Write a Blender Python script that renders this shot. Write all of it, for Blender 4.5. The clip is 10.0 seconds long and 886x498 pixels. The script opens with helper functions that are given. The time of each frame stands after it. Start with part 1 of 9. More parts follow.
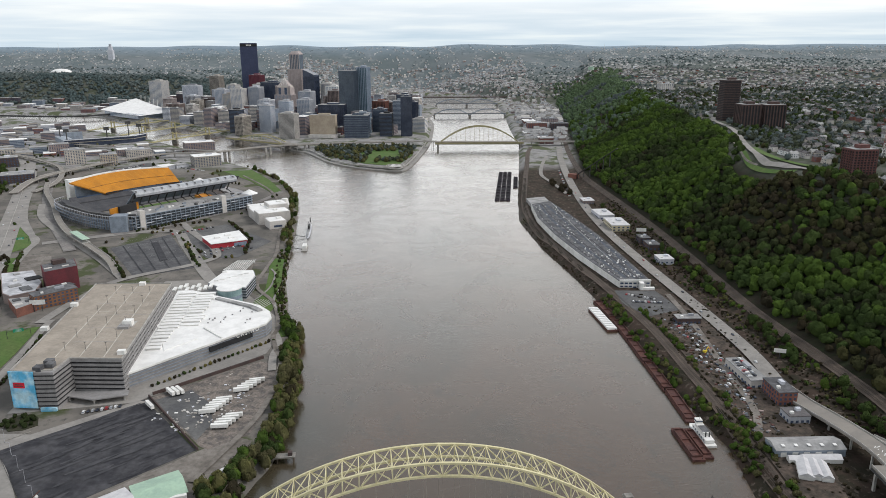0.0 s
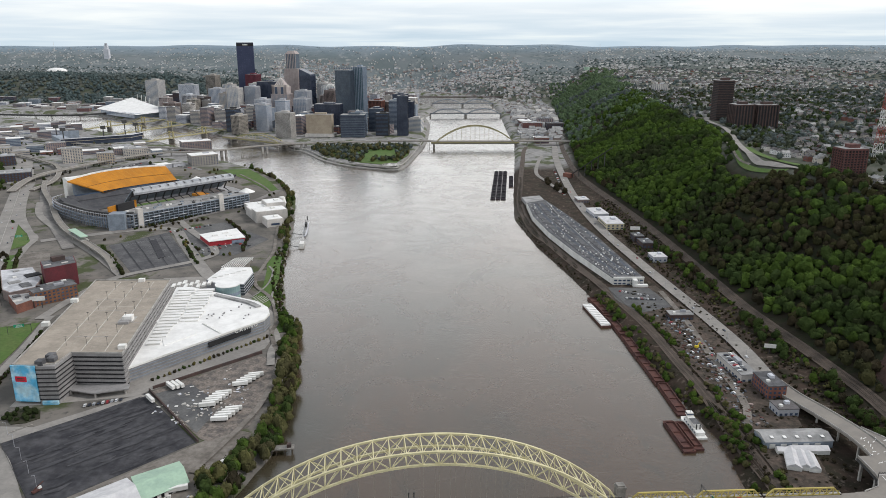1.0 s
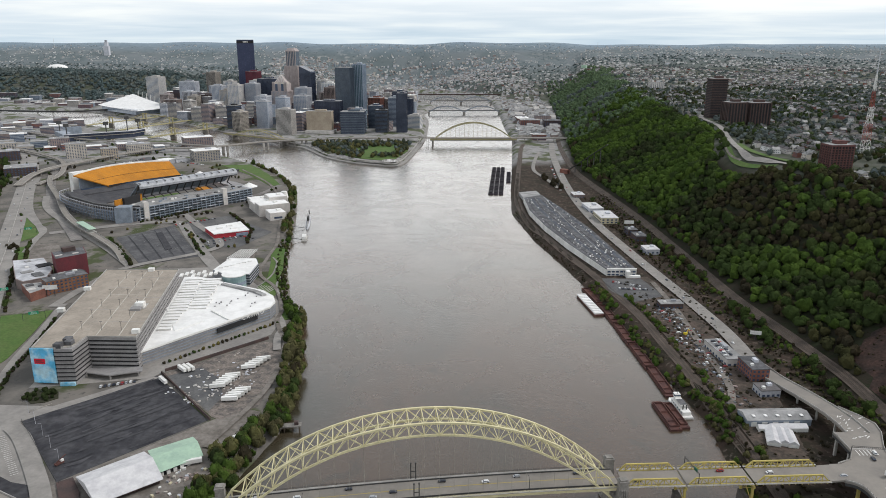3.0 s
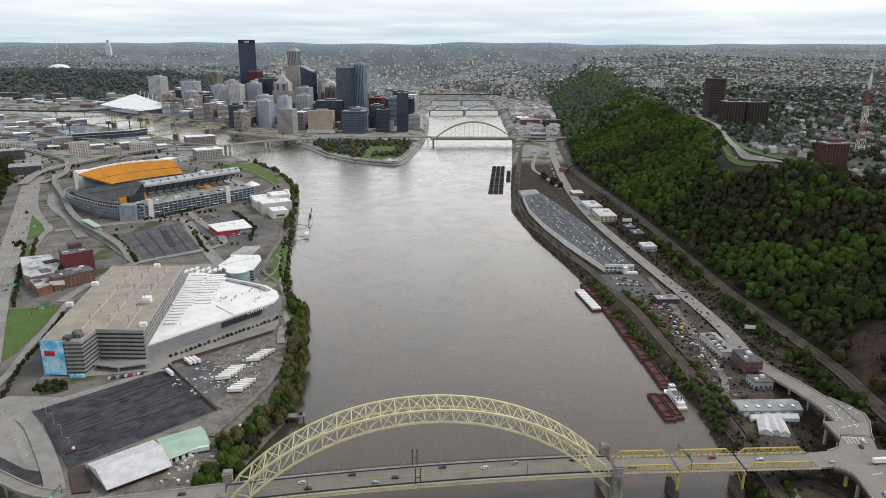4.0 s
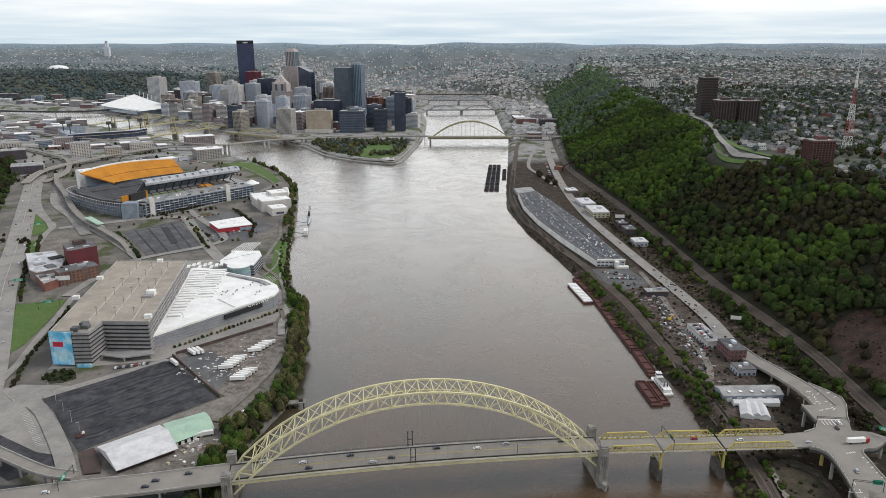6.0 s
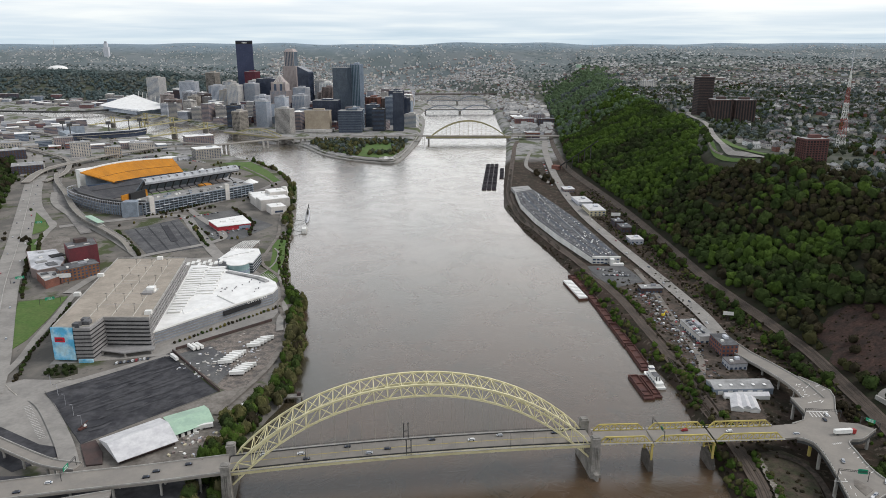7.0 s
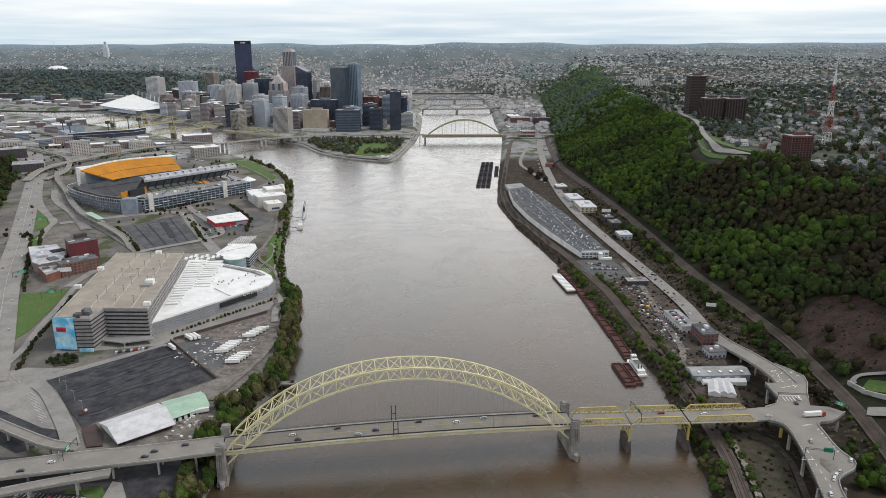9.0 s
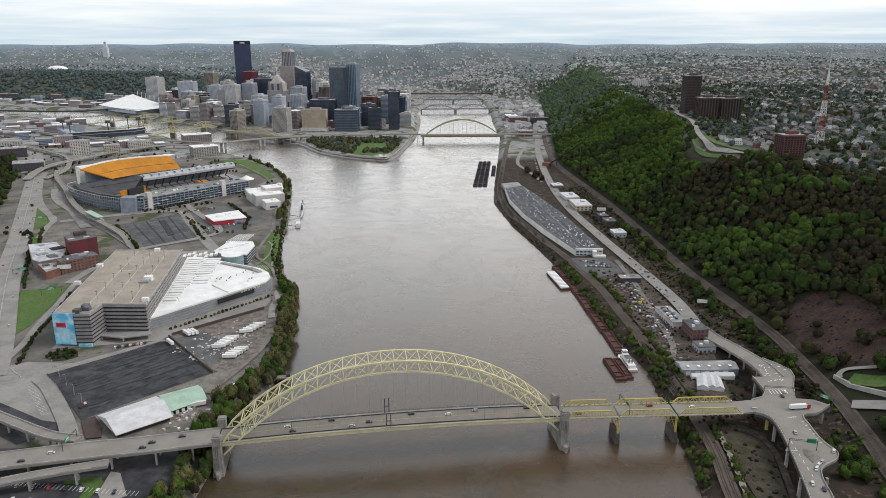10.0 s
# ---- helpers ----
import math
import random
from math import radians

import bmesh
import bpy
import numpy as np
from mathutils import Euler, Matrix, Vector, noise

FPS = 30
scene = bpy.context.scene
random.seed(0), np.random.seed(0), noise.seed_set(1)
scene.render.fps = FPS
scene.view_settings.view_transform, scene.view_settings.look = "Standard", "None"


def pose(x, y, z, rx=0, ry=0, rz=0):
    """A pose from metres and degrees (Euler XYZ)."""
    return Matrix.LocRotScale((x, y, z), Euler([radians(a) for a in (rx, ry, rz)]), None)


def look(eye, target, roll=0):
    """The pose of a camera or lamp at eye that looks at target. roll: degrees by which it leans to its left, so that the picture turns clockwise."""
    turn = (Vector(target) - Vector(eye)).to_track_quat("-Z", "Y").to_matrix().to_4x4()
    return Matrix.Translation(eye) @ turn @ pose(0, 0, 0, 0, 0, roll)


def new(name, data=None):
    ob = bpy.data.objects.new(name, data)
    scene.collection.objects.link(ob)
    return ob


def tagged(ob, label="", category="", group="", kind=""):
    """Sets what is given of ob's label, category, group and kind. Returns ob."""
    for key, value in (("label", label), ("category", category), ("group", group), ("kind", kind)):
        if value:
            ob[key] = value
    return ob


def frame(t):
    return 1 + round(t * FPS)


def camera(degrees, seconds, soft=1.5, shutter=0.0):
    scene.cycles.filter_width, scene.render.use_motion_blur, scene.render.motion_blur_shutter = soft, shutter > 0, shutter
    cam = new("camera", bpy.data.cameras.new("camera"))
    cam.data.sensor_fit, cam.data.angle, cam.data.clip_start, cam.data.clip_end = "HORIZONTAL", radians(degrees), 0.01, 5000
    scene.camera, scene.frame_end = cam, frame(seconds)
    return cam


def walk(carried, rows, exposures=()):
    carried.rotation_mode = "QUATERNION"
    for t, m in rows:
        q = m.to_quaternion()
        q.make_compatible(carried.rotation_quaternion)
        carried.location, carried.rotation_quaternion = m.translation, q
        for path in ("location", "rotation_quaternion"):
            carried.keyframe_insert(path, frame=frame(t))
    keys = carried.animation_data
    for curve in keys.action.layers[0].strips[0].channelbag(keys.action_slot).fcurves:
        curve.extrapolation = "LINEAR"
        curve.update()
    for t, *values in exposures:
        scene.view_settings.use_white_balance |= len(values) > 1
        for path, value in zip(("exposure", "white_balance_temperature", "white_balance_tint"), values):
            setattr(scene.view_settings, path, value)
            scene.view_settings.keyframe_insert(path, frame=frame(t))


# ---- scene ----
cam = camera(63.0, 10.0, 0.9)
PATH = [
    (0, pose(15.89, -346.08, 280.92, 74.055, 0, 0.377) @ pose(0, 0, 0, 0, 0, -0.207)),
    (0.5, pose(15.64, -351.04, 280.85, 74.071, 0, 0.177) @ pose(0, 0, 0, 0, 0, -0.123)),
    (1, pose(15.44, -356.37, 280.68, 74.058, 0, 0.022) @ pose(0, 0, 0, 0, 0, -0.048)),
    (1.5, pose(14.95, -362.94, 280.63, 73.991, 0, -0.088) @ pose(0, 0, 0, 0, 0, -0.005)),
    (2, pose(14.50, -370.26, 280.95, 73.947, 0, -0.141) @ pose(0, 0, 0, 0, 0, 0.059)),
    (2.5, pose(14.22, -377.53, 281.36, 73.887, 0, -0.169) @ pose(0, 0, 0, 0, 0, 0.115)),
    (4, pose(13.96, -399.47, 281.17, 73.893, 0, -0.109) @ pose(0, 0, 0, 0, 0, 0.123)),
    (4.5, pose(14.18, -406.20, 281.19, 73.897, 0, -0.125) @ pose(0, 0, 0, 0, 0, 0.113)),
    (5, pose(15.07, -412.20, 281.31, 73.889, 0, -0.159) @ pose(0, 0, 0, 0, 0, 0.085)),
    (5.5, pose(15.99, -417.30, 281.41, 73.904, 0, -0.200) @ pose(0, 0, 0, 0, 0, 0.039)),
    (7, pose(20.01, -432.30, 281.03, 73.911, 0, -0.292) @ pose(0, 0, 0, 0, 0, -0.051)),
    (7.5, pose(21.92, -437.71, 280.77, 73.960, 0, -0.302) @ pose(0, 0, 0, 0, 0, -0.069)),
    (8, pose(24.25, -443.33, 280.45, 73.961, 0, -0.300) @ pose(0, 0, 0, 0, 0, -0.117)),
    (8.5, pose(26.89, -448.94, 280.36, 73.943, 0, -0.301) @ pose(0, 0, 0, 0, 0, -0.103)),
    (9, pose(29.51, -454.37, 280.10, 73.924, 0, -0.312) @ pose(0, 0, 0, 0, 0, -0.110)),
    (9.5, pose(32.17, -459.57, 279.90, 73.940, 0, -0.322) @ pose(0, 0, 0, 0, 0, -0.122)),
    (10, pose(34.90, -464.99, 279.75, 73.939, 0, -0.320) @ pose(0, 0, 0, 0, 0, -0.092)),
]
walk(cam, PATH)

# ---- light: a bright overcast sky with a veiled sun ----
SUN_EL, SUN_AZ = 48.0, 84.0
world = bpy.data.worlds.new("overcast_sky")
scene.world = world
world.use_nodes = True
nt = world.node_tree
nt.nodes.clear()


def nd(tree, kind, **sets):
    n = tree.nodes.new(kind)
    for k, v in sets.items():
        n.inputs[k.replace("_", " ")].default_value = v
    return n


sky = nt.nodes.new("ShaderNodeTexSky")
sky.sky_type, sky.sun_disc = "NISHITA", False
sky.sun_elevation, sky.sun_rotation = radians(SUN_EL), radians(SUN_AZ)
sky.air_density, sky.dust_density = 1.0, 2.0
coord = nt.nodes.new("ShaderNodeTexCoord")
sep = nt.nodes.new("ShaderNodeSeparateXYZ")
nt.links.new(coord.outputs["Generated"], sep.inputs[0])
lift = nt.nodes.new("ShaderNodeMath")
lift.operation = "MAXIMUM"
lift.inputs[1].default_value = 0.0
nt.links.new(sep.outputs["Z"], lift.inputs[0])
den = nt.nodes.new("ShaderNodeMath")
den.inputs[1].default_value = 0.045
nt.links.new(lift.outputs[0], den.inputs[0])
flat = nt.nodes.new("ShaderNodeVectorMath")
flat.operation = "DIVIDE"
comb = nt.nodes.new("ShaderNodeCombineXYZ")
for i in range(3):
    nt.links.new(den.outputs[0], comb.inputs[i])
nt.links.new(coord.outputs["Generated"], flat.inputs[0])
nt.links.new(comb.outputs[0], flat.inputs[1])
cloud = nd(nt, "ShaderNodeTexNoise", Scale=0.30, Detail=6.0, Roughness=0.5, Distortion=0.3)
nt.links.new(flat.outputs[0], cloud.inputs["Vector"])
cover = nt.nodes.new("ShaderNodeValToRGB")
e = cover.color_ramp.elements
e[0].position, e[0].color = 0.30, (0.70, 0.77, 0.83, 1)
e[1].position, e[1].color = 0.66, (1.02, 1.0, 0.965, 1)
mid = e.new(0.50)
mid.color = (0.84, 0.87, 0.90, 1)
nt.links.new(cloud.outputs[0], cover.inputs[0])
clear = nd(nt, "ShaderNodeBackground", Strength=0.10)
nt.links.new(sky.outputs[0], clear.inputs["Color"])
# the veil is a little blue and dimmer towards the horizon
rise = nt.nodes.new("ShaderNodeValToRGB")
r_ = rise.color_ramp.elements
r_[0].position, r_[0].color = 0.0, (0.86, 0.97, 1.04, 1)
r_[1].position, r_[1].color = 1.0, (0.64, 0.67, 0.71, 1)
for at_, tint in ((0.045, (1.03, 1.08, 1.12, 1)), (0.075, (1.54, 1.53, 1.51, 1)), (0.14, (1.90, 1.84, 1.79, 1)), (0.28, (1.56, 1.53, 1.50, 1)), (0.44, (0.94, 0.97, 1.00, 1)), (0.62, (0.68, 0.71, 0.75, 1))):
    k_ = r_.new(at_)
    k_.color = tint
nt.links.new(lift.outputs[0], rise.inputs[0])
veil = nt.nodes.new("ShaderNodeMix")
veil.data_type, veil.blend_type = "RGBA", "MULTIPLY"
veil.inputs["Factor"].default_value = 1.0
nt.links.new(cover.outputs[0], veil.inputs["A"])
nt.links.new(rise.outputs[0], veil.inputs["B"])
deck = nd(nt, "ShaderNodeBackground", Strength=1.06)
nt.links.new(veil.outputs["Result"], deck.inputs["Color"])
both = nd(nt, "ShaderNodeMixShader", Fac=0.86)
nt.links.new(clear.outputs[0], both.inputs[1])
nt.links.new(deck.outputs[0], both.inputs[2])
out = nt.nodes.new("ShaderNodeOutputWorld")
nt.links.new(both.outputs[0], out.inputs[0])

sun = new("sun", bpy.data.lights.new("sun", "SUN"))
sun.data.energy, sun.data.angle, sun.data.color = 2.0, radians(22), (1.0, 0.965, 0.93)
d = Vector((math.sin(radians(SUN_AZ)) * math.cos(radians(SUN_EL)), math.cos(radians(SUN_AZ)) * math.cos(radians(SUN_EL)), math.sin(radians(SUN_EL))))
sun.matrix_world = look(d * 1000, (0, 0, 0))


# ---- materials ----
def mat(name, color, rough=0.8, vary=0.25, size=3.0, second=None, second_size=40.0, bump=0.0, metal=0.0, spec=0.3, rnd=0.0, stretch=None):
    """A surface with grain at `size` metres and broad stains at `second_size` metres towards the colour `second`."""
    m = bpy.data.materials.new(name)
    m.use_nodes = True
    t = m.node_tree
    b = t.nodes["Principled BSDF"]
    b.inputs["Roughness"].default_value = rough
    b.inputs["Metallic"].default_value = metal
    b.inputs["Specular IOR Level"].default_value = spec
    geo = t.nodes.new("ShaderNodeNewGeometry")
    vec = geo.outputs["Position"]
    if stretch:
        mp = t.nodes.new("ShaderNodeMapping")
        mp.inputs["Scale"].default_value = stretch
        t.links.new(vec, mp.inputs["Vector"])
        vec = mp.outputs["Vector"]
    fine = nd(t, "ShaderNodeTexNoise", Scale=1.0 / size, Detail=5.0, Roughness=0.6)
    t.links.new(vec, fine.inputs["Vector"])
    wide = nd(t, "ShaderNodeTexNoise", Scale=1.0 / second_size, Detail=4.0, Roughness=0.55)
    t.links.new(vec, wide.inputs["Vector"])
    c2 = second or tuple(c * 0.72 for c in color)
    mix = t.nodes.new("ShaderNodeMix")
    mix.data_type = "RGBA"
    mix.inputs["A"].default_value, mix.inputs["B"].default_value = (*color, 1), (*c2, 1)
    ramp = nd(t, "ShaderNodeMapRange")
    ramp.inputs["From Min"].default_value, ramp.inputs["From Max"].default_value = 0.40, 0.62
    t.links.new(wide.outputs[0], ramp.inputs["Value"])
    t.links.new(ramp.outputs[0], mix.inputs["Factor"])
    val = nd(t, "ShaderNodeMapRange")
    val.inputs["From Min"].default_value, val.inputs["From Max"].default_value = 0.25, 0.75
    val.inputs["To Min"].default_value, val.inputs["To Max"].default_value = 1 - vary, 1 + vary
    t.links.new(fine.outputs[0], val.inputs["Value"])
    hsv = nd(t, "ShaderNodeHueSaturation")
    t.links.new(mix.outputs["Result"], hsv.inputs["Color"])
    if rnd:
        info = t.nodes.new("ShaderNodeObjectInfo")
        rr = nd(t, "ShaderNodeMapRange")
        rr.inputs["To Min"].default_value, rr.inputs["To Max"].default_value = 1 - rnd, 1 + rnd
        t.links.new(info.outputs["Random"], rr.inputs["Value"])
        mul = t.nodes.new("ShaderNodeMath")
        mul.operation = "MULTIPLY"
        t.links.new(rr.outputs[0], mul.inputs[0])
        t.links.new(val.outputs[0], mul.inputs[1])
        t.links.new(mul.outputs[0], hsv.inputs["Value"])
    else:
        t.links.new(val.outputs[0], hsv.inputs["Value"])
    t.links.new(hsv.outputs[0], b.inputs["Base Color"])
    if bump:
        bp = nd(t, "ShaderNodeBump", Strength=bump, Distance=size * 0.3)
        t.links.new(fine.outputs[0], bp.inputs["Height"])
        t.links.new(bp.outputs[0], b.inputs["Normal"])
    return m


def foliage(name, a, c, size=9.0):
    """Leaves whose green drifts from tree to tree and, leaf by leaf, a little."""
    m = mat(name, a, 1.0, 0.4, size, c, 26.0, spec=0.02)
    return m


M = {}
M["asphalt"] = mat("asphalt", (0.085, 0.085, 0.088), 0.9, 0.25, 2.5, (0.13, 0.128, 0.125), 25)
M["lot"] = mat("worn_asphalt_lot", (0.058, 0.057, 0.062), 0.92, 0.4, 5.0, (0.030, 0.030, 0.035), 12)
M["road"] = mat("road_concrete", (0.275, 0.258, 0.238), 0.9, 0.14, 3.0, (0.215, 0.202, 0.188), 18)
M["deck"] = mat("bridge_deck", (0.255, 0.232, 0.205), 0.9, 0.09, 2.0, (0.215, 0.197, 0.178), 16)
M["concrete"] = mat("concrete", (0.40, 0.385, 0.36), 0.85, 0.15, 1.5, (0.29, 0.275, 0.255), 9)
M["stone"] = mat("pier_stone", (0.27, 0.255, 0.235), 0.9, 0.25, 1.2, (0.17, 0.16, 0.145), 6, bump=0.4)
M["dark_stone"] = mat("stained_pier_stone", (0.12, 0.108, 0.098), 0.9, 0.3, 1.2, (0.075, 0.068, 0.06), 5, bump=0.4)
M["yellow_steel"] = mat("yellow_painted_steel", (0.64, 0.585, 0.36), 0.55, 0.10, 1.0, (0.55, 0.50, 0.30), 8)
M["gold_steel"] = mat("gold_painted_steel", (0.52, 0.42, 0.13), 0.55, 0.12, 1.0, (0.42, 0.34, 0.11), 8)
M["dark_steel"] = mat("dark_steel", (0.06, 0.06, 0.06), 0.6, 0.2, 1.0)
M["grey_wire"] = mat("grey_wire_rope", (0.34, 0.32, 0.27), 0.6, 0.1, 1.0)
M["rust"] = mat("rusty_barge_steel", (0.105, 0.045, 0.036), 0.85, 0.35, 2.0, (0.082, 0.040, 0.036), 9)
M["white_paint"] = mat("white_paint", (0.78, 0.77, 0.74), 0.6, 0.08, 2.0, (0.62, 0.61, 0.58), 12)
M["white_roof"] = mat("white_roof_membrane", (0.80, 0.79, 0.77), 0.75, 0.06, 3.0, (0.70, 0.69, 0.67), 14)
M["grey_roof"] = mat("grey_roof", (0.34, 0.335, 0.33), 0.9, 0.22, 3.0, (0.22, 0.218, 0.215), 15)
M["dark_roof"] = mat("dark_roof", (0.075, 0.075, 0.08), 0.9, 0.35, 3.0, (0.14, 0.14, 0.145), 14)
M["tan_deck"] = mat("garage_deck", (0.345, 0.30, 0.25), 0.9, 0.15, 3.0, (0.275, 0.24, 0.20), 18)
M["pale_line"] = mat("worn_pale_line", (0.50, 0.47, 0.42), 0.9, 0.2, 1.5, (0.38, 0.34, 0.29), 6)
M["louvre"] = mat("garage_louvre", (0.285, 0.275, 0.272), 0.7, 0.14, 2.0, (0.22, 0.213, 0.21), 12)
# near-black painted for unlit interiors; also plain black glazing, cladding and coal
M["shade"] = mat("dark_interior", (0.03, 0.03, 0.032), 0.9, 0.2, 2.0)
M["glass"] = mat("blue_glass", (0.21, 0.26, 0.33), 0.15, 0.3, 4.0, (0.26, 0.31, 0.38), 18, spec=0.8)
M["dark_glass"] = mat("dark_glass", (0.050, 0.070, 0.115), 0.16, 0.3, 4.0, (0.075, 0.10, 0.15), 20, spec=0.7)
M["mirror_dark"] = mat("dark_window_band", (0.045, 0.055, 0.065), 0.2, 0.2, 3.0, (0.065, 0.075, 0.085), 9, spec=0.6)
M["green_roof"] = mat("green_metal_roof", (0.36, 0.50, 0.38), 0.6, 0.1, 2.0, (0.30, 0.42, 0.33), 10)
M["canopy_metal"] = mat("grey_canopy_metal", (0.40, 0.41, 0.43), 0.5, 0.15, 2.0, (0.28, 0.29, 0.31), 9)
M["dark_seat"] = mat("dark_grey_seats", (0.052, 0.052, 0.058), 0.8, 0.25, 2.0, (0.075, 0.074, 0.078), 12)
M["seat"] = mat("gold_seats", (0.50, 0.20, 0.016), 0.7, 0.15, 1.5, (0.40, 0.16, 0.016), 20)
M["brick"] = mat("red_brick", (0.22, 0.095, 0.07), 0.9, 0.2, 1.0, (0.16, 0.075, 0.06), 7)
M["dark_brick"] = mat("dark_brick", (0.085, 0.055, 0.05), 0.9, 0.2, 1.0, (0.06, 0.045, 0.043), 8)
M["orange_brick"] = mat("orange_brown_brick", (0.235, 0.115, 0.062), 0.9, 0.2, 1.0, (0.175, 0.085, 0.052), 7)
M["oxblood"] = mat("oxblood_brick", (0.135, 0.032, 0.040), 0.9, 0.18, 1.0, (0.10, 0.030, 0.036), 9)
M["white_patch"] = mat("patched_pale_roof", (0.52, 0.52, 0.54), 0.85, 0.2, 4.0, (0.30, 0.305, 0.32), 13)
M["red_wall"] = mat("red_wall", (0.42, 0.035, 0.05), 0.6, 0.12, 2.0, (0.34, 0.03, 0.04), 8)
M["steel_blue"] = mat("blue_grey_steel", (0.25, 0.29, 0.34), 0.5, 0.15, 2.0, (0.19, 0.22, 0.26), 10)
M["sign_blue"] = mat("blue_sign_panel", (0.10, 0.42, 0.66), 0.5, 0.3, 5.0, (0.45, 0.66, 0.75), 9)
M["sign_red"] = mat("red_sign_panel", (0.70, 0.02, 0.05), 0.5, 0.1, 2.0)
M["sign_green"] = mat("green_road_sign", (0.02, 0.30, 0.17), 0.5, 0.08, 1.0)
M["grass"] = mat("grass", (0.066, 0.122, 0.026), 0.95, 0.28, 3.0, (0.088, 0.13, 0.036), 20)
M["bare_soil"] = mat("bare_soil", (0.046, 0.025, 0.019), 0.95, 0.6, 2.5, (0.024, 0.016, 0.013), 11, bump=0.5)
M["gravel"] = mat("gravel_yard", (0.20, 0.18, 0.16), 0.95, 0.3, 3.0, (0.13, 0.115, 0.10), 14)
M["dirt"] = mat("yard_dirt", (0.088, 0.066, 0.053), 0.95, 0.55, 2.5, (0.046, 0.038, 0.030), 9)
M["ballast"] = mat("rail_ballast", (0.108, 0.084, 0.068), 0.95, 0.3, 1.5, (0.074, 0.058, 0.047), 20)
M["strip"] = mat("patched_asphalt", (0.074, 0.073, 0.079), 0.92, 0.4, 3.0, (0.042, 0.042, 0.047), 6)
M["shed_roof"] = mat("weathered_white_metal", (0.60, 0.59, 0.59), 0.6, 0.1, 2.0, (0.50, 0.49, 0.50), 7)
M["rail"] = mat("rail_steel", (0.10, 0.085, 0.075), 0.5, 0.1, 1.0, metal=0.6)
M["bark"] = mat("bark", (0.10, 0.08, 0.06), 0.95, 0.3, 0.5)
M["leaf_bright"] = foliage("spring_leaves", (0.061, 0.096, 0.020), (0.043, 0.072, 0.017))
M["leaf_mid"] = foliage("mid_green_leaves", (0.042, 0.062, 0.019), (0.030, 0.046, 0.016))
M["leaf_dark"] = foliage("dark_green_leaves", (0.027, 0.037, 0.015), (0.031, 0.036, 0.018))
M["leaf_bud"] = foliage("budding_twigs", (0.041, 0.034, 0.021), (0.029, 0.026, 0.017))
# grey budding woods, paled and blued: distance haze is put into the leaf colour
M["leaf_far"] = foliage("hazed_spring_woods", (0.112, 0.130, 0.124), (0.088, 0.108, 0.108), 20.0)
M["leaf_grey"] = foliage("grey_garden_trees", (0.064, 0.076, 0.050), (0.048, 0.056, 0.040), 12.0)
M["leaf_twig"] = foliage("olive_twigs", (0.046, 0.045, 0.020), (0.033, 0.035, 0.017))
# bluff, last-ridge and far-hill leaves: haze mixed into each colour
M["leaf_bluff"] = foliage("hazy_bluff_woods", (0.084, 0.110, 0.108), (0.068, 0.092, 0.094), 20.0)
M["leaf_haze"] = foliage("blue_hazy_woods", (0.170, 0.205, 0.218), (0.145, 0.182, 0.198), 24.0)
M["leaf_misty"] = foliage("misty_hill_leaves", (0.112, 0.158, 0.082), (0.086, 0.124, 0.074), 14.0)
M["leaf_ochre"] = foliage("ochre_buds", (0.13, 0.112, 0.035), (0.10, 0.084, 0.036))
M["leaf_olive"] = foliage("olive_spring_leaves", (0.100, 0.098, 0.040), (0.074, 0.070, 0.036), 5.0)
M["car_white"] = mat("white_car_paint", (0.75, 0.75, 0.74), 0.35, 0.03, 2.0, spec=0.5)
M["car_dark"] = mat("dark_car_paint", (0.035, 0.035, 0.04), 0.35, 0.05, 2.0, spec=0.5)
M["car_silver"] = mat("silver_car_paint", (0.42, 0.43, 0.44), 0.35, 0.05, 2.0, spec=0.5)
M["car_red"] = mat("red_car_paint", (0.35, 0.03, 0.03), 0.35, 0.05, 2.0, spec=0.5)
M["tyre"] = mat("tyre_rubber", (0.02, 0.02, 0.02), 0.9, 0.1, 0.5)
M["yellow_paint"] = mat("yellow_machine_paint", (0.65, 0.50, 0.04), 0.5, 0.1, 1.0)
M["cream"] = mat("cream_wall", (0.58, 0.52, 0.36), 0.8, 0.1, 2.0, (0.48, 0.43, 0.30), 8)
M["beige"] = mat("beige_masonry", (0.45, 0.41, 0.36), 0.85, 0.15, 2.0, (0.36, 0.33, 0.295), 15, rnd=0.25)
M["grey_wall"] = mat("grey_masonry", (0.50, 0.51, 0.545), 0.85, 0.15, 2.0, (0.41, 0.42, 0.455), 15, rnd=0.3)
M["brown_wall"] = mat("brown_masonry", (0.30, 0.235, 0.215), 0.85, 0.15, 2.0, (0.23, 0.185, 0.175), 15, rnd=0.3)
M["pale_wall"] = mat("pale_masonry", (0.55, 0.52, 0.49), 0.85, 0.12, 2.0, (0.45, 0.43, 0.41), 15, rnd=0.2)
M["house_white"] = mat("white_siding", (0.72, 0.72, 0.71), 0.8, 0.1, 2.0, (0.52, 0.52, 0.51), 30)
M["shingle"] = mat("house_shingles", (0.135, 0.125, 0.125), 0.9, 0.25, 2.0, (0.095, 0.09, 0.092), 30)


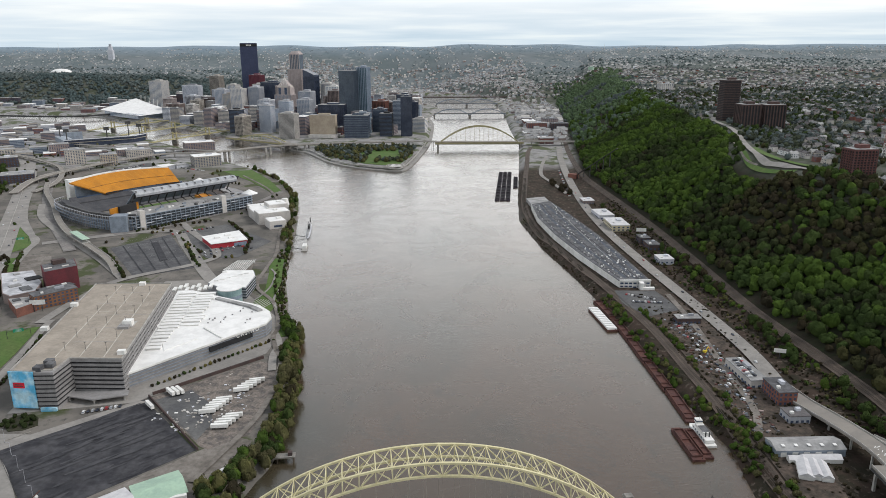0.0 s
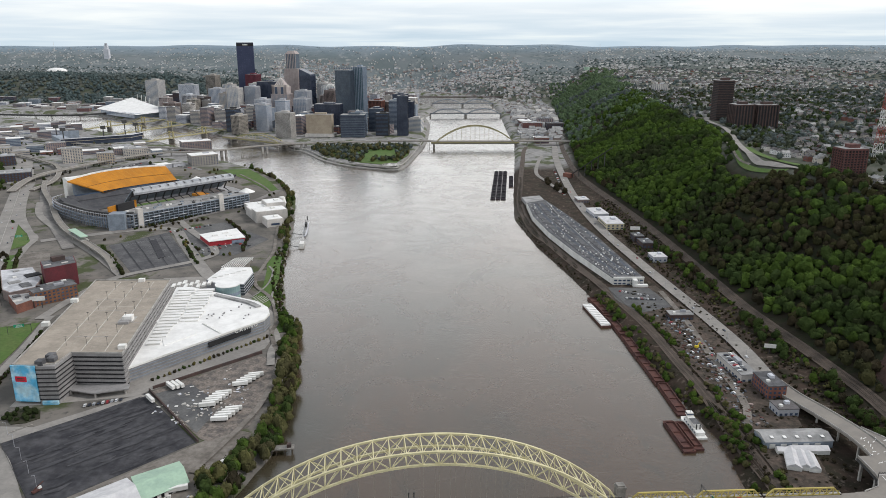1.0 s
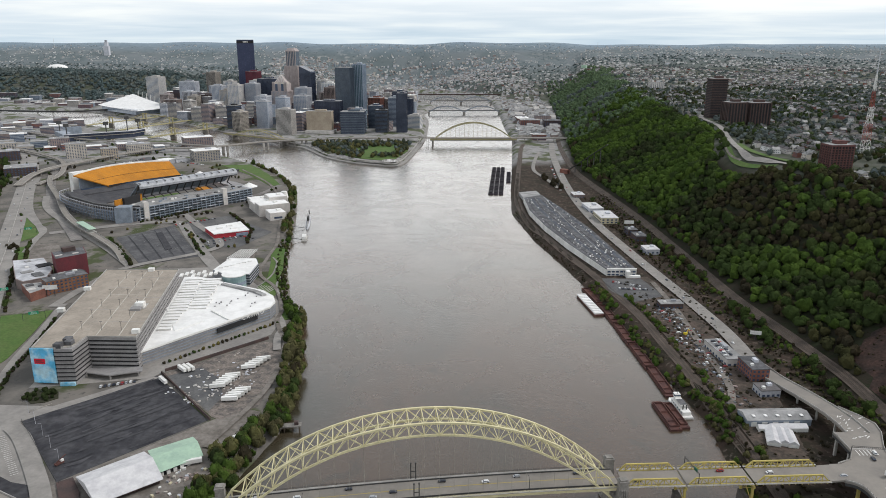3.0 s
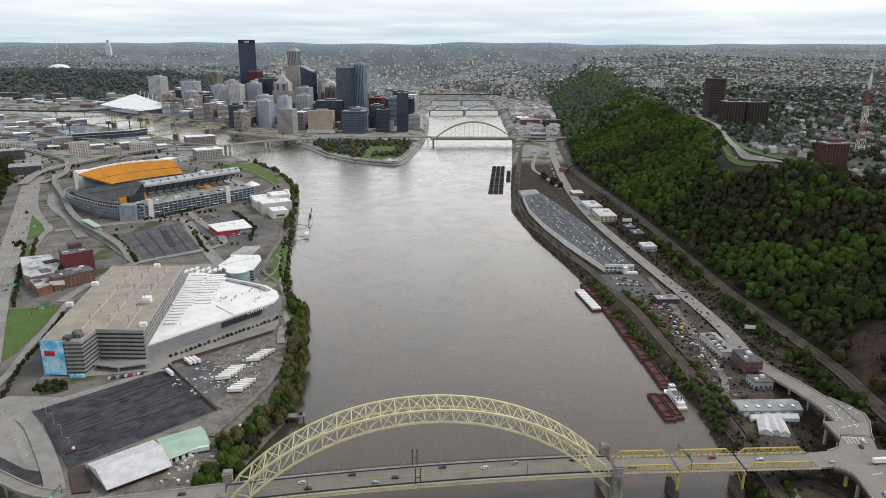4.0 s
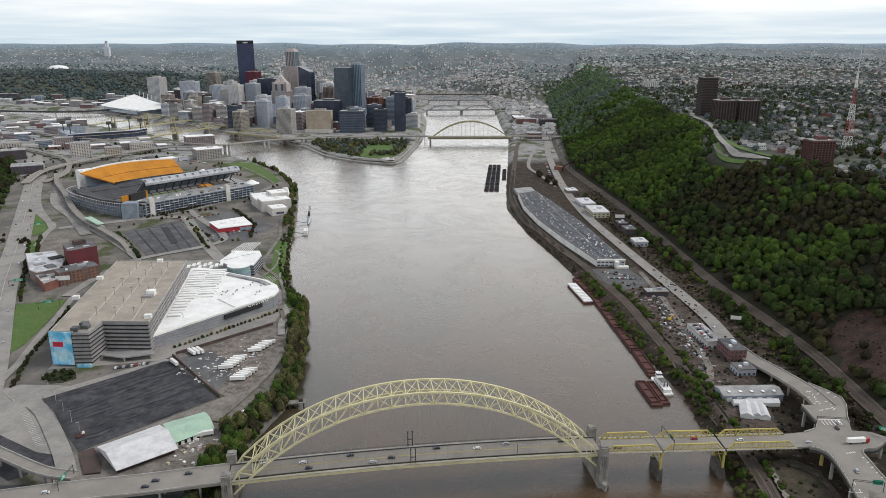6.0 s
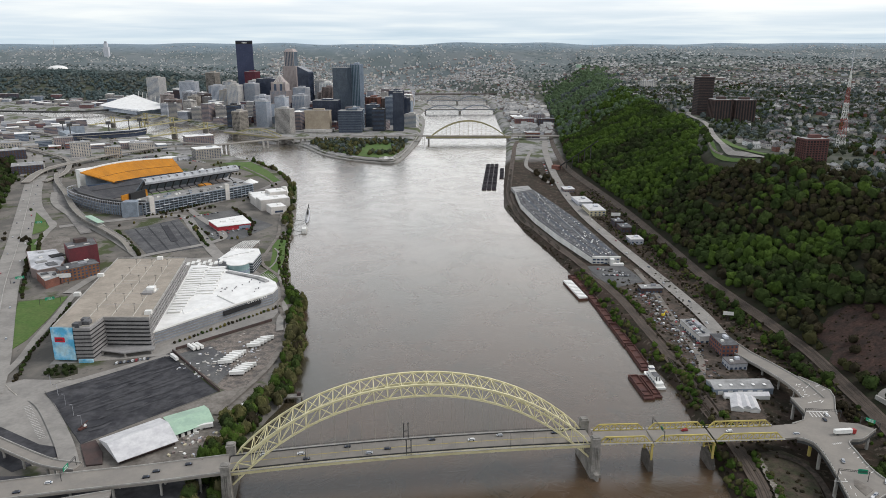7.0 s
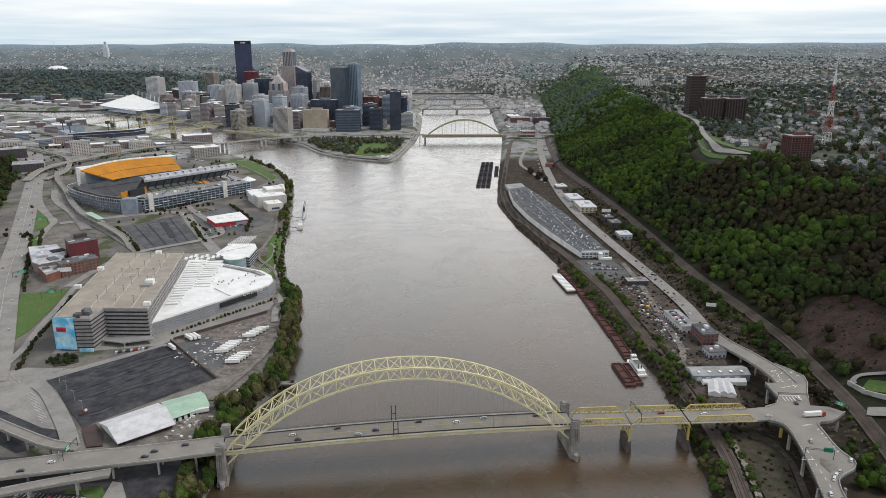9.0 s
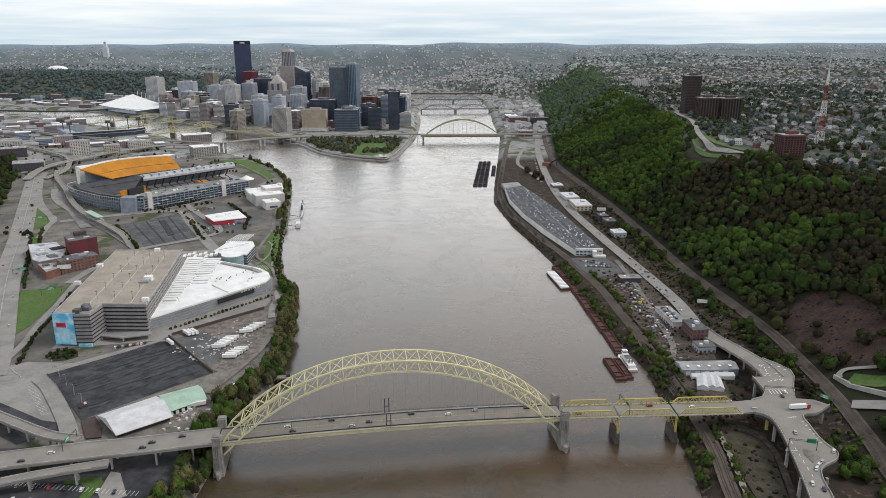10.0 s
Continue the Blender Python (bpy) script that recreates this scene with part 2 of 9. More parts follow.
def water_material():
    """Silty water: broad bands of brown and grey-green silt under a skin ruffled in patches by the wind."""
    m = bpy.data.materials.new("muddy_river_water")
    m.use_nodes = True
    t = m.node_tree
    b = t.nodes["Principled BSDF"]
    geo = t.nodes.new("ShaderNodeNewGeometry")

    def noise_of(size, detail, rough, bend, squash=(1, 1, 1)):
        mp = t.nodes.new("ShaderNodeMapping")
        mp.inputs["Scale"].default_value = squash
        t.links.new(geo.outputs["Position"], mp.inputs["Vector"])
        n = nd(t, "ShaderNodeTexNoise", Scale=1.0 / size, Detail=detail, Roughness=rough, Distortion=bend)
        t.links.new(mp.outputs["Vector"], n.inputs["Vector"])
        return n.outputs[0]

    def ranged(v, a, c, lo=0.0, hi=1.0):
        n = nd(t, "ShaderNodeMapRange")
        n.inputs["From Min"].default_value, n.inputs["From Max"].default_value = a, c
        n.inputs["To Min"].default_value, n.inputs["To Max"].default_value = lo, hi
        t.links.new(v, n.inputs["Value"])
        return n.outputs[0]

    def blend(f, a, c):
        n = t.nodes.new("ShaderNodeMix")
        n.data_type = "RGBA"
        t.links.new(f, n.inputs["Factor"])
        for k, v in (("A", a), ("B", c)):
            if isinstance(v, tuple):
                n.inputs[k].default_value = (*v, 1)
            else:
                t.links.new(v, n.inputs[k])
        return n.outputs["Result"]

    silt = blend(ranged(noise_of(260.0, 5.0, 0.55, 0.8, (1.0, 0.45, 1)), 0.42, 0.60), (0.078, 0.049, 0.028), (0.048, 0.043, 0.028))
    silt = blend(ranged(noise_of(34.0, 7.0, 0.68, 1.6, (1.0, 0.7, 1)), 0.52, 0.74, 0.0, 0.7), silt, (0.034, 0.034, 0.024))
    t.links.new(silt, b.inputs["Base Color"])
    b.inputs["IOR"].default_value = 1.42
    b.inputs["Coat Weight"].default_value, b.inputs["Coat IOR"].default_value, b.inputs["Coat Roughness"].default_value = 1.0, 1.42, 0.22
    b.inputs["Specular IOR Level"].default_value = 0.5
    t.links.new(ranged(noise_of(90.0, 5.0, 0.65, 2.0), 0.35, 0.65, 0.17, 0.32), b.inputs["Roughness"])
    ripple = noise_of(4.6, 6.0, 0.72, 1.1, (0.8, 1.0, 1))
    gust = ranged(noise_of(46.0, 7.0, 0.72, 1.8, (0.8, 1.0, 1)), 0.36, 0.66, 0.05, 0.32)
    bp = nd(t, "ShaderNodeBump", Strength=0.13, Distance=0.6)
    t.links.new(gust, bp.inputs["Strength"])
    t.links.new(ripple, bp.inputs["Height"])
    t.links.new(bp.outputs[0], b.inputs["Normal"])
    t.links.new(bp.outputs[0], b.inputs["Coat Normal"])
    return m


M["water"] = water_material()


# ---- building kit ----
class G:
    """Gathers vertices and faces of one mesh."""

    def __init__(self):
        self.v, self.f = [], []

    def add(self, vs, fs):
        n = len(self.v)
        self.v += [tuple(p) for p in vs]
        self.f += [tuple(i + n for i in q) for q in fs]
        return self

    def box(self, x, y, z, sx, sy, sz, rz=0.0):
        """A box standing on z, centred on x, y."""
        c, s = math.cos(radians(rz)), math.sin(radians(rz))
        vs = []
        for k in (0, 1):
            for a, b in ((-1, -1), (1, -1), (1, 1), (-1, 1)):
                px, py = a * sx / 2, b * sy / 2
                vs.append((x + c * px - s * py, y + s * px + c * py, z + k * sz))
        return self.add(vs, [(3, 2, 1, 0), (4, 5, 6, 7), (0, 1, 5, 4), (1, 2, 6, 5), (2, 3, 7, 6), (3, 0, 4, 7)])

    def beam(self, p, q, w, h=None):
        """A straight bar of w by h from p to q."""
        p, q, h = Vector(p), Vector(q), h or w
        d = (q - p).normalized()
        side = d.cross(Vector((0, 0, 1)))
        side = side.normalized() if side.length > 1e-4 else Vector((1, 0, 0))
        up = side.cross(d)
        vs = [c + side * (a * w / 2) + up * (b * h / 2) for c in (p, q) for a, b in ((-1, -1), (1, -1), (1, 1), (-1, 1))]
        return self.add(vs, [(3, 2, 1, 0), (4, 5, 6, 7), (0, 1, 5, 4), (1, 2, 6, 5), (2, 3, 7, 6), (3, 0, 4, 7)])

    def prism(self, pts, z0, z1, top=None):
        """An upright prism on a plan outline; top: a second outline for the upper face."""
        if sum(a[0] * b[1] - b[0] * a[1] for a, b in zip(pts, pts[1:] + pts[:1])) < 0:
            pts = pts[::-1]
            top = top[::-1] if top else None
        n, top = len(pts), top or pts
        vs = [(x, y, z0) for x, y in pts] + [(x, y, z1) for x, y in top]
        fs = [tuple(range(n))[::-1], tuple(range(n, 2 * n))] + [(i, (i + 1) % n, n + (i + 1) % n, n + i) for i in range(n)]
        return self.add(vs, fs)

    def cyl(self, p, q, r, n=8, r2=None):
        p, q = Vector(p), Vector(q)
        d = (q - p).normalized()
        a = d.orthogonal().normalized()
        b = d.cross(a)
        r2 = r if r2 is None else r2
        vs = [c + (a * math.cos(k * math.tau / n) + b * math.sin(k * math.tau / n)) * rr for c, rr in ((p, r), (q, r2)) for k in range(n)]
        return self.add(vs, [tuple(range(n))[::-1], tuple(range(n, 2 * n))] + [(i, (i + 1) % n, n + (i + 1) % n, n + i) for i in range(n)])

    def ribbon(self, line, width, z, thick=0.0):
        """A road along a plan line; z: a height, or a function of x, y. thick: depth of its slab."""
        n0 = len(self.v)
        for i, p in enumerate(line):
            a, b = line[max(i - 1, 0)], line[min(i + 1, len(line) - 1)]
            dx, dy = b[0] - a[0], b[1] - a[1]
            s = math.hypot(dx, dy) or 1
            w = width[i] if isinstance(width, (list, tuple)) else width
            for k in (-1, 1):
                x, y = p[0] + k * dy / s * w / 2, p[1] - k * dx / s * w / 2
                zz = p[2] if len(p) > 2 else (z(x, y) if callable(z) else z)
                self.v.append((x, y, zz))
                if thick:
                    self.v.append((x, y, zz - thick))
        m = 4 if thick else 2
        for i in range(len(line) - 1):
            a, b = n0 + i * m, n0 + (i + 1) * m
            if thick:
                self.f += [(a, a + 2, b + 2, b), (a + 1, b + 1, b + 3, a + 3), (a, b, b + 1, a + 1), (a + 2, a + 3, b + 3, b + 2)]
            else:
                self.f.append((a, a + 1, b + 1, b))
        if thick:
            e = n0 + (len(line) - 1) * m
            self.f += [(n0, n0 + 1, n0 + 3, n0 + 2), (e, e + 2, e + 3, e + 1)]
        return self

    def mesh(self, name, material):
        me = bpy.data.meshes.new(name)
        me.from_pydata(self.v, [], self.f)
        for m in material if isinstance(material, (list, tuple)) else [material]:
            me.materials.append(m)
        return me


def part(name, g, material, parent=None, label=""):
    ob = new(name, g.mesh(name, material) if isinstance(g, G) else g)
    ob.parent = parent
    return tagged(ob, label)


def thing(name, label, category, group="", x=0.0, y=0.0, z=0.0, rz=0.0, kind=""):
    ob = new(name)
    ob.matrix_basis = pose(x, y, z, 0, 0, rz)
    return tagged(ob, label, category, group, kind)


def setting(name, g, material, label, category):
    return tagged(part(name, g, material), label, category, kind="structure")


def along(line, step):
    """Points every `step` metres along a plan line, each with its heading in degrees."""
    res, left = [], 0.0
    for a, b in zip(line, line[1:]):
        s = math.hypot(b[0] - a[0], b[1] - a[1])
        while left < s:
            k = left / s
            res.append((a[0] + (b[0] - a[0]) * k, a[1] + (b[1] - a[1]) * k, math.degrees(math.atan2(b[1] - a[1], b[0] - a[0]))))
            left += step
        left -= s
    return res


def smooth(line, n=6):
    """A Catmull-Rom curve through the plan points."""
    p = [line[0], *line, line[-1]]
    res = []
    for i in range(1, len(p) - 2):
        for k in range(n):
            t = k / n
            res.append(tuple(0.5 * (2 * b + (c - a) * t + (2 * a - 5 * b + 4 * c - e) * t * t + (3 * b - a - 3 * c + e) * t ** 3)
                             for a, b, c, e in zip(p[i - 1], p[i], p[i + 1], p[i + 2])))
    return res + [tuple(line[-1])]

# ---- the land: one sheet from the river banks to the horizon ----
LEFT_BANK = [(-170, -900), (-128, -200), (-120, -39), (-121, 37), (-106, 95), (-107, 130), (-111, 200), (-126, 279), (-134, 323), (-156, 381),
             (-188, 515), (-222, 755), (-260, 963), (-331, 1145), (-429, 1293), (-496, 1369), (-547, 1423), (-597, 1491), (-756, 1688),
             (-903, 1857), (-1060, 1974), (-1249, 2138), (-1499, 2387), (-1900, 2560), (-2600, 2640)]
POINT_BANK = [(-2600, 2760), (-1688, 2680), (-1480, 2600), (-1270, 2470), (-1081, 2311), (-923, 2161), (-816, 2075), (-675, 1918), (-602, 1847),
              (-398, 1610), (-349, 1556), (-272, 1406), (-191, 1319), (-107, 1278), (-79, 1303), (-56, 1497), (-37, 1760), (-36, 2230), (-57, 2501),
              (-15, 2805), (-87, 3175), (-160, 3620)]
RIGHT_BANK = [(-155, 3800), (70, 3601), (210, 3325), (243, 2955), (243, 2553), (224, 2057), (219, 1700), (180, 1299), (148, 980), (133, 800), (150, 632),
              (172, 512), (184, 430), (195, 320), (203, 224), (212, 160), (218, 110), (212, 40), (207, -35), (200, -80), (190, -250), (170, -900)]
RIVER = LEFT_BANK + POINT_BANK + RIGHT_BANK


def bank_distance(px, py):
    """Distance to the water's edge, negative over the water (arrays)."""
    best = np.full(px.shape, 1e9)
    inside = np.zeros(px.shape, bool)
    for (x0, y0), (x1, y1) in zip(RIVER, RIVER[1:] + RIVER[:1]):
        dx, dy = x1 - x0, y1 - y0
        t = np.clip(((px - x0) * dx + (py - y0) * dy) / (dx * dx + dy * dy + 1e-9), 0, 1)
        best = np.minimum(best, np.hypot(px - x0 - t * dx, py - y0 - t * dy))
        if y0 != y1:
            inside ^= ((y0 > py) != (y1 > py)) & (px < x0 + (py - y0) * dx / dy)
    return np.where(inside, -best, best)


def step(a, b, v):
    t = np.clip((v - a) / (b - a), 0, 1)
    return t * t * (3 - 2 * t)


FOOT_Y = [-900, -37, 85, 236, 371, 582, 763, 930, 1191, 1689, 2200, 2900, 3600, 4600]
FOOT_X = [330, 337, 352, 348, 337, 333, 328, 317, 308, 364, 422, 494, 570, 690]
EDGE_X = [640, 610, 590, 570, 545, 480, 478, 500, 520, 560, 612, 690, 790, 960]
EDGE_Z = [100, 105, 108, 112, 116, 118, 118, 120, 122, 124, 126, 130, 150, 250]


def land(px, py):
    """Height of the land (arrays of x, y)."""
    px, py = np.asarray(px, float), np.asarray(py, float)
    d = bank_distance(px, py)
    bench = 8.0 + 2.5 * step(1500, 2200, py)
    z = np.where(d < 0, np.maximum(-6, d * 0.5), np.minimum(bench, d * 0.75))
    wob = 5 * np.sin(px / 61.0 + 1.3 * np.sin(py / 83.0)) + 4 * np.sin(py / 47.0 + px / 133.0)
    foot, edge, top = (np.interp(py, FOOT_Y, v) for v in (FOOT_X, EDGE_X, EDGE_Z))
    u = np.clip((px + wob * step(10, 60, px - foot) - foot) / (edge - foot), 0, 1)
    roll = 7 * np.sin(px / 310.0) * np.cos(py / 420.0) + 4 * np.sin(px / 120.0 + py / 190.0)
    hill = 16 + (top - 16) * (0.85 * u + 0.15 * step(0, 1, u)) + roll * step(60, 260, px - edge) * 1.6
    right = (px > foot - 40) & (d > 0)
    z = np.where(right, np.maximum(z, 8 + 8 * step(-26, 0, px - foot)), z)
    z = np.where(right & (px > foot), hill, z)
    # wooded bluff and uplands beyond the city
    bluff = step(0, 420, py - (3040 + 0.10 * (px + 1300))) * step(-1050, -1500, px) * (118 + roll)
    valley = 1 - 0.93 * np.exp(-(((px + 190 + 0.05 * (py - 3000)) / 430.0) ** 2)) * step(4420, 4000, py)
    ridges = 9 * np.sin(px / 640.0 + py / 150.0) * np.sin(py / 190.0 - px / 1300.0) + 4 * np.sin(px / 190.0 + np.sin(py / 110.0))
    ramp = np.interp(py, [2950, 3400, 3950, 4500, 4560, 4640], [8, 66, 128, 252, 261, 258]) * valley + (roll * step(4500, 3900, py) + ridges * step(3300, 3800, py) * step(4640, 4400, py)) * step(3100, 3700, py) * valley + (5 * np.sin(px / 330.0 + np.sin(px / 140.0)) + 3 * np.sin(px / 90.0)) * step(4420, 4520, py)
    dry = step(20, 160, d)
    z = np.maximum(z, np.maximum(bluff, ramp * np.where(py > 2950, 1, 0)) * dry)
    # high ground behind the north shore, to the far left
    z = np.maximum(z, 60 * step(-900, -1500, px) * step(1300, 600, py) * dry)
    return np.where(d < 0, np.maximum(-6, d * 0.5), z)


def land_at(x, y):
    return float(land(np.array([x]), np.array([y]))[0])


def land_material():
    """Streets, grass and trodden soil in patches; woods' floor, darkened for tree shade, on the steep ground; far
    ground tinted for haze.
    """
    m = bpy.data.materials.new("land_cover")
    m.use_nodes = True
    t = m.node_tree
    b = t.nodes["Principled BSDF"]
    b.inputs["Roughness"].default_value, b.inputs["Specular IOR Level"].default_value = 0.95, 0.15
    geo = t.nodes.new("ShaderNodeNewGeometry")
    pos = geo.outputs["Position"]

    def noise_of(s, detail=5.0):
        n = nd(t, "ShaderNodeTexNoise", Scale=1 / s, Detail=detail, Roughness=0.6)
        t.links.new(pos, n.inputs["Vector"])
        return n.outputs[0]

    def ranged(v, a, c):
        n = nd(t, "ShaderNodeMapRange")
        n.inputs["From Min"].default_value, n.inputs["From Max"].default_value = a, c
        t.links.new(v, n.inputs["Value"])
        return n.outputs[0]

    def blend(f, a, c):
        n = t.nodes.new("ShaderNodeMix")
        n.data_type = "RGBA"
        t.links.new(f, n.inputs["Factor"])
        for k, v in (("A", a), ("B", c)):
            if isinstance(v, tuple):
                n.inputs[k].default_value = (*v, 1)
            else:
                t.links.new(v, n.inputs[k])
        return n.outputs["Result"]

    urban = blend(ranged(noise_of(40), 0.42, 0.58), (0.178, 0.162, 0.144), (0.116, 0.108, 0.098))
    urban = blend(ranged(noise_of(9, 6.0), 0.58, 0.70), urban, (0.085, 0.080, 0.074))
    urban = blend(ranged(noise_of(70), 0.55, 0.60), urban, (0.066, 0.078, 0.036))
    # city streets, raised in tone for the haze over them
    city = blend(ranged(noise_of(20), 0.40, 0.60), (0.31, 0.30, 0.292), (0.20, 0.195, 0.19))
    city = blend(ranged(noise_of(60), 0.52, 0.57), city, (0.088, 0.100, 0.055))
    garden = blend(ranged(noise_of(24), 0.40, 0.60), (0.095, 0.096, 0.082), (0.052, 0.062, 0.038))
    # woods' floor, its colour darkened further for the shade between trees
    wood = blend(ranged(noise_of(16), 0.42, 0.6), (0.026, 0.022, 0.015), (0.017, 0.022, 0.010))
    split = t.nodes.new("ShaderNodeSeparateXYZ")
    t.links.new(pos, split.inputs[0])
    dirt = blend(ranged(noise_of(14), 0.42, 0.6), (0.050, 0.035, 0.027), (0.027, 0.024, 0.016))
    dirt = blend(ranged(noise_of(5, 6.0), 0.56, 0.68), dirt, (0.125, 0.100, 0.083))
    near_yards = t.nodes.new("ShaderNodeMath")
    near_yards.operation = "MULTIPLY"
    t.links.new(ranged(split.outputs["X"], 120.0, 150.0), near_yards.inputs[0])
    t.links.new(ranged(split.outputs["Y"], 1420.0, 1300.0), near_yards.inputs[1])
    urban = blend(near_yards.outputs[0], urban, dirt)
    urban = blend(ranged(split.outputs["Y"], 1230.0, 1330.0), urban, city)
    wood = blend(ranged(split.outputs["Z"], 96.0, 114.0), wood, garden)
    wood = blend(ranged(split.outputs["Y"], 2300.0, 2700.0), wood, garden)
    # uplands pale and turn blue with Y: haze put into the ground colour
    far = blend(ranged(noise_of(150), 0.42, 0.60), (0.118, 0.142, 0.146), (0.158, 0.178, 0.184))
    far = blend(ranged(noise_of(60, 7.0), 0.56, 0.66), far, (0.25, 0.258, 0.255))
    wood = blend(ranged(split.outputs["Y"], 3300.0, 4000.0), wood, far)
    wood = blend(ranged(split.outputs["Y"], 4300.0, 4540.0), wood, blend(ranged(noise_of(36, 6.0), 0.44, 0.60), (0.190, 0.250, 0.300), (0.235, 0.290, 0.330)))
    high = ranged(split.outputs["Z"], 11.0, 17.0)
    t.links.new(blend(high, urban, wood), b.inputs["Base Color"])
    bp = nd(t, "ShaderNodeBump", Strength=0.5, Distance=1.0)
    t.links.new(noise_of(3.0), bp.inputs["Height"])
    t.links.new(bp.outputs[0], b.inputs["Normal"])
    return m


M["land"] = land_material()


def sheet(xs, ys, fn, material, name):
    X, Y = np.meshgrid(xs, ys)
    Z = fn(X, Y)
    n, m = X.shape
    me = bpy.data.meshes.new(name)
    idx = np.arange(n * m).reshape(n, m)
    q = np.stack([idx[:-1, :-1], idx[:-1, 1:], idx[1:, 1:], idx[1:, :-1]], -1).reshape(-1, 4)
    me.vertices.add(n * m)
    me.vertices.foreach_set("co", np.stack([X, Y, Z], -1).ravel())
    me.loops.add(q.size)
    me.loops.foreach_set("vertex_index", q.ravel())
    me.polygons.add(len(q))
    me.polygons.foreach_set("loop_start", np.arange(0, q.size, 4))
    me.polygons.foreach_set("use_smooth", np.ones(len(q), bool))
    me.update(calc_edges=True)
    me.validate()
    me.materials.append(material)
    return new(name, me)


xs = np.concatenate([np.arange(-4300, -700, 40.0), np.arange(-700, 700, 7.0), np.arange(700, 4301, 40.0)])
ys = np.concatenate([np.arange(-900, 1300, 7.0), np.arange(1300, 2600, 10.0), np.arange(2600, 4630, 24.0)])
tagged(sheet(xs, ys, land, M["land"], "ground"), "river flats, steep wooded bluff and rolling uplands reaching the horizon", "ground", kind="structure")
tagged(sheet(np.linspace(-4200, 4200, 120), np.linspace(-900, 4000, 80), lambda a, b: 0 * a, M["water"], "water"), "broad muddy brown river mirroring a pale overcast sky", "river", kind="structure")

# the quay wall round the point and the low river walls of the far banks
M["quay"] = mat("quay_stone", (0.31, 0.295, 0.275), 0.9, 0.2, 2.0, (0.23, 0.22, 0.205), 14)
setting("quay_wall", G().ribbon(smooth(POINT_BANK[2:-1], 4), 9.0, 2.6, 5.0), M["quay"], "low pale stone quay round the river point", "wall")
setting("quay_kerb", G().ribbon([(x + 5.5, y + 4.0) if x < -110 else (x - 6.0, y) for x, y in smooth(POINT_BANK[8:17], 4)], 2.2, 7.6, 2.4), M["concrete"], "pale upper kerb of the river-point promenade", "kerb")

# ---- the tied-arch bridge across the river ----
BO, BR, HALF, ARCH_V = (3.5, -11.0), 7.483, 119.0, 9.2


def deck_z(u):
    k = u / HALF
    if abs(k) <= 1:
        return 24.8 - 2.7 * k * k + 0.3 * k
    return float(np.interp(u, [119, 250], [22.4, 23.2])) if k > 1 else max(17.5, 21.8 - (-k - 1) * 4.0)


def top_z(u):
    return 73.2 - 0.0029 * u * u - 6e-8 * u ** 4


def bottom_z(u):
    return 65.7 - 0.0033 * u * u - 5e-8 * u ** 4


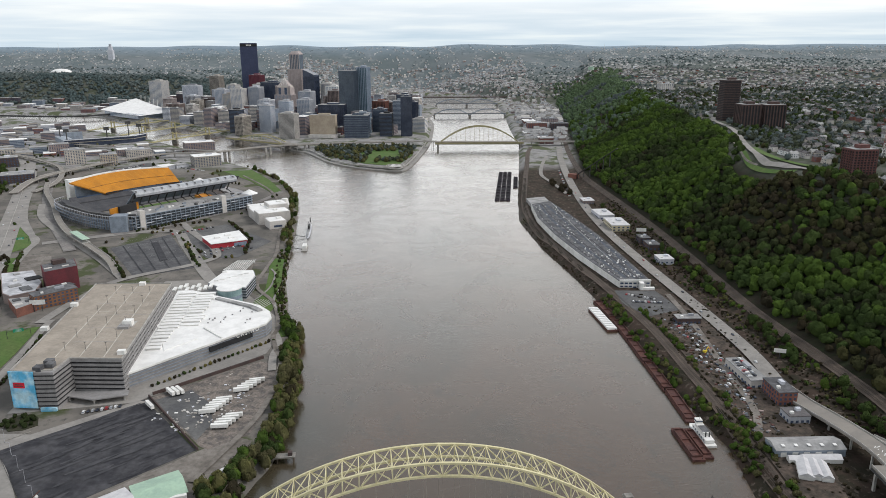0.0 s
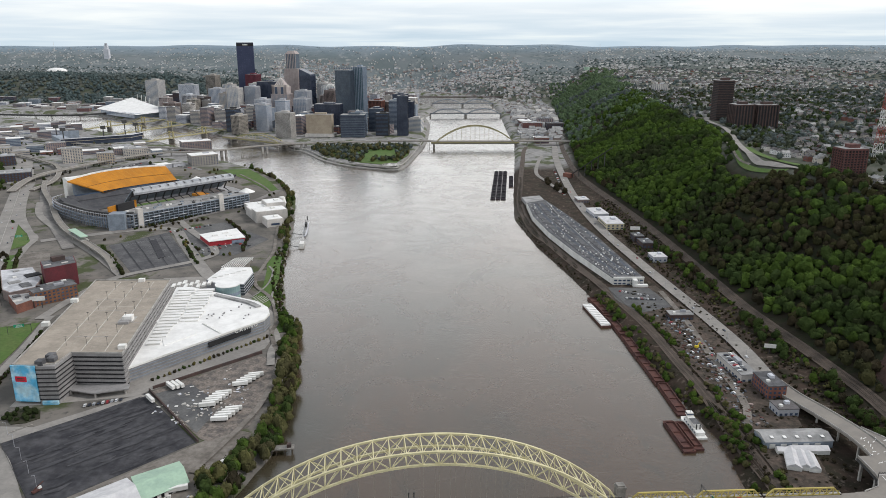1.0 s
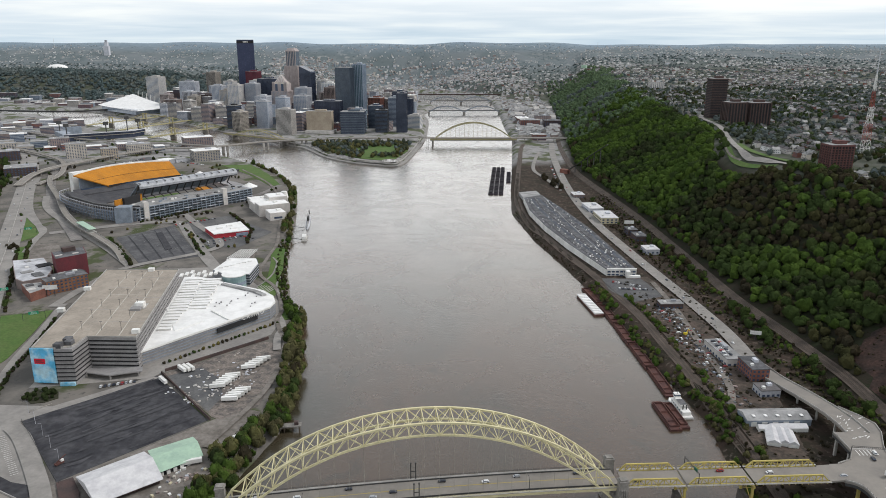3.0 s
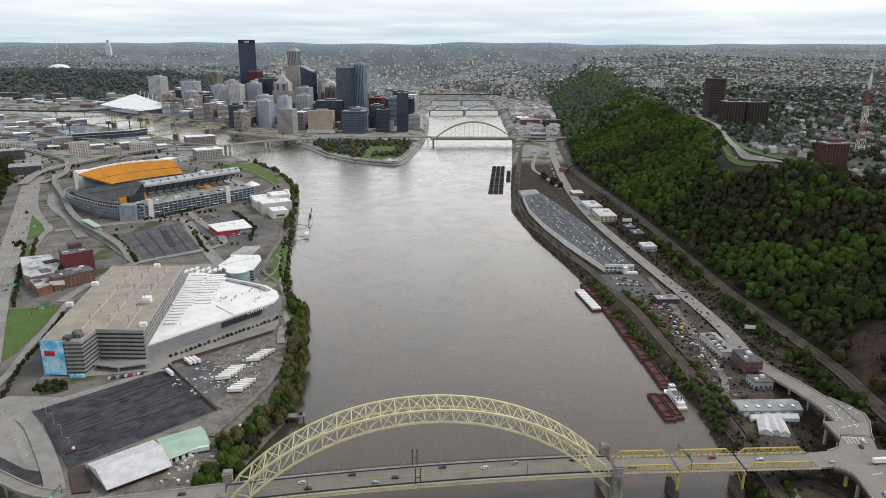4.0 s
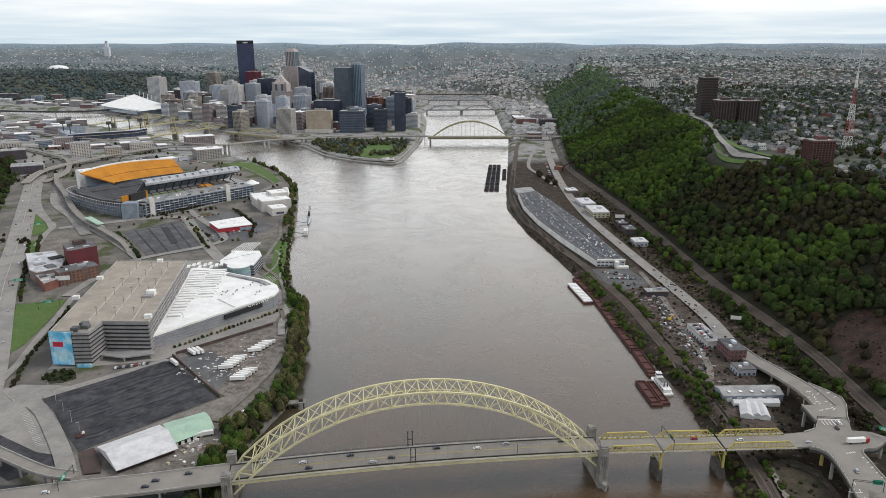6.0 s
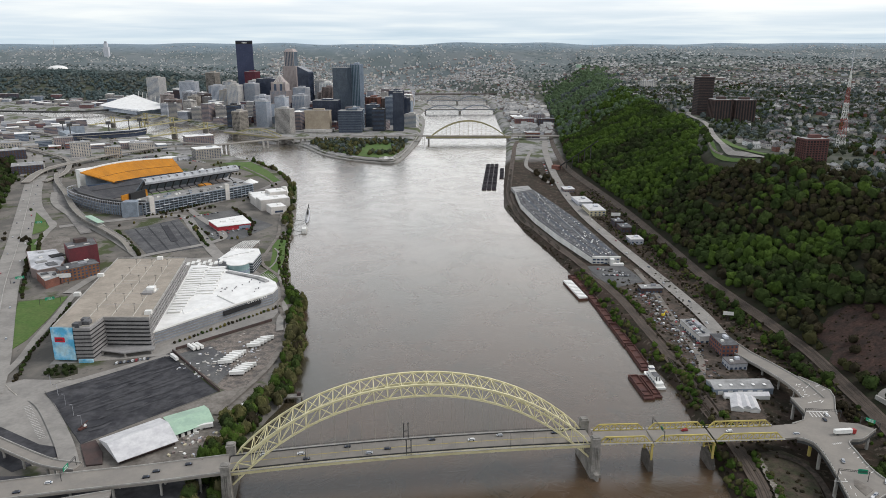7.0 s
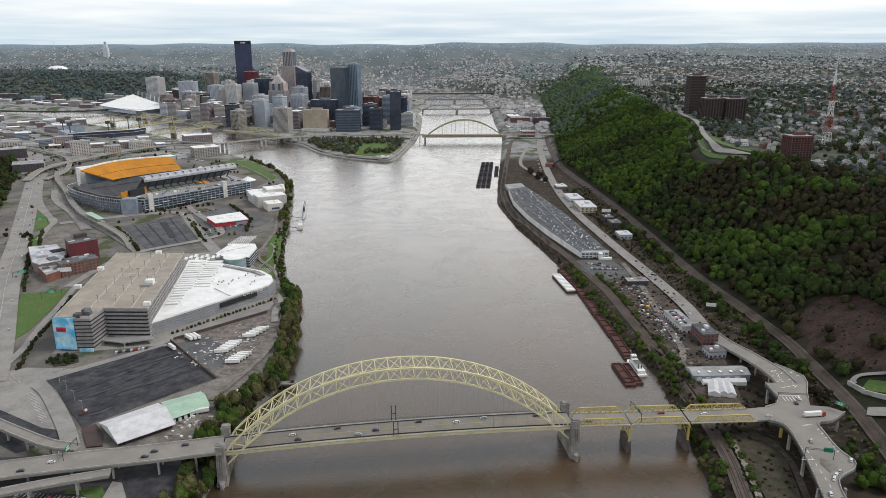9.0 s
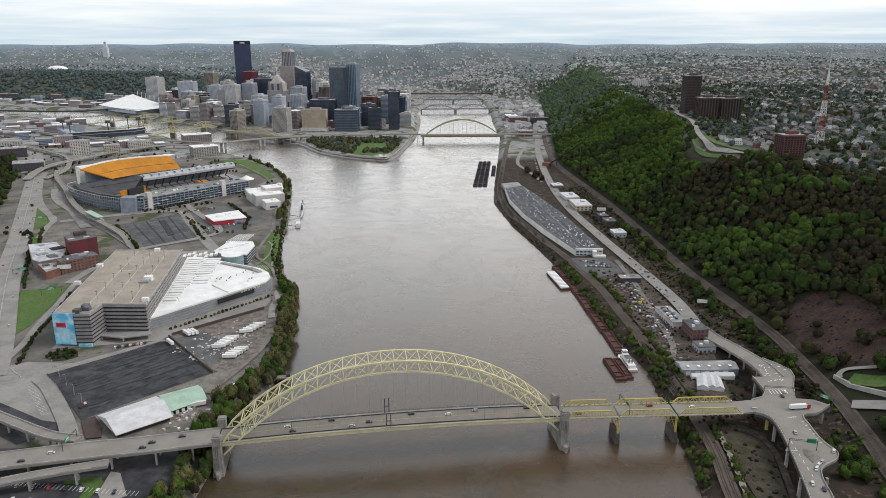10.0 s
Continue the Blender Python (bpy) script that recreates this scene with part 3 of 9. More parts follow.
def west_bridge():
    b = thing("arch_bridge", "pale yellow steel tied-arch road bridge on four stone-faced towers", "bridge", x=BO[0], y=BO[1], rz=BR)
    us = np.linspace(-112, 112, 27)
    for v in (-ARCH_V, ARCH_V):
        rib = part("arch_rib", G(), M["yellow_steel"], b)
        top, bot = G(), G()
        for i, (a, c) in enumerate(zip(us, us[1:])):
            top.beam((a, v, top_z(a)), (c, v, top_z(c)), 1.25, 1.1)
            bot.beam((a, v, bottom_z(a)), (c, v, bottom_z(c)), 1.25, 1.1)
            if (i % 2 == 0) == (a < 0):
                part("web_diagonal", G().beam((a, v, top_z(a)), (c, v, bottom_z(c)), 0.55, 0.6), M["yellow_steel"], rib)
            else:
                part("web_diagonal", G().beam((a, v, bottom_z(a)), (c, v, top_z(c)), 0.55, 0.6), M["yellow_steel"], rib)
        for a in us:
            part("web_post", G().beam((a, v, bottom_z(a)), (a, v, top_z(a)), 0.5, 0.55), M["yellow_steel"], rib)
        for a in us[1:-1]:
            if bottom_z(a) > deck_z(a) + 1.0:
                part("hanger", G().cyl((a, v, deck_z(a) - 1.0), (a, v, bottom_z(a)), 0.055, 5), M["grey_wire"], rib)
        for s in (-1, 1):
            top.beam((s * 112, v, top_z(112)), (s * 117.5, v, 19), 1.25, 1.1)
            bot.beam((s * 112, v, bottom_z(112)), (s * 116, v, 12.5), 1.25, 1.1)
        rib.data = top.mesh("arch_rib", M["yellow_steel"])
        part("lower_chord", bot, M["yellow_steel"], rib)
    lat = G()
    for i, a in enumerate(us):
        if top_z(a) > deck_z(a) + 8.5:
            lat.beam((a, -ARCH_V, top_z(a)), (a, ARCH_V, top_z(a)), 0.5, 0.6)
            lat.beam((a, -ARCH_V, bottom_z(a)), (a, ARCH_V, bottom_z(a)), 0.45, 0.5)
            if i + 1 < len(us) and top_z(us[i + 1]) > deck_z(us[i + 1]) + 8.5:
                c = us[i + 1]
                h = (a + c) / 2
                for e in (a, c):
                    for w in (-ARCH_V, ARCH_V):
                        lat.beam((e, w, top_z(e)), (h, 0, top_z(h)), 0.3, 0.3)
                lat.beam((a, -ARCH_V, bottom_z(a)), (c, ARCH_V, bottom_z(c)), 0.25, 0.25)
    part("wind_bracing", lat, M["yellow_steel"], b)
    # deck over the main span
    line = [(u, 0, deck_z(u)) for u in np.linspace(-HALF, HALF, 25)]
    deck = part("deck", G().ribbon([(u, 0, deck_z(u) + 0.05) for u in np.linspace(-HALF, HALF, 25)], 16.4, 0, 0.5), M["deck"], b)
    paint = G()
    for u in np.arange(-116, 116, 12.0):
        for v in (-3.4, 3.4):
            paint.ribbon([(u, v, deck_z(u) + 0.1), (u + 2.4, v, deck_z(u + 2.4) + 0.1)], 0.12, 0)
    part("lane_marks", paint, M["concrete"], deck, "worn pale lane dashes")
    mid = G()
    for v in (-0.2, 0.2):
        mid.ribbon([(u, v, z + 0.1) for u, _, z in line], 0.16, 0)
    part("centre_line", mid, M["yellow_paint"], deck, "double yellow line")
    for s in (-1, 1):
        gir = G()
        gir.ribbon([(u, s * 9.2, z - 0.6) for u, _, z in line], 0.7, 0, 2.4)
        part("edge_girder", gir, M["yellow_steel"], b)
        walk_ = G().ribbon([(u, s * 10.3, z + 0.2) for u, _, z in line], 1.7, 0, 0.35)
        part("footway", walk_, M["concrete"], b)
        rail = G()
        for k in (0.6, 1.15):
            rail.ribbon([(u, s * 11.1, z + 0.2 + k) for u, _, z in line], 0.12, 0, 0.12)
        for u in np.arange(-117, 117.1, 3.0):
            rail.box(u, s * 11.1, deck_z(u) + 0.2, 0.12, 0.12, 1.1)
        part("handrail", rail, M["yellow_steel"] if s < 0 else M["dark_steel"], b)
        barrier = G()
        barrier.ribbon([(u, s * 8.3, z + 0.75) for u, _, z in line], 0.35, 0, 0.75)
        part("barrier", barrier, M["dark_steel"], b, "dark kerb barrier beside the lanes")
    beams = G()
    for u in us:
        beams.beam((u, -9.2, deck_z(u) - 1.6), (u, 9.2, deck_z(u) - 1.6), 0.6, 1.6)
    for v in (-6, -2, 2, 6):
        for (a, _, za), (c, _, zc) in zip(line, line[1:]):
            beams.beam((a, v, za - 0.9), (c, v, zc - 0.9), 0.35, 0.8)
    part("floor_beams", beams, M["yellow_steel"], b)
    # stone towers
    for s in (-1, 1):
        for v in (-12.3, 12.3):
            t = part("tower", G(), M["stone"], b, "weathered stone-faced bridge tower")
            g = G()
            u = s * 119.2
            g.prism([(u - 3.6, v - 4), (u + 3.6, v - 4), (u + 3.6, v + 4), (u - 3.6, v + 4)], -6, 2.5)
            lean = 3.0 if v < 0 else -3.0
            g.prism([(u - 3.2, v - 3.2), (u + 3.2, v - 3.2), (u + 3.2, v + 3.2), (u - 3.2, v + 3.2)], 2.5, 27.3,
                    [(u - 2.6, v - 2.4), (u + 2.6, v - 2.4), (u + 2.6, v + 2.4), (u - 2.6, v + 2.4)])
            g.prism([(u - 3.0, v - 2.8), (u + 3.0, v - 2.8), (u + 3.0, v + 2.8), (u - 3.0, v + 2.8)], 27.3, 28.5)
            g.prism([(u - 2.2, v - 2.0), (u + 2.2, v - 2.0), (u + 2.2, v + 2.0), (u - 2.2, v + 2.0)], 28.5, 29.4)
            for k in (-1.2, 0, 1.2):
                g.box(u + k, v - 3.0 * (1 if v < 0 else -1), 6, 0.5, 0.9, 17)
            t.data = g.mesh("tower", M["stone"])
        pier = G()
        u = s * 119.2
        pier.prism([(u - 3.4, -9), (u + 3.4, -9), (u + 3.4, 9), (u - 3.4, 9)], -6, 15)
        pier.prism([(u - 3.0, -12), (u + 3.0, -12), (u + 0.8, -20), (u - 0.8, -20)], -6, 4.0)
        pier.prism([(u - 3.0, 12), (u + 3.0, 12), (u + 0.8, 20), (u - 0.8, 20)], -6, 4.0)
        part("pier", pier, M["stone"], b, "stone river pier with pointed cutwaters")
    # paired utility posts at midspan and lamp posts
    for v in (-10.6, 10.6):
        posts = G()
        for u in (-6.4, -3.4):
            posts.cyl((u, v, deck_z(u)), (u, v, deck_z(u) + 10.5), 0.32, 8)
            posts.cyl((u, v, deck_z(u) + 10.5), (u, v, deck_z(u) + 11.2), 0.5, 8)
        posts.beam((-6.4, v, deck_z(0) + 5.2), (-3.4, v, deck_z(0) + 5.2), 0.3, 0.5)
        part("utility_posts", posts, M["dark_steel"], b, "paired dark steel posts")
    for u in (-70, 62):
        lamp = G()
        lamp.cyl((u, -10.8, deck_z(u)), (u, -10.8, deck_z(u) + 9), 0.16, 6)
        lamp.beam((u, -10.8, deck_z(u) + 9), (u, -8.2, deck_z(u) + 9.5), 0.14)
        lamp.box(u, -8.0, deck_z(u) + 9.4, 0.4, 1.0, 0.2)
        part("lamp_post", lamp, M["dark_steel"], b)
    return b


west_bridge()


SR = 2.0
SO = (BO[0] + math.cos(radians(BR)) * 121.0 - math.cos(radians(SR)) * 121.0, BO[1] - 1.6 + math.sin(radians(BR)) * 121.0 - math.sin(radians(SR)) * 121.0)


def truss_span(u0, u1):
    b = thing("truss_span", "gold steel pony-truss approach span with concrete deck", "bridge span", "approach spans", SO[0], SO[1], 0, SR)
    n = max(6, round((u1 - u0) / 4.2))
    us = np.linspace(u0 + 1, u1 - 1, n + 1)
    for v in (-8.2, 8.2):
        for i, (a, c) in enumerate(zip(us, us[1:])):
            da, dc = deck_z(a), deck_z(c)
            za, zc = da + (4.4 if 0 < i else 0.2), dc + (4.4 if i < n - 1 else 0.2)
            if i in (0, n - 1):
                part("end_post", G().beam((a, v, za), (c, v, zc), 0.9, 0.8), M["gold_steel"], b)
            else:
                part("web_diagonal", G().beam((a, v, da if i % 2 else za), (c, v, zc if i % 2 else dc), 0.4, 0.45), M["gold_steel"], b)
        part("top_chord", G().beam((us[1], v, deck_z(us[1]) + 4.4), (us[-2], v, deck_z(us[-2]) + 4.4), 0.9, 0.8), M["gold_steel"], b)
        part("bottom_chord", G().beam((us[0], v, deck_z(us[0]) - 0.5), (us[-1], v, deck_z(us[-1]) - 0.5), 0.8, 1.2), M["gold_steel"], b)
        for a in us[1:-1]:
            part("web_post", G().beam((a, v, deck_z(a)), (a, v, deck_z(a) + 4.4), 0.45, 0.5), M["gold_steel"], b)
    z0, z1 = deck_z(u0), deck_z(u1)
    part("deck", G().ribbon([(u0 - 0.4, 0, z0 + 0.05), (u1 + 0.4, 0, z1 + 0.05)], 14.6, 0, 0.6), M["deck"], b)
    for s in (-1, 1):
        part("footway", G().ribbon([(u0 - 0.4, s * 9.4, z0 + 0.2), (u1 + 0.4, s * 9.4, z1 + 0.2)], 1.6, 0, 0.3), M["concrete"], b)
        rail = G().ribbon([(u0, s * 10.1, z0 + 1.3), (u1, s * 10.1, z1 + 1.3)], 0.12, 0, 0.12)
        for u in np.arange(u0, u1, 2.5):
            rail.box(u, s * 10.1, deck_z(u) + 0.2, 0.1, 0.1, 1.1)
        part("handrail", rail, M["gold_steel"], b)
    fb = G()
    for a in us:
        fb.beam((a, -8.2, deck_z(a) - 1.4), (a, 8.2, deck_z(a) - 1.4), 0.5, 1.3)
    part("floor_beams", fb, M["gold_steel"], b)


def bent(u):
    b = thing("bridge_pier", "narrow dark stone pier under a gold steel bent", "pier", "approach piers", SO[0], SO[1], 0, SR)
    part("footing", G().prism([(u - 2.0, -8.6), (u + 2.0, -8.6), (u + 2.0, 8.6), (u - 2.0, 8.6)], -6, 8.5, [(u - 1.5, -8.0), (u + 1.5, -8.0), (u + 1.5, 8.0), (u - 1.5, 8.0)]), M["dark_stone"], b, "dark stained stone pier wall")
    for v in (-7.4, 7.4):
        part("column", G().beam((u, v, 8.5), (u, v, 20.2), 1.3, 1.3), M["gold_steel"], b)
    g = G().beam((u, -9.4, 20.2), (u, 9.4, 20.2), 1.3, 1.5)
    g.beam((u, -7.4, 9.5), (u, 7.4, 19), 0.45).beam((u, 7.4, 9.5), (u, -7.4, 19), 0.45)
    part("cap_beam", g, M["gold_steel"], b)


for a, c in ((122.5, 159), (161, 201), (203, 249)):
    truss_span(a, c)
for u in (160, 202):
    bent(u)


# ---- approach roads on both banks ----
def viaduct(name, label, line, width, thick=1.6, rail=True, cols=True, step_=22.0, colour="deck"):
    """An elevated road: slab, parapets and columns down to the land."""
    b = thing(name, label, "elevated road", kind="")
    line = smooth(line, 5)
    part("deck", G().ribbon(line, width, 0, thick), M[colour], b)
    if rail:
        for s in (-1, 1):
            off = []
            for i, p in enumerate(line):
                a, c = line[max(i - 1, 0)], line[min(i + 1, len(line) - 1)]
                dx, dy = c[0] - a[0], c[1] - a[1]
                k = math.hypot(dx, dy)
                w = (width[i] if isinstance(width, list) else width) / 2 - 0.25
                off.append((p[0] + s * dy / k * w, p[1] - s * dx / k * w, p[2] + 0.95))
            part("parapet", G().ribbon(off, 0.45, 0, 0.95), M["concrete"], b)
    if cols:
        w = width if not isinstance(width, list) else min(width)
        zs = [p[2] for p in line]
        acc = 0.0
        for p, q in zip(line, line[1:]):
            acc += math.hypot(q[0] - p[0], q[1] - p[1])
            if acc > step_:
                acc = 0
                ground = max(land_at(p[0], p[1]), -5)
                if p[2] - ground > 4:
                    dx, dy = q[0] - p[0], q[1] - p[1]
                    k = math.hypot(dx, dy)
                    col = G().beam((p[0] - dy / k * w * 0.42, p[1] + dx / k * w * 0.42, p[2] - thick - 0.6), (p[0] + dy / k * w * 0.42, p[1] - dx / k * w * 0.42, p[2] - thick - 0.6), 1.3, 1.3)
                    for s in (-0.3, 0.3):
                        col.box(p[0] + s * dy / k * w, p[1] - s * dx / k * w, ground - 1, 1.2, 1.2, p[2] - thick - ground + 0.5)
                    part("pier", col, M["concrete"], b)
    return b


def bridge_xy(u, v):
    o_, r_ = (BO, BR) if u < 121 else (SO, SR)
    c, s = math.cos(radians(r_)), math.sin(radians(r_))
    return o_[0] + c * u - s * v, o_[1] + s * u + c * v


P0 = bridge_xy(-119.5, 0)
viaduct("approach_viaduct", "wide concrete approach viaduct curving off the arch bridge", [(*P0, 21.9), (-165, -36, 20.6), (-207, -42, 19.4), (-252, -50, 18.0), (-310, -62, 16.5), (-420, -95, 13)], 20.5)
viaduct("ramp", "narrow concrete ramp beside the approach viaduct", [(-178, -55.5, 19.6), (-212, -63.5, 18.0), (-243, -72.5, 16.2), (-300, -92, 13), (-360, -120, 10)], 7.5)
viaduct("ramp", "concrete ramp curling towards the casino streets", [(-212, -25.0, 19.1), (-232, -20, 18.6), (-250, -10.5, 17.8), (-275, 5, 16.2), (-310, 28, 13), (-350, 50, 9.5)], 8.5)
# the raised junction at the hill end of the bridge
E0 = bridge_xy(249.5, 0)
slip = thing("approach_slab", "short sloping concrete slab between the last span and the junction", "road slab", x=SO[0], y=SO[1], rz=SR)
part("deck", G().ribbon([(249.2, 0, deck_z(249) + 0.06), (258.4, 0, 23.76)], 17.0, 0, 1.2), M["deck"], slip)
plaza = thing("road_junction", "raised concrete road junction with worn lane paint", "junction")
LEFT_EDGE = smooth([(260.8, -1.4), (266.0, -4.2), (269, -11.5), (267.4, -28.3), (263, -50.9), (257.6, -74.4), (250.9, -100.8), (240, -140), (222, -210)], 3)
RIGHT_EDGE = smooth([(240, -210), (254, -140), (264, -101.9), (266, -90.7), (268, -82), (272, -73), (279, -67), (287, -62), (292, -54), (290, -44), (289.5, -33.5), (291, -18), (291.7, -9), (295.5, -4.4), (304, -2.9), (320, 9.5)], 3)
UP_EDGE = [(312.4, 17.5), (300, 19.7), (304, 30), (307, 38), (312, 48), (316, 56), (283, 56), (283, 44), (282.3, 32), (276.5, 22), (268, 17.6), (*bridge_xy(258, 9.0),), (*bridge_xy(258, -9.0),)]
part("deck", G().prism(LEFT_EDGE + RIGHT_EDGE + UP_EDGE, 22.2, 23.72), M["deck"], plaza)
for edge in (LEFT_EDGE, RIGHT_EDGE, [(304, 30), (307, 38), (316, 56)], [(283, 56), (283, 44), (282.3, 32), (276.5, 22), (266, 17.4)]):
    part("parapet", G().ribbon([(x, y, 24.6) for x, y in edge], 0.4, 0, 0.9), M["concrete"], plaza)
    part("edge_girder", G().ribbon([(x, y, 22.25) for x, y in edge], 0.9, 0, 1.7), M["dark_steel"], plaza, "dark steel edge girder")
posts = G()
for x, y, a in along(LEFT_EDGE, 3.2):
    posts.box(x, y, 23.7, 0.18, 0.18, 1.5)
tagged(part("railing_post", posts, M["dark_steel"], plaza), kind="stuff")
marks = G()
for k in range(6):
    marks.box(285.5 + k * 2.5, 30 + k * 0.1, 23.73, 0.5, 6.5, 0.03, -4)
    marks.box(281 + k * 1.2, -9 + k * 0.3, 23.73, 0.5, 1.4, 0.03, 20)
    marks.box(268 - k * 1.0, -42 - k * 7.5, 23.73, 0.3, 3.2, 0.03, -14)
    marks.box(289 - k * 0.2, -14 - k * 5.5, 23.73, 2.6, 0.35, 0.03, 30)
marks.box(292, 34.6, 23.73, 16, 0.5, 0.03, 0)
marks.box(263.5, -51, 23.73, 8, 0.5, 0.03, -4)
part("road_paint", marks, M["white_paint"], plaza, "faded white crossing bars and lane marks")
part("traffic_island", G().prism([(273, -48), (276.5, -54), (278, -60), (270, -66), (269, -55.6)], 23.72, 23.9), M["gravel"], plaza, "tan hatched traffic island")
for x, y in ((272, 2), (270, -14), (264, -46), (256, -80), (286, -14), (287, -46), (272, -80), (316, 10), (300, 2), (284, 36), (303, 38), (284, 52), (311, 52)):
    part("pier", G().box(x, y, land_at(x, y) - 1, 1.6, 1.6, 23.3 - land_at(x, y)), M["gold_steel"] if y == 2 and x < 280 else M["concrete"], plaza)
HILL_ROAD = [(299.5, 55, 23.6), (300.5, 72, 22.6), (300.5, 92, 20.4), (299.5, 114, 17.2), (297, 136, 14.4), (292, 164, 11.4), (289, 192, 9.6)]
viaduct("viaduct_road", "concrete road viaduct running along the foot of the hill", HILL_ROAD, 16.0)
flare = thing("road_flare", "widened viaduct shoulder covered in worn hatching", "road", kind="")
top_ = [(307.6, 54.5, 23.66), (316, 56, 23.5), (319, 68, 23.0), (315, 82, 22.0), (308.8, 100, 19.5), (308.5, 72, 22.7)]
part("deck", G().add([(x, y, z) for x, y, z in top_] + [(x, y, z - 1.5) for x, y, z in top_], [(0, 1, 2, 5), (5, 2, 3, 4), (0, 6, 7, 1), (1, 7, 8, 2), (2, 8, 9, 3), (3, 9, 10, 4)]), M["deck"], flare)
hatch = G()
rr_ = random.Random(4)
for k in range(26):
    x, y = rr_.uniform(292, 316), rr_.uniform(46, 84)
    z = 23.74 if y < 54 else float(np.interp(y, [55, 72, 92], [23.75, 22.82, 20.6]))
    if x > 308.5 and y > 54:
        z += 0.12
    hatch.box(x, y, z, rr_.uniform(1.5, 4.5), rr_.uniform(0.3, 0.6), 0.05, rr_.uniform(20, 60))
tagged(part("hatching", hatch, M["white_paint"], flare, "streaks of worn white hatching"), kind="stuff")
for x, y in ((314, 62), (314, 78)):
    part("pier", G().box(x, y, 8, 1.4, 1.4, 13.5), M["concrete"], flare)
part("shoulder_wall", G().ribbon([(316, 56, 24.3), (319, 68, 23.8), (315, 82, 22.8), (309.5, 99, 20.6)], 0.4, 0, 0.9), M["concrete"], flare)


def sign_gantry(x, y, z, rz, span, h, panels, label):
    s = thing("sign_gantry", label, "road sign", "overhead road signs", x, y, z, rz)
    fr = G().cyl((0, -span / 2, 0), (0, -span / 2, h), 0.22, 6).cyl((0, span / 2, 0), (0, span / 2, h), 0.22, 6)
    for k in (0, 1.0):
        fr.beam((0, -span / 2, h - k), (0, span / 2, h - k), 0.2)
    for v in np.arange(-span / 2, span / 2, 1.2):
        fr.beam((0, v, h - 1), (0, v + 0.9, h), 0.1)
    part("frame", fr, M["dark_steel"], s)
    for v, w, hh in panels:
        p = part("panel", G().box(-0.25, v, h - 0.5 - hh / 2, 0.12, w, hh), M["sign_green"], s, "green road sign panel")
        bars = G()
        for k in range(3):
            bars.box(-0.33, v - 0.1 * k, h - 0.5 - hh / 2 + 0.3 + k * hh / 3.4, 0.05, w * (0.7 - 0.1 * k), 0.28)
        part("lettering", bars, M["white_paint"], p, "white lines of lettering")


sign_gantry(-214, -32, 19.0, 178, 18, 6.5, [(3, 6, 3)], "green road sign on a dark gantry over the approach")
sign_gantry(271, -50, 23.7, 258, 17, 7.0, [(5, 5.5, 3.2)], "green road sign on a dark gantry beyond the junction")
sign_gantry(bridge_xy(166, 0)[0], bridge_xy(166, 0)[1], 24.0, 188, 19, 7, [(4.5, 4, 2.4)], "green road sign on a dark gantry between truss spans")
sign_gantry(317, 12, 23.7, 40, 12, 6.0, [(0, 6, 2.6)], "green road sign at the raised junction")
sign_gantry(292, 27, 23.7, 262, 24, 6.0, [], "bare dark gantry over the hill road")

# ---- roads, lots and lawns laid on the land ----
def lay(z=0.22):
    return lambda x, y: land_at(x, y) + z


LAID = [0]


def road(label, line, width, surface="road", z=0.25, name="road", n=6):
    LAID[0] += 1
    z += 0.02 * LAID[0]
    return setting(name, G().ribbon(smooth(line, n), width, lay(z)), M[surface], label, "road")


def field(name, label, pts, surface, category, z=0.15, base=8.0):
    """A flat piece of ground cover with a shallow kerb."""
    LAID[0] += 1
    z += 0.012 * LAID[0]
    return setting(name, G().prism(pts, base - 0.3, base + z), M[surface], label, category)


# north-bank yards
M["lot_dark"] = mat("dark_sealed_asphalt", (0.034, 0.034, 0.039), 0.9, 0.3, 2.0, (0.048, 0.047, 0.052), 7)
M["lot_grey"] = mat("worn_grey_asphalt", (0.105, 0.103, 0.106), 0.92, 0.3, 3.0, (0.066, 0.066, 0.070), 16)
M["yard_mix"] = mat("broken_yard_surface", (0.20, 0.17, 0.148), 0.95, 0.5, 2.0, (0.105, 0.095, 0.088), 7)
M["weeds_dark"] = mat("dark_mulch", (0.040, 0.036, 0.022), 0.95, 0.4, 1.0, (0.028, 0.034, 0.016), 4)
M["street"] = mat("worn_street", (0.225, 0.208, 0.195), 0.92, 0.25, 3.0, (0.15, 0.142, 0.136), 16)
M["teal_wall"] = mat("teal_glazed_wall", (0.20, 0.30, 0.31), 0.3, 0.15, 2.0, (0.26, 0.36, 0.36), 9, spec=0.6)
M["seat_pale"] = mat("pale_aisle", (0.52, 0.27, 0.05), 0.7, 0.1, 2.0)
field("car_park", "worn dark asphalt car park with patched strips", [(-298, 97), (-226, 174), (-160, 99), (-233, 20)], "lot", "car park")
lot_marks = thing("asphalt_patches", "lighter patched strips across the dark car park", "road paint", kind="structure")
rr_ = random.Random(12)
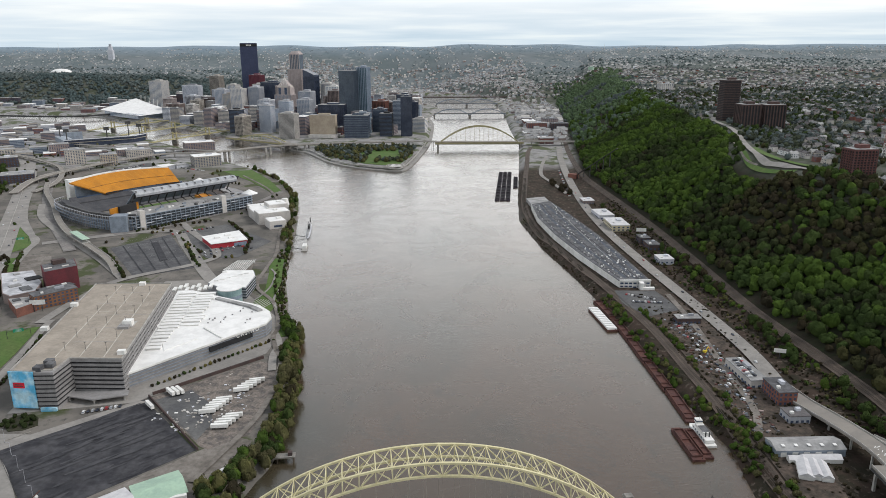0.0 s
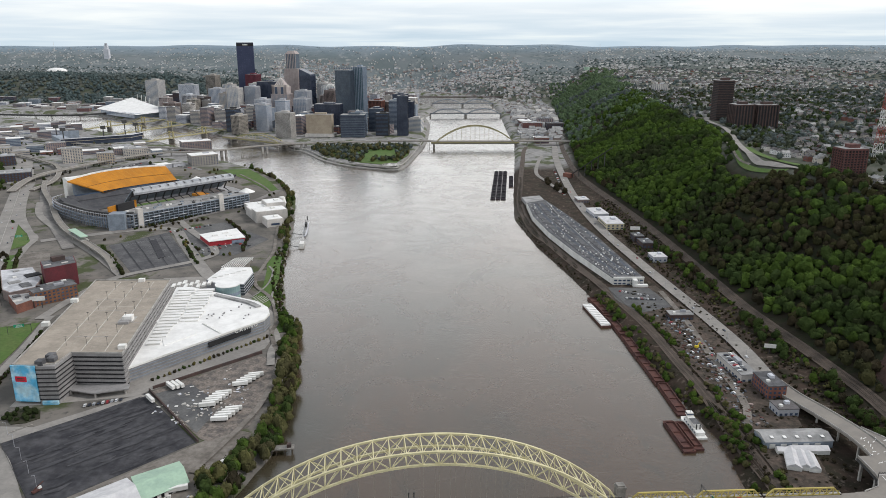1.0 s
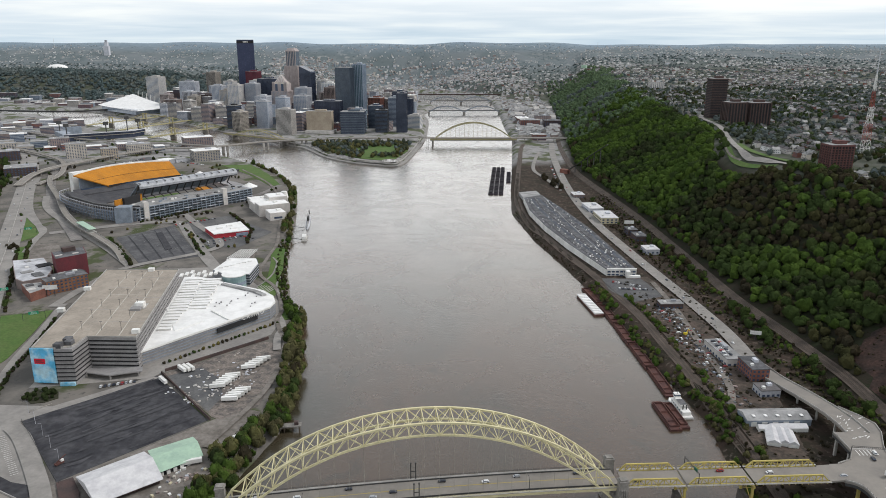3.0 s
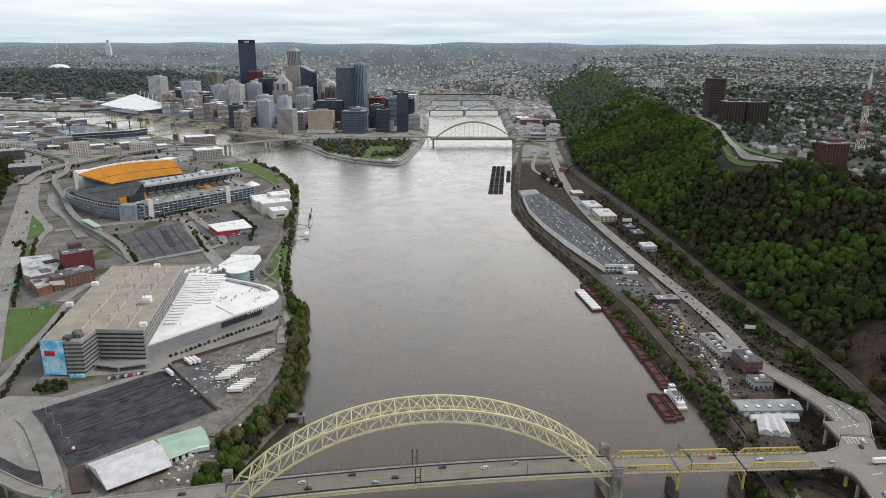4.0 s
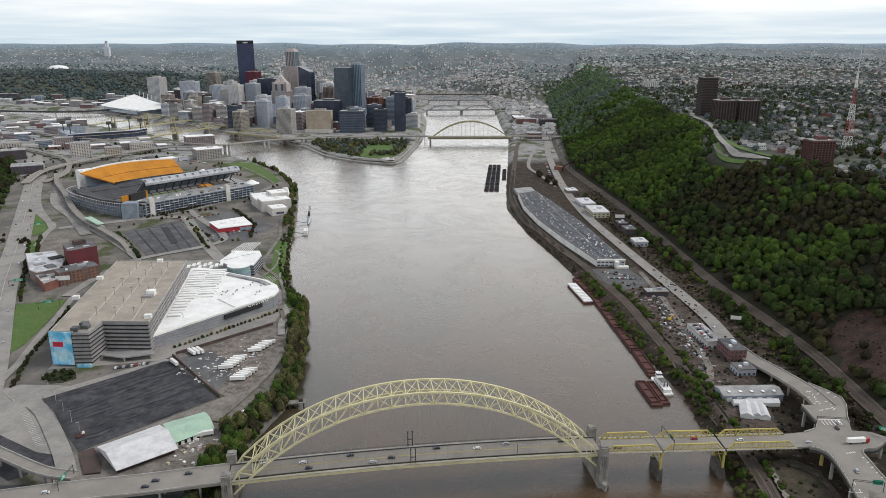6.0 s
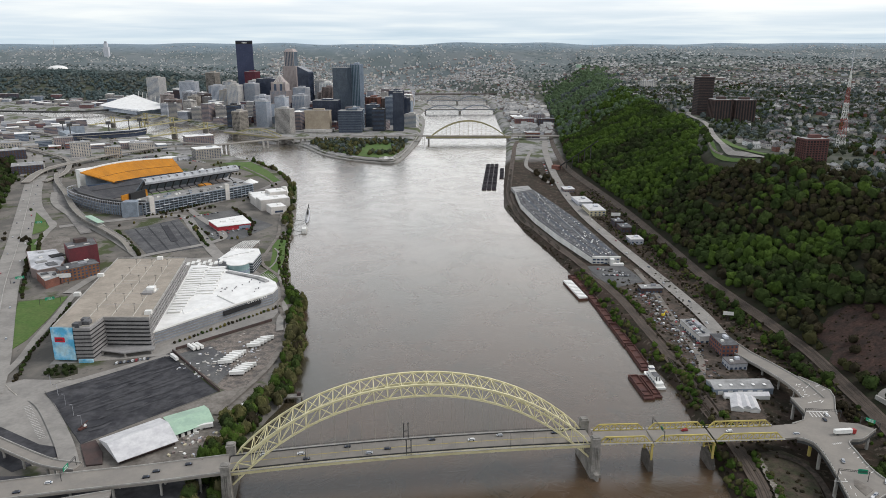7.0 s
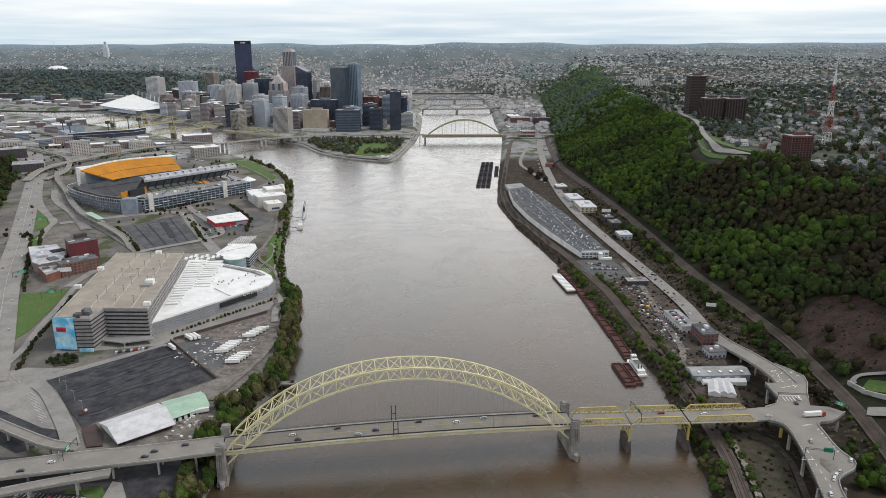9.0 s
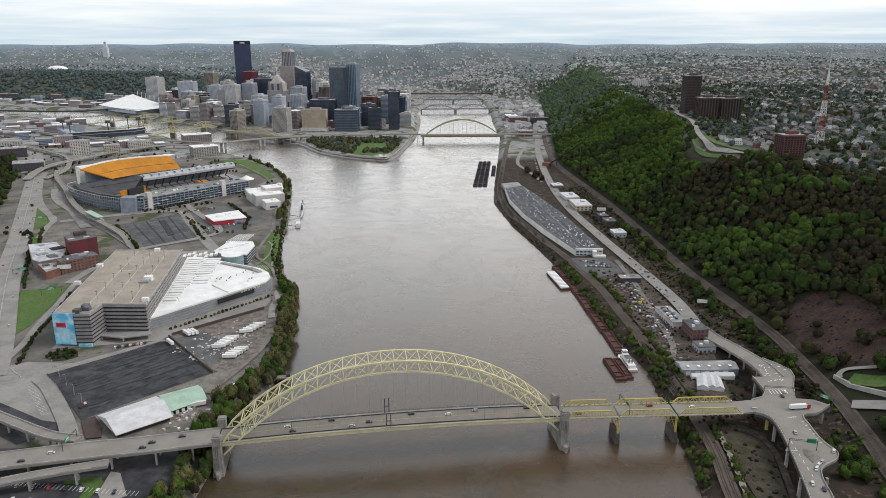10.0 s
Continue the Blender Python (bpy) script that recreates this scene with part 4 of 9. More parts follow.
for k in range(46):
    f0, g0 = rr_.uniform(0.03, 0.97), rr_.uniform(0.0, 0.8)
    g1 = min(0.985, g0 + rr_.uniform(0.10, 0.42))
    p_, q_ = ((-298 + 65 * f0 + (72 + f0) * g, 97 - 77 * f0 + (77 + 2 * f0) * g) for g in (max(g0, 0.015), g1))
    j_ = rr_.uniform(-1.2, 1.2)
    part("patch_strip", G().ribbon([(*p_, 8.40 + k * 0.003), ((p_[0] + q_[0]) / 2 + j_, (p_[1] + q_[1]) / 2 - j_, 8.40 + k * 0.003), (*q_, 8.40 + k * 0.003)], [rr_.uniform(0.6, 1.4), rr_.uniform(1.4, 5.0), rr_.uniform(0.4, 1.2)], 0), M[rr_.choice(("strip", "strip", "lot_dark"))], lot_marks)
field("yard", "truck yard of broken asphalt beside the casino", [(-222, 176), (-151, 246), (-134, 236), (-124, 190), (-128, 120), (-152, 100), (-159, 104)], "yard_mix", "yard", 0.1)
# darker asphalt polygon laid over the yard surface
field("yard", "patch of dark asphalt in the truck yard", [(-218, 172), (-194, 190), (-170, 166), (-160, 136), (-164, 112)], "asphalt", "yard", 0.14)
field("yard", "pale gravel yard along the river trees", [(-158, 98), (-140, 118), (-124, 112), (-122, 60), (-126, -24), (-160, -30), (-215, -24), (-240, 14), (-232, 18)], "gravel", "yard", 0.05)
field("car_park", "grey asphalt car park beneath the approach viaduct", [(-320, -20), (-222, -18), (-130, -22), (-134, -130), (-260, -180), (-330, -120)], "lot", "car park", 0.08)
field("car_park", "fenced dark asphalt lot beside the curling ramp", [(-322, 78), (-300, 86), (-238, 8), (-262, -14), (-300, 10)], "lot", "car park", 0.12)
field("car_park", "grey asphalt stadium car park with faint bay lines", [(-452, 616), (-395, 690), (-304, 524), (-365, 486)], "lot_grey", "car park", 0.12)
field("car_park", "small asphalt car park round the red exhibition hall", [(-398, 700), (-330, 752), (-236, 650), (-262, 570), (-302, 566)], "asphalt", "car park", 0.1)
field("lawn", "mown green lawn beside the highway", [(-437, 309), (-393, 327), (-380, 262), (-372, 206), (-374, 179), (-379, 173)], "grass", "lawn", 0.35)
field("pavement", "pale concrete street corner with worn crossings", [(-345, 112), (-329, 122), (-287, 120), (-230, 172), (-222, 170), (-299, 97), (-238, 14), (-262, 20), (-330, 60)], "road", "pavement", 0.10)
field("planting_bed", "dark oval planting bed before the casino", [(-319, 137), (-314, 147), (-304, 149), (-295, 145), (-289, 133), (-296, 126), (-306, 124)], "weeds_dark", "planting bed", 0.4)
field("lawn", "mown green lawn inside the highway loop", [(-680, 802), (-640, 752), (-588, 668), (-569, 627), (-579, 590), (-630, 690)], "grass", "lawn", 0.3)
field("lawn", "small mown lawn beside the highway", [(-566, 563), (-552, 574), (-521, 513), (-538, 502)], "grass", "lawn", 0.3)
field("car_park", "brown gravel lot behind the brick mills", [(-556, 576), (-520, 589), (-482, 519), (-518, 506)], "gravel", "car park", 0.2)
road("broad pale street between the stadium and the car park", [(-560, 640), (-500, 676), (-440, 706), (-392, 704), (-350, 628), (-286, 508), (-262, 468)], 16, "road", 0.3)
road("pale street along the stadium front", [(-480, 690), (-420, 740), (-360, 830), (-318, 930), (-300, 1010)], 12, "street", 0.3)
field("lawn", "riverside lawn below the stadium", [(-482, 1240), (-420, 1252), (-352, 1130), (-300, 1010), (-318, 1000), (-390, 1120)], "grass", "lawn", 0.2)
field("lawn", "green riverbank slope below the casino", [(-197, 398), (-184, 366), (-172, 366), (-168, 392), (-178, 420), (-182, 470), (-192, 522), (-198, 560), (-217, 566), (-211, 530), (-204, 500), (-194, 440)], "grass", "lawn", 0.25)
field("lawn", "green riverbank slope by the casino walk", [(-153, 346), (-143, 330), (-136, 308), (-146, 300), (-156, 325)], "grass", "lawn", 0.25)
terrace = thing("terrace_steps", "curved pale stone garden terraces in the river bank", "terrace", kind="structure")
for k in range(8):
    arc = [(-199 + (3 + 3.0 * k) * math.cos(radians(a)) * 1.0, 408 + (6 + 4.6 * k) * math.sin(radians(a)), 8.75) for a in range(-80, -4, 6)]
    part("terrace_kerb", G().ribbon(arc, 0.9, 0, 0.5), M["concrete"], terrace)
road("curved pale garden path in the river bank", [(-205, 517), (-195, 494), (-190, 451), (-193, 418), (-198, 400)], 2.2, "road", 0.7, "pavement")
road("curved pale garden path in the river bank", [(-201, 509), (-186, 479), (-178, 438), (-177, 412), (-171, 388), (-166, 376)], 2.2, "road", 0.7, "pavement")
road("broad pale walk round the casino drum", [(-206, 405), (-186, 366), (-166, 331), (-153, 309), (-143, 282), (-142, 255), (-136, 225)], 7, "road", 0.6, "pavement")
field("pavement", "pale concrete forecourt round the casino", [(-322, 150), (-232, 168), (-150, 262), (-146, 330), (-186, 390), (-250, 480), (-320, 470), (-336, 300)], "road", "pavement", 0.06)
field("lawn", "green meadow of the river-point park", [(-300, 1560), (-200, 1600), (-80, 1590), (-72, 1470), (-96, 1330), (-112, 1306), (-180, 1340), (-255, 1430)], "grass", "lawn", 0.7)
field("pavement", "pale stone promenade at the river point", [(-190, 1322), (-108, 1281), (-84, 1306), (-64, 1495), (-68, 1495), (-89, 1318), (-110, 1292), (-187, 1328)], "stone", "pavement", 0.35, 7.6)

field("lawn", "curved grass island in the car park beneath the viaduct", [(-206, -58), (-195, -55), (-184, -55), (-180, -62), (-182, -78), (-188, -78), (-189, -66), (-195, -61), (-206, -61)], "grass", "lawn", 0.3)
field("pavement", "pale gravel path between the parking bays beneath the viaduct", [(-181, -48), (-174, -50), (-160, -74), (-170, -84), (-179, -72)], "road", "pavement", 0.2)

# north-bank highway, its ramps and streets
road("broad pale concrete highway", [(-345, 90), (-378, 160), (-478, 352), (-562, 530), (-655, 720), (-775, 964), (-908, 1230), (-1066, 1478), (-1330, 1800)], 30)
road("pale concrete slip road", [(-348, 105), (-353, 158), (-365, 211), (-376, 273), (-387, 324), (-390, 345)], 7)
road("pale concrete slip road", [(-690, 800), (-612, 700), (-576, 655), (-560, 600), (-540, 540)], 9)
road("worn concrete street past the casino", [(-398, 336), (-396, 380), (-392, 420), (-374, 478), (-300, 548), (-300, 600), (-372, 710), (-420, 790)], 11)
road("wide worn street round the stadium end", [(-500, 600), (-524, 637), (-586, 729), (-657, 839), (-741, 994), (-818, 1160), (-845, 1258), (-800, 1330)], 16, "street", 0.3)
road("pale concrete slip road", [(-567, 636), (-602, 689), (-675, 800), (-763, 970), (-813, 1086)], 9, "road", 0.3)
road("pale concrete highway branch", [(-1359, 1858), (-1152, 1608), (-1008, 1427), (-923, 1257), (-859, 1100)], 14, "road", 0.3)
road("pale concrete highway branch", [(-1330, 1730), (-1212, 1608), (-1088, 1482), (-997, 1367), (-926, 1223), (-853, 1072)], 12, "road", 0.3)
field("car_park", "asphalt car park behind the stadium", [(-757, 1225), (-715, 1325), (-691, 1360), (-640, 1290), (-600, 1180), (-690, 1150)], "asphalt", "car park", 0.1)
road("street of worn concrete", [(-300, 88), (-282, 70), (-246, 22), (-228, -6)], 12)
road("street of worn concrete", [(-374, 478), (-440, 560), (-520, 650), (-640, 790), (-700, 900)], 11)
road("pale gravel riverside path", [(-150, 60), (-128, 150), (-131, 236), (-143, 270), (-152, 300), (-154, 330), (-174, 395), (-206, 450), (-212, 520), (-214, 580), (-226, 650), (-246, 760), (-282, 900), (-330, 1030), (-420, 1180)], 4.5, "gravel", 0.35, "pavement")
viaduct("highway_viaduct", "long curved concrete highway viaduct", [(-800, 985, 12), (-826, 1110, 16), (-800, 1232, 17), (-749, 1362, 17.5), (-681, 1440, 18), (-594, 1452, 18), (-560, 1468, 18.2)], 15, step_=34)
viaduct("highway_viaduct", "curved concrete highway ramp", [(-770, 1000, 11), (-772, 1090, 14), (-840, 1240, 15.5), (-930, 1340, 15.5), (-1060, 1450, 15), (-1330, 1690, 14)], 10, step_=34)
viaduct("highway_viaduct", "long concrete highway viaduct over the streets", [(-560, 1476, 18.0), (-700, 1530, 17.5), (-860, 1580, 16.5), (-1040, 1660, 15.5), (-1300, 1850, 15)], 12, step_=40)
viaduct("tram_viaduct", "slim concrete tram viaduct curving past the stadium", [(-790, 1090, 13), (-740, 990, 14), (-661, 866, 15), (-598, 760, 15.5), (-540, 677, 15.5), (-478, 608, 15), (-424, 548, 13), (-392, 500, 9)], 9, step_=24)
st = thing("tram_station", "elevated tram station with a pale green canopy", "station", x=-505, y=640, z=15.5, rz=-48)
part("platform", G().box(0, 0, -0.4, 62, 11, 0.6), M["concrete"], st)
part("canopy", G().prism([(-30, -5), (30, -5), (30, 5), (-30, 5)], 4.6, 5.2), M["green_roof"], st)
for k in np.arange(-26, 27, 8.0):
    for s in (-4, 4):
        part("post", G().box(k, s, 0, 0.4, 0.4, 4.7), M["steel_blue"], st)


# ---- the casino and its garage ----
def casino():
    c = thing("casino", "low white-roofed casino with silver banded curved facade", "casino")
    base = [(-246, 192), (-204, 244), (-159, 300), (-157, 316), (-163, 334), (-178, 352), (-200, 364), (-226, 378), (-262, 398), (-278, 397), (-262, 300)]
    wall = part("wall", G().prism(base, 7.5, 21.0), M["louvre"], c)
    for z in (10.2, 13.0, 15.8, 18.6):
        grow = [(x + (2.5 if y < 300 else 2) * 0.12 * (1 if x > -200 else 1), y - 0.25) for x, y in base]
        part("facade_band", G().prism(grow, z, z + 0.7), M["steel_blue"], wall)
    part("parapet", G().prism([(x * 1.0 + 0.3, y - 0.4) for x, y in base], 20.6, 22.2), M["white_paint"], wall)
    roof = part("roof", G().prism([(x + (-0.9 if x > -200 else 0.6), y + (0.9 if y < 330 else -0.9)) for x, y in base], 22.2, 22.35), M["white_roof"], c)
    # long dark lounge window towards the river
    dx, dy = 45, 56
    k = math.hypot(dx, dy)
    ang = math.degrees(math.atan2(dy, dx))
    part("window", G().box(-183.0, 268.6, 14.6, 46, 1.6, 4.6, ang), M["shade"], wall, "long dark strip window")
    # the word in pale letters, on the facade over the window
    f = bpy.data.curves.new("lettering", "FONT")
    f.body, f.size, f.extrude, f.space_character = "CASINO", 5.2, 0.15, 1.5
    t = new("lettering", f)
    t.matrix_basis = pose(-179.0, 272.0, 19.4, 90, 0, ang)
    dg = bpy.context.evaluated_depsgraph_get()
    me = bpy.data.meshes.new_from_object(t.evaluated_get(dg))
    bpy.data.objects.remove(t)
    ob = new("lettering", me)
    ob.matrix_basis = pose(-179.0, 271.2, 19.3, 90, 0, ang)
    ob.data.materials.append(M["white_paint"])
    ob.parent = wall
    tagged(ob, "pale raised letters of the casino sign")
    # raised roof decks, ridges and plant rows
    part("roof_deck", G().prism([(-232, 236), (-212, 262), (-246, 312), (-262, 296)], 22.3, 23.0), M["white_roof"], roof)
    part("roof_rim", G().prism([(-170, 334), (-184, 347), (-204, 358), (-226, 371), (-228, 367), (-206, 354), (-187, 343), (-174, 331)], 22.3, 24.2), M["grey_roof"], roof)
    for i in range(19):
        y = 240 + i * 8.0
        wall_x = -243 - (y - 180) * 0.155
        n = 1 if y < 292 else 2
        for j_ in range(n):
            lx = 9 + 7 * min(1.0, (y - 230) / 60) + random.uniform(-1, 2)
            x = wall_x + 4 + lx / 2 + j_ * (lx + 2.5)
            h = 1.0 + 0.8 * random.random()
            u = part("plant_unit", G().box(x, y, 22.3, lx, 3.8 + 1.6 * random.random(), h, 8), M["white_paint"], roof)
            part("plant_lid", G().box(x, y, 22.3 + h, lx + 0.6, 5.4, 0.3, 8), M["white_roof"], u)
    for i in range(26):
        x, y = random.uniform(-216, -176), random.uniform(300, 356)
        if x > -232 + (y - 290) * 0.9 - 6:
            part("roof_vent", G().box(x, y, 22.3, 0.8 + random.random(), 0.8 + random.random(), 0.6 + random.random()), M["grey_roof"], roof)
    part("roof_beam", G().beam((-214, 288, 22.9), (-190, 264, 22.9), 1.3, 1.0), M["white_paint"], roof)
    # rounded teal lobby and the restaurant wing behind it
    d = part("lobby", G().cyl((-221, 395, 7.5), (-221, 395, 26.0), 13, 32), M["teal_wall"], c, "drum-shaped teal glazed lobby")
    part("glass_band", G().cyl((-221, 395, 15.5), (-221, 395, 19), 13.25, 32), M["glass"], d)
    part("roof", G().cyl((-221, 395, 26.0), (-221, 395, 26.8), 13.5, 32), M["white_roof"], d)
    wing = [(-254, 424), (-236, 408), (-207, 408), (-207, 450), (-214, 470), (-248, 470)]
    w = part("restaurant_wing", G().prism(wing, 7.5, 21.5), M["grey_wall"], c, "white-roofed restaurant wing with dark window bands")
    part("roof", G().prism([(x + (0.7 if x < -225 else -0.7), y) for x, y in wing], 21.5, 22.1), M["white_roof"], w)
    for k in range(4):
        part("window_band", G().prism([(-236, 407.6), (-206.5, 407.6), (-206.5, 450), (-213.6, 470.6), (-226, 470.6)], 9.4 + k * 3.2, 10.9 + k * 3.2), M["mirror_dark"], w)
    for i in range(7):
        part("plant_unit", G().box(-246 + 5.4 * (i % 6), 430 + i * 5.4, 22.1, 5, 3.0, 1.3, 10), M["white_roof"], w)
    for i in range(9):
        part("terrace_bay", G().box(-284 + i * 4.6, 404 + (i % 3) * 5, 20.5, 3.6, 12, 1.5 + 0.3 * (i % 3), 8), M["white_paint"], c)
    tp = part("terrace", G().prism([(-262, 474), (-232, 474), (-226, 500), (-234, 542), (-252, 534)], 7.5, 10), M["gravel"], c, "pale terrace under a white lattice")
    for i in range(11):
        part("pergola_bar", G().beam((-259 + i * 2.7, 497, 14), (-252 + i * 2.2, 536, 14), 0.45), M["white_paint"], tp)
        part("pergola_bar", G().beam((-259 + i * 0.8, 497 + i * 3.8, 14.3), (-231 + i * 0.2, 496 + i * 4.2, 14.3), 0.4), M["white_paint"], tp)
    for x, y in ((-258, 498), (-233, 496), (-251, 533), (-231, 538)):
        part("pergola_post", G().box(x, y, 9.8, 0.6, 0.6, 4.4), M["white_paint"], tp)
    return c


casino()


def casino_garage():
    gname = "parking_garage"
    g_ = thing(gname, "tall grey louvred parking garage with tan roof deck", "garage")
    out_ = [(-319, 158), (-300, 157), (-287, 160), (-285, 181), (-243, 180), (-272, 367), (-350, 366)]
    # solid near-black core: the shade of open levels is put into its colour
    core = part("core", G().prism([(x + (1.2 if x < -290 else -1.2), y + (1.2 if y < 300 else -1.2)) for x, y in out_], 7.5, 39.2), M["shade"], g_, "solid dark core painted for the shade of open parking levels")
    for k in range(8):
        z = 11.2 + k * 3.75
        part("level", G().prism(out_, z, z + (2.0 if k < 7 else 2.6)), M["louvre"], g_, "grey banded level front" if k == 0 else "")
    deck = part("roof_deck", G().prism([(x + (0.7 if x < -290 else -0.7), y + (0.7 if y < 300 else -0.7)) for x, y in out_], 39.4, 40.2), M["tan_deck"], g_, "tan concrete roof parking deck")
    # corner stair block and sign wall
    blk = part("stair_block", G().prism([(-300, 156), (-285.5, 156.5), (-284, 182), (-299, 181)], 7.5, 40.0), M["louvre"], g_)
    for k in range(8):
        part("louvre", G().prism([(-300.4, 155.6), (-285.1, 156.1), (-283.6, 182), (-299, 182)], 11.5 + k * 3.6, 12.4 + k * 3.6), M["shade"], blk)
    for a in ((-298, 160), (-292, 166), (-296, 172)):
        part("rooftop_unit", G().box(a[0], a[1], 40, 6, 6, 3.2 + random.random()), M["dark_roof"], blk, "dark rooftop plant")
    sg = part("sign_wall", G().prism([(-320.5, 157), (-300.6, 155.4), (-300.6, 156.6), (-320.5, 158.2)], 10, 40.4), M["sign_blue"], g_, "tall blue and white printed sign wall")
    part("screen", G().prism([(-317.5, 156.3), (-308.5, 155.6), (-308.5, 156.0), (-317.5, 156.6)], 27, 31.5), M["sign_red"], sg, "red display panel")
    part("lettering_bar", G().prism([(-316.5, 156.0), (-309.5, 155.4), (-309.5, 155.7), (-316.5, 156.3)], 28.4, 28.9), M["dark_steel"], sg)
    part("lettering_bar", G().prism([(-316.0, 156.0), (-310.5, 155.4), (-310.5, 155.7), (-316.0, 156.3)], 29.6, 30.2), M["dark_steel"], sg)
    part("entrance_canopy", G().prism([(-284, 178), (-240, 180), (-238, 172), (-262, 164), (-286, 170)], 12.2, 13.2), M["louvre"], g_)
    for x, y in ((-284, 171), (-262, 166), (-241, 173)):
        part("canopy_column", G().box(x, y, 7.5, 1.2, 1.2, 4.8), M["concrete"], g_)
    part("blue_entrance", G().prism([(-298, 154), (-286, 154.6), (-286, 156.4), (-298, 155.9)], 8, 11), M["sign_blue"], g_, "blue entrance hoarding")
    for k in range(3):
        x0 = -298 + k * 19.5
        part("drive_line", G().ribbon([(x0, 184), (x0 - 24 - k * 2.2, 362)], 0.9, 40.26), M["pale_line"], deck)
    for k in range(5):
        x0, y0 = -306 - k * 5.2, 214 + k * 31
        part("deck_joint", G().ribbon([(x0, y0), (x0 + 62 - k * 1.2, y0 + 2.5)], 0.5, 40.25), M["louvre"], deck)
    part("drive_line", G().ribbon([(-310, 286), (-279, 288)], 0.9, 40.27), M["pale_line"], deck)
    part("deck_patch", G().prism([(-276, 246), (-262, 247), (-264, 262), (-278, 261)], 40.2, 40.28), M["concrete"], deck)
    bays = G()
    for k in range(3):
        for i in range(58):
            t_ = i / 57
            bays.box(-291 + k * 19.5 - (22 + k * 2.2) * t_, 188 + 170 * t_, 40.25, 4.6, 0.14, 0.02, 4)
    tagged(part("bay_line", bays, M["pale_line"], deck, "worn bay lines"), kind="stuff")
    part("stair_house", G().box(-268, 252, 40.2, 8, 7, 5.0, 5), M["white_paint"], deck, "pale stair house on the roof")
    part("stair_landing", G().box(-269, 245, 40.2, 9, 6, 2.2, 5), M["louvre"], deck)
    for x, y in ((-247, 190), (-340, 300), (-336, 240), (-300, 362)):
        part("stair_house", G().box(x, y, 40.2, 6, 4.5, 3.4, 5), M["white_paint"], deck)
    for i in range(3):
        for j_ in range(6):
            x, y = -296 + i * 17 - j_ * 4, 196 + j_ * 28
            lp = G().cyl((x, y, 40.2), (x, y, 48), 0.14, 5)
            lp.beam((x - 1.2, y, 48), (x + 1.2, y, 48), 0.25)
            part("lamp_post", lp, M["dark_steel"], deck)
    par = G()
    for a, b_ in zip(out_, out_[1:] + out_[:1]):
        par.beam((a[0], a[1], 40.6), (b_[0], b_[1], 40.6), 0.5, 1.2)
    part("parapet", par, M["concrete"], g_)
    for i, y in enumerate(np.arange(200, 366, 13.0)):
        part("louvre_post", G().box(-243.4 - (y - 180) * 0.155, y, 8, 0.7, 0.7, 32), M["louvre"], g_)


casino_garage()


def shed():
    s = thing("warehouse_shed", "open-sided warehouse with a broad white metal roof", "shed")
    a, b_, c, d_ = (-220, 20), (-194, -9), (-163, 18), (-188, 50)
    # dark brick colour stands for the shade under the shed's wide roof
    part("wall", G().prism([(-217, 20), (-195, -5), (-166, 19), (-188, 46)], 7.6, 12.2), M["dark_brick"], s, "walls coloured dark for the shade under the roof")
    ridge0, ridge1 = (-207, 5.5), (-175.5, 34)
    part("roof", G().add([(*a, 12), (*b_, 12), (*c, 12), (*d_, 12), (*ridge0, 17.5), (*ridge1, 17.5), (*a, 11.6), (*b_, 11.6), (*c, 11.6), (*d_, 11.6)],
                         [(1, 2, 5, 4), (3, 0, 4, 5), (0, 1, 4), (2, 3, 5), (6, 9, 8, 7), (0, 6, 7, 1), (1, 7, 8, 2), (2, 8, 9, 3), (3, 9, 6, 0)]), M["shed_roof"], s)
    n = thing("market_shed", "pale green metal roofed shed with loading bays", "shed")
    part("wall", G().prism([(-184, 47), (-169, 26), (-149, 45), (-162, 66)], 7.6, 11.6), M["shade"], n)
    part("roof", G().add([(-186, 51, 12), (-169, 23.5, 12), (-146, 45, 12), (-161, 69, 12), (-177.5, 37, 15.5), (-153.5, 57, 15.5)],
                         [(1, 2, 5, 4), (3, 0, 4, 5), (0, 1, 4), (2, 3, 5), (0, 3, 2, 1)]), M["green_roof"], n)
    for k in range(6):
        part("bay_door", G().box(-167.5 + k * 3.3, 26.5 + k * 3.1, 7.8, 2.4, 0.6, 3.0, 43), M["white_paint"], n)
    lean = thing("brick_yard_wall", "low ruined red brick yard walls", "wall")
    part("wall", G().prism([(-232, 18), (-224, 24), (-212, 8), (-206, -6), (-216, -8)], 7.6, 9.2), M["dark_brick"], lean)


shed()


# ---- the football stadium ----
def tuck(pts):
    """Draws the curved ends of the stadium in towards its stands."""
    return [(-92 + (x + 92) * 0.66, *r) for x, *r in pts]


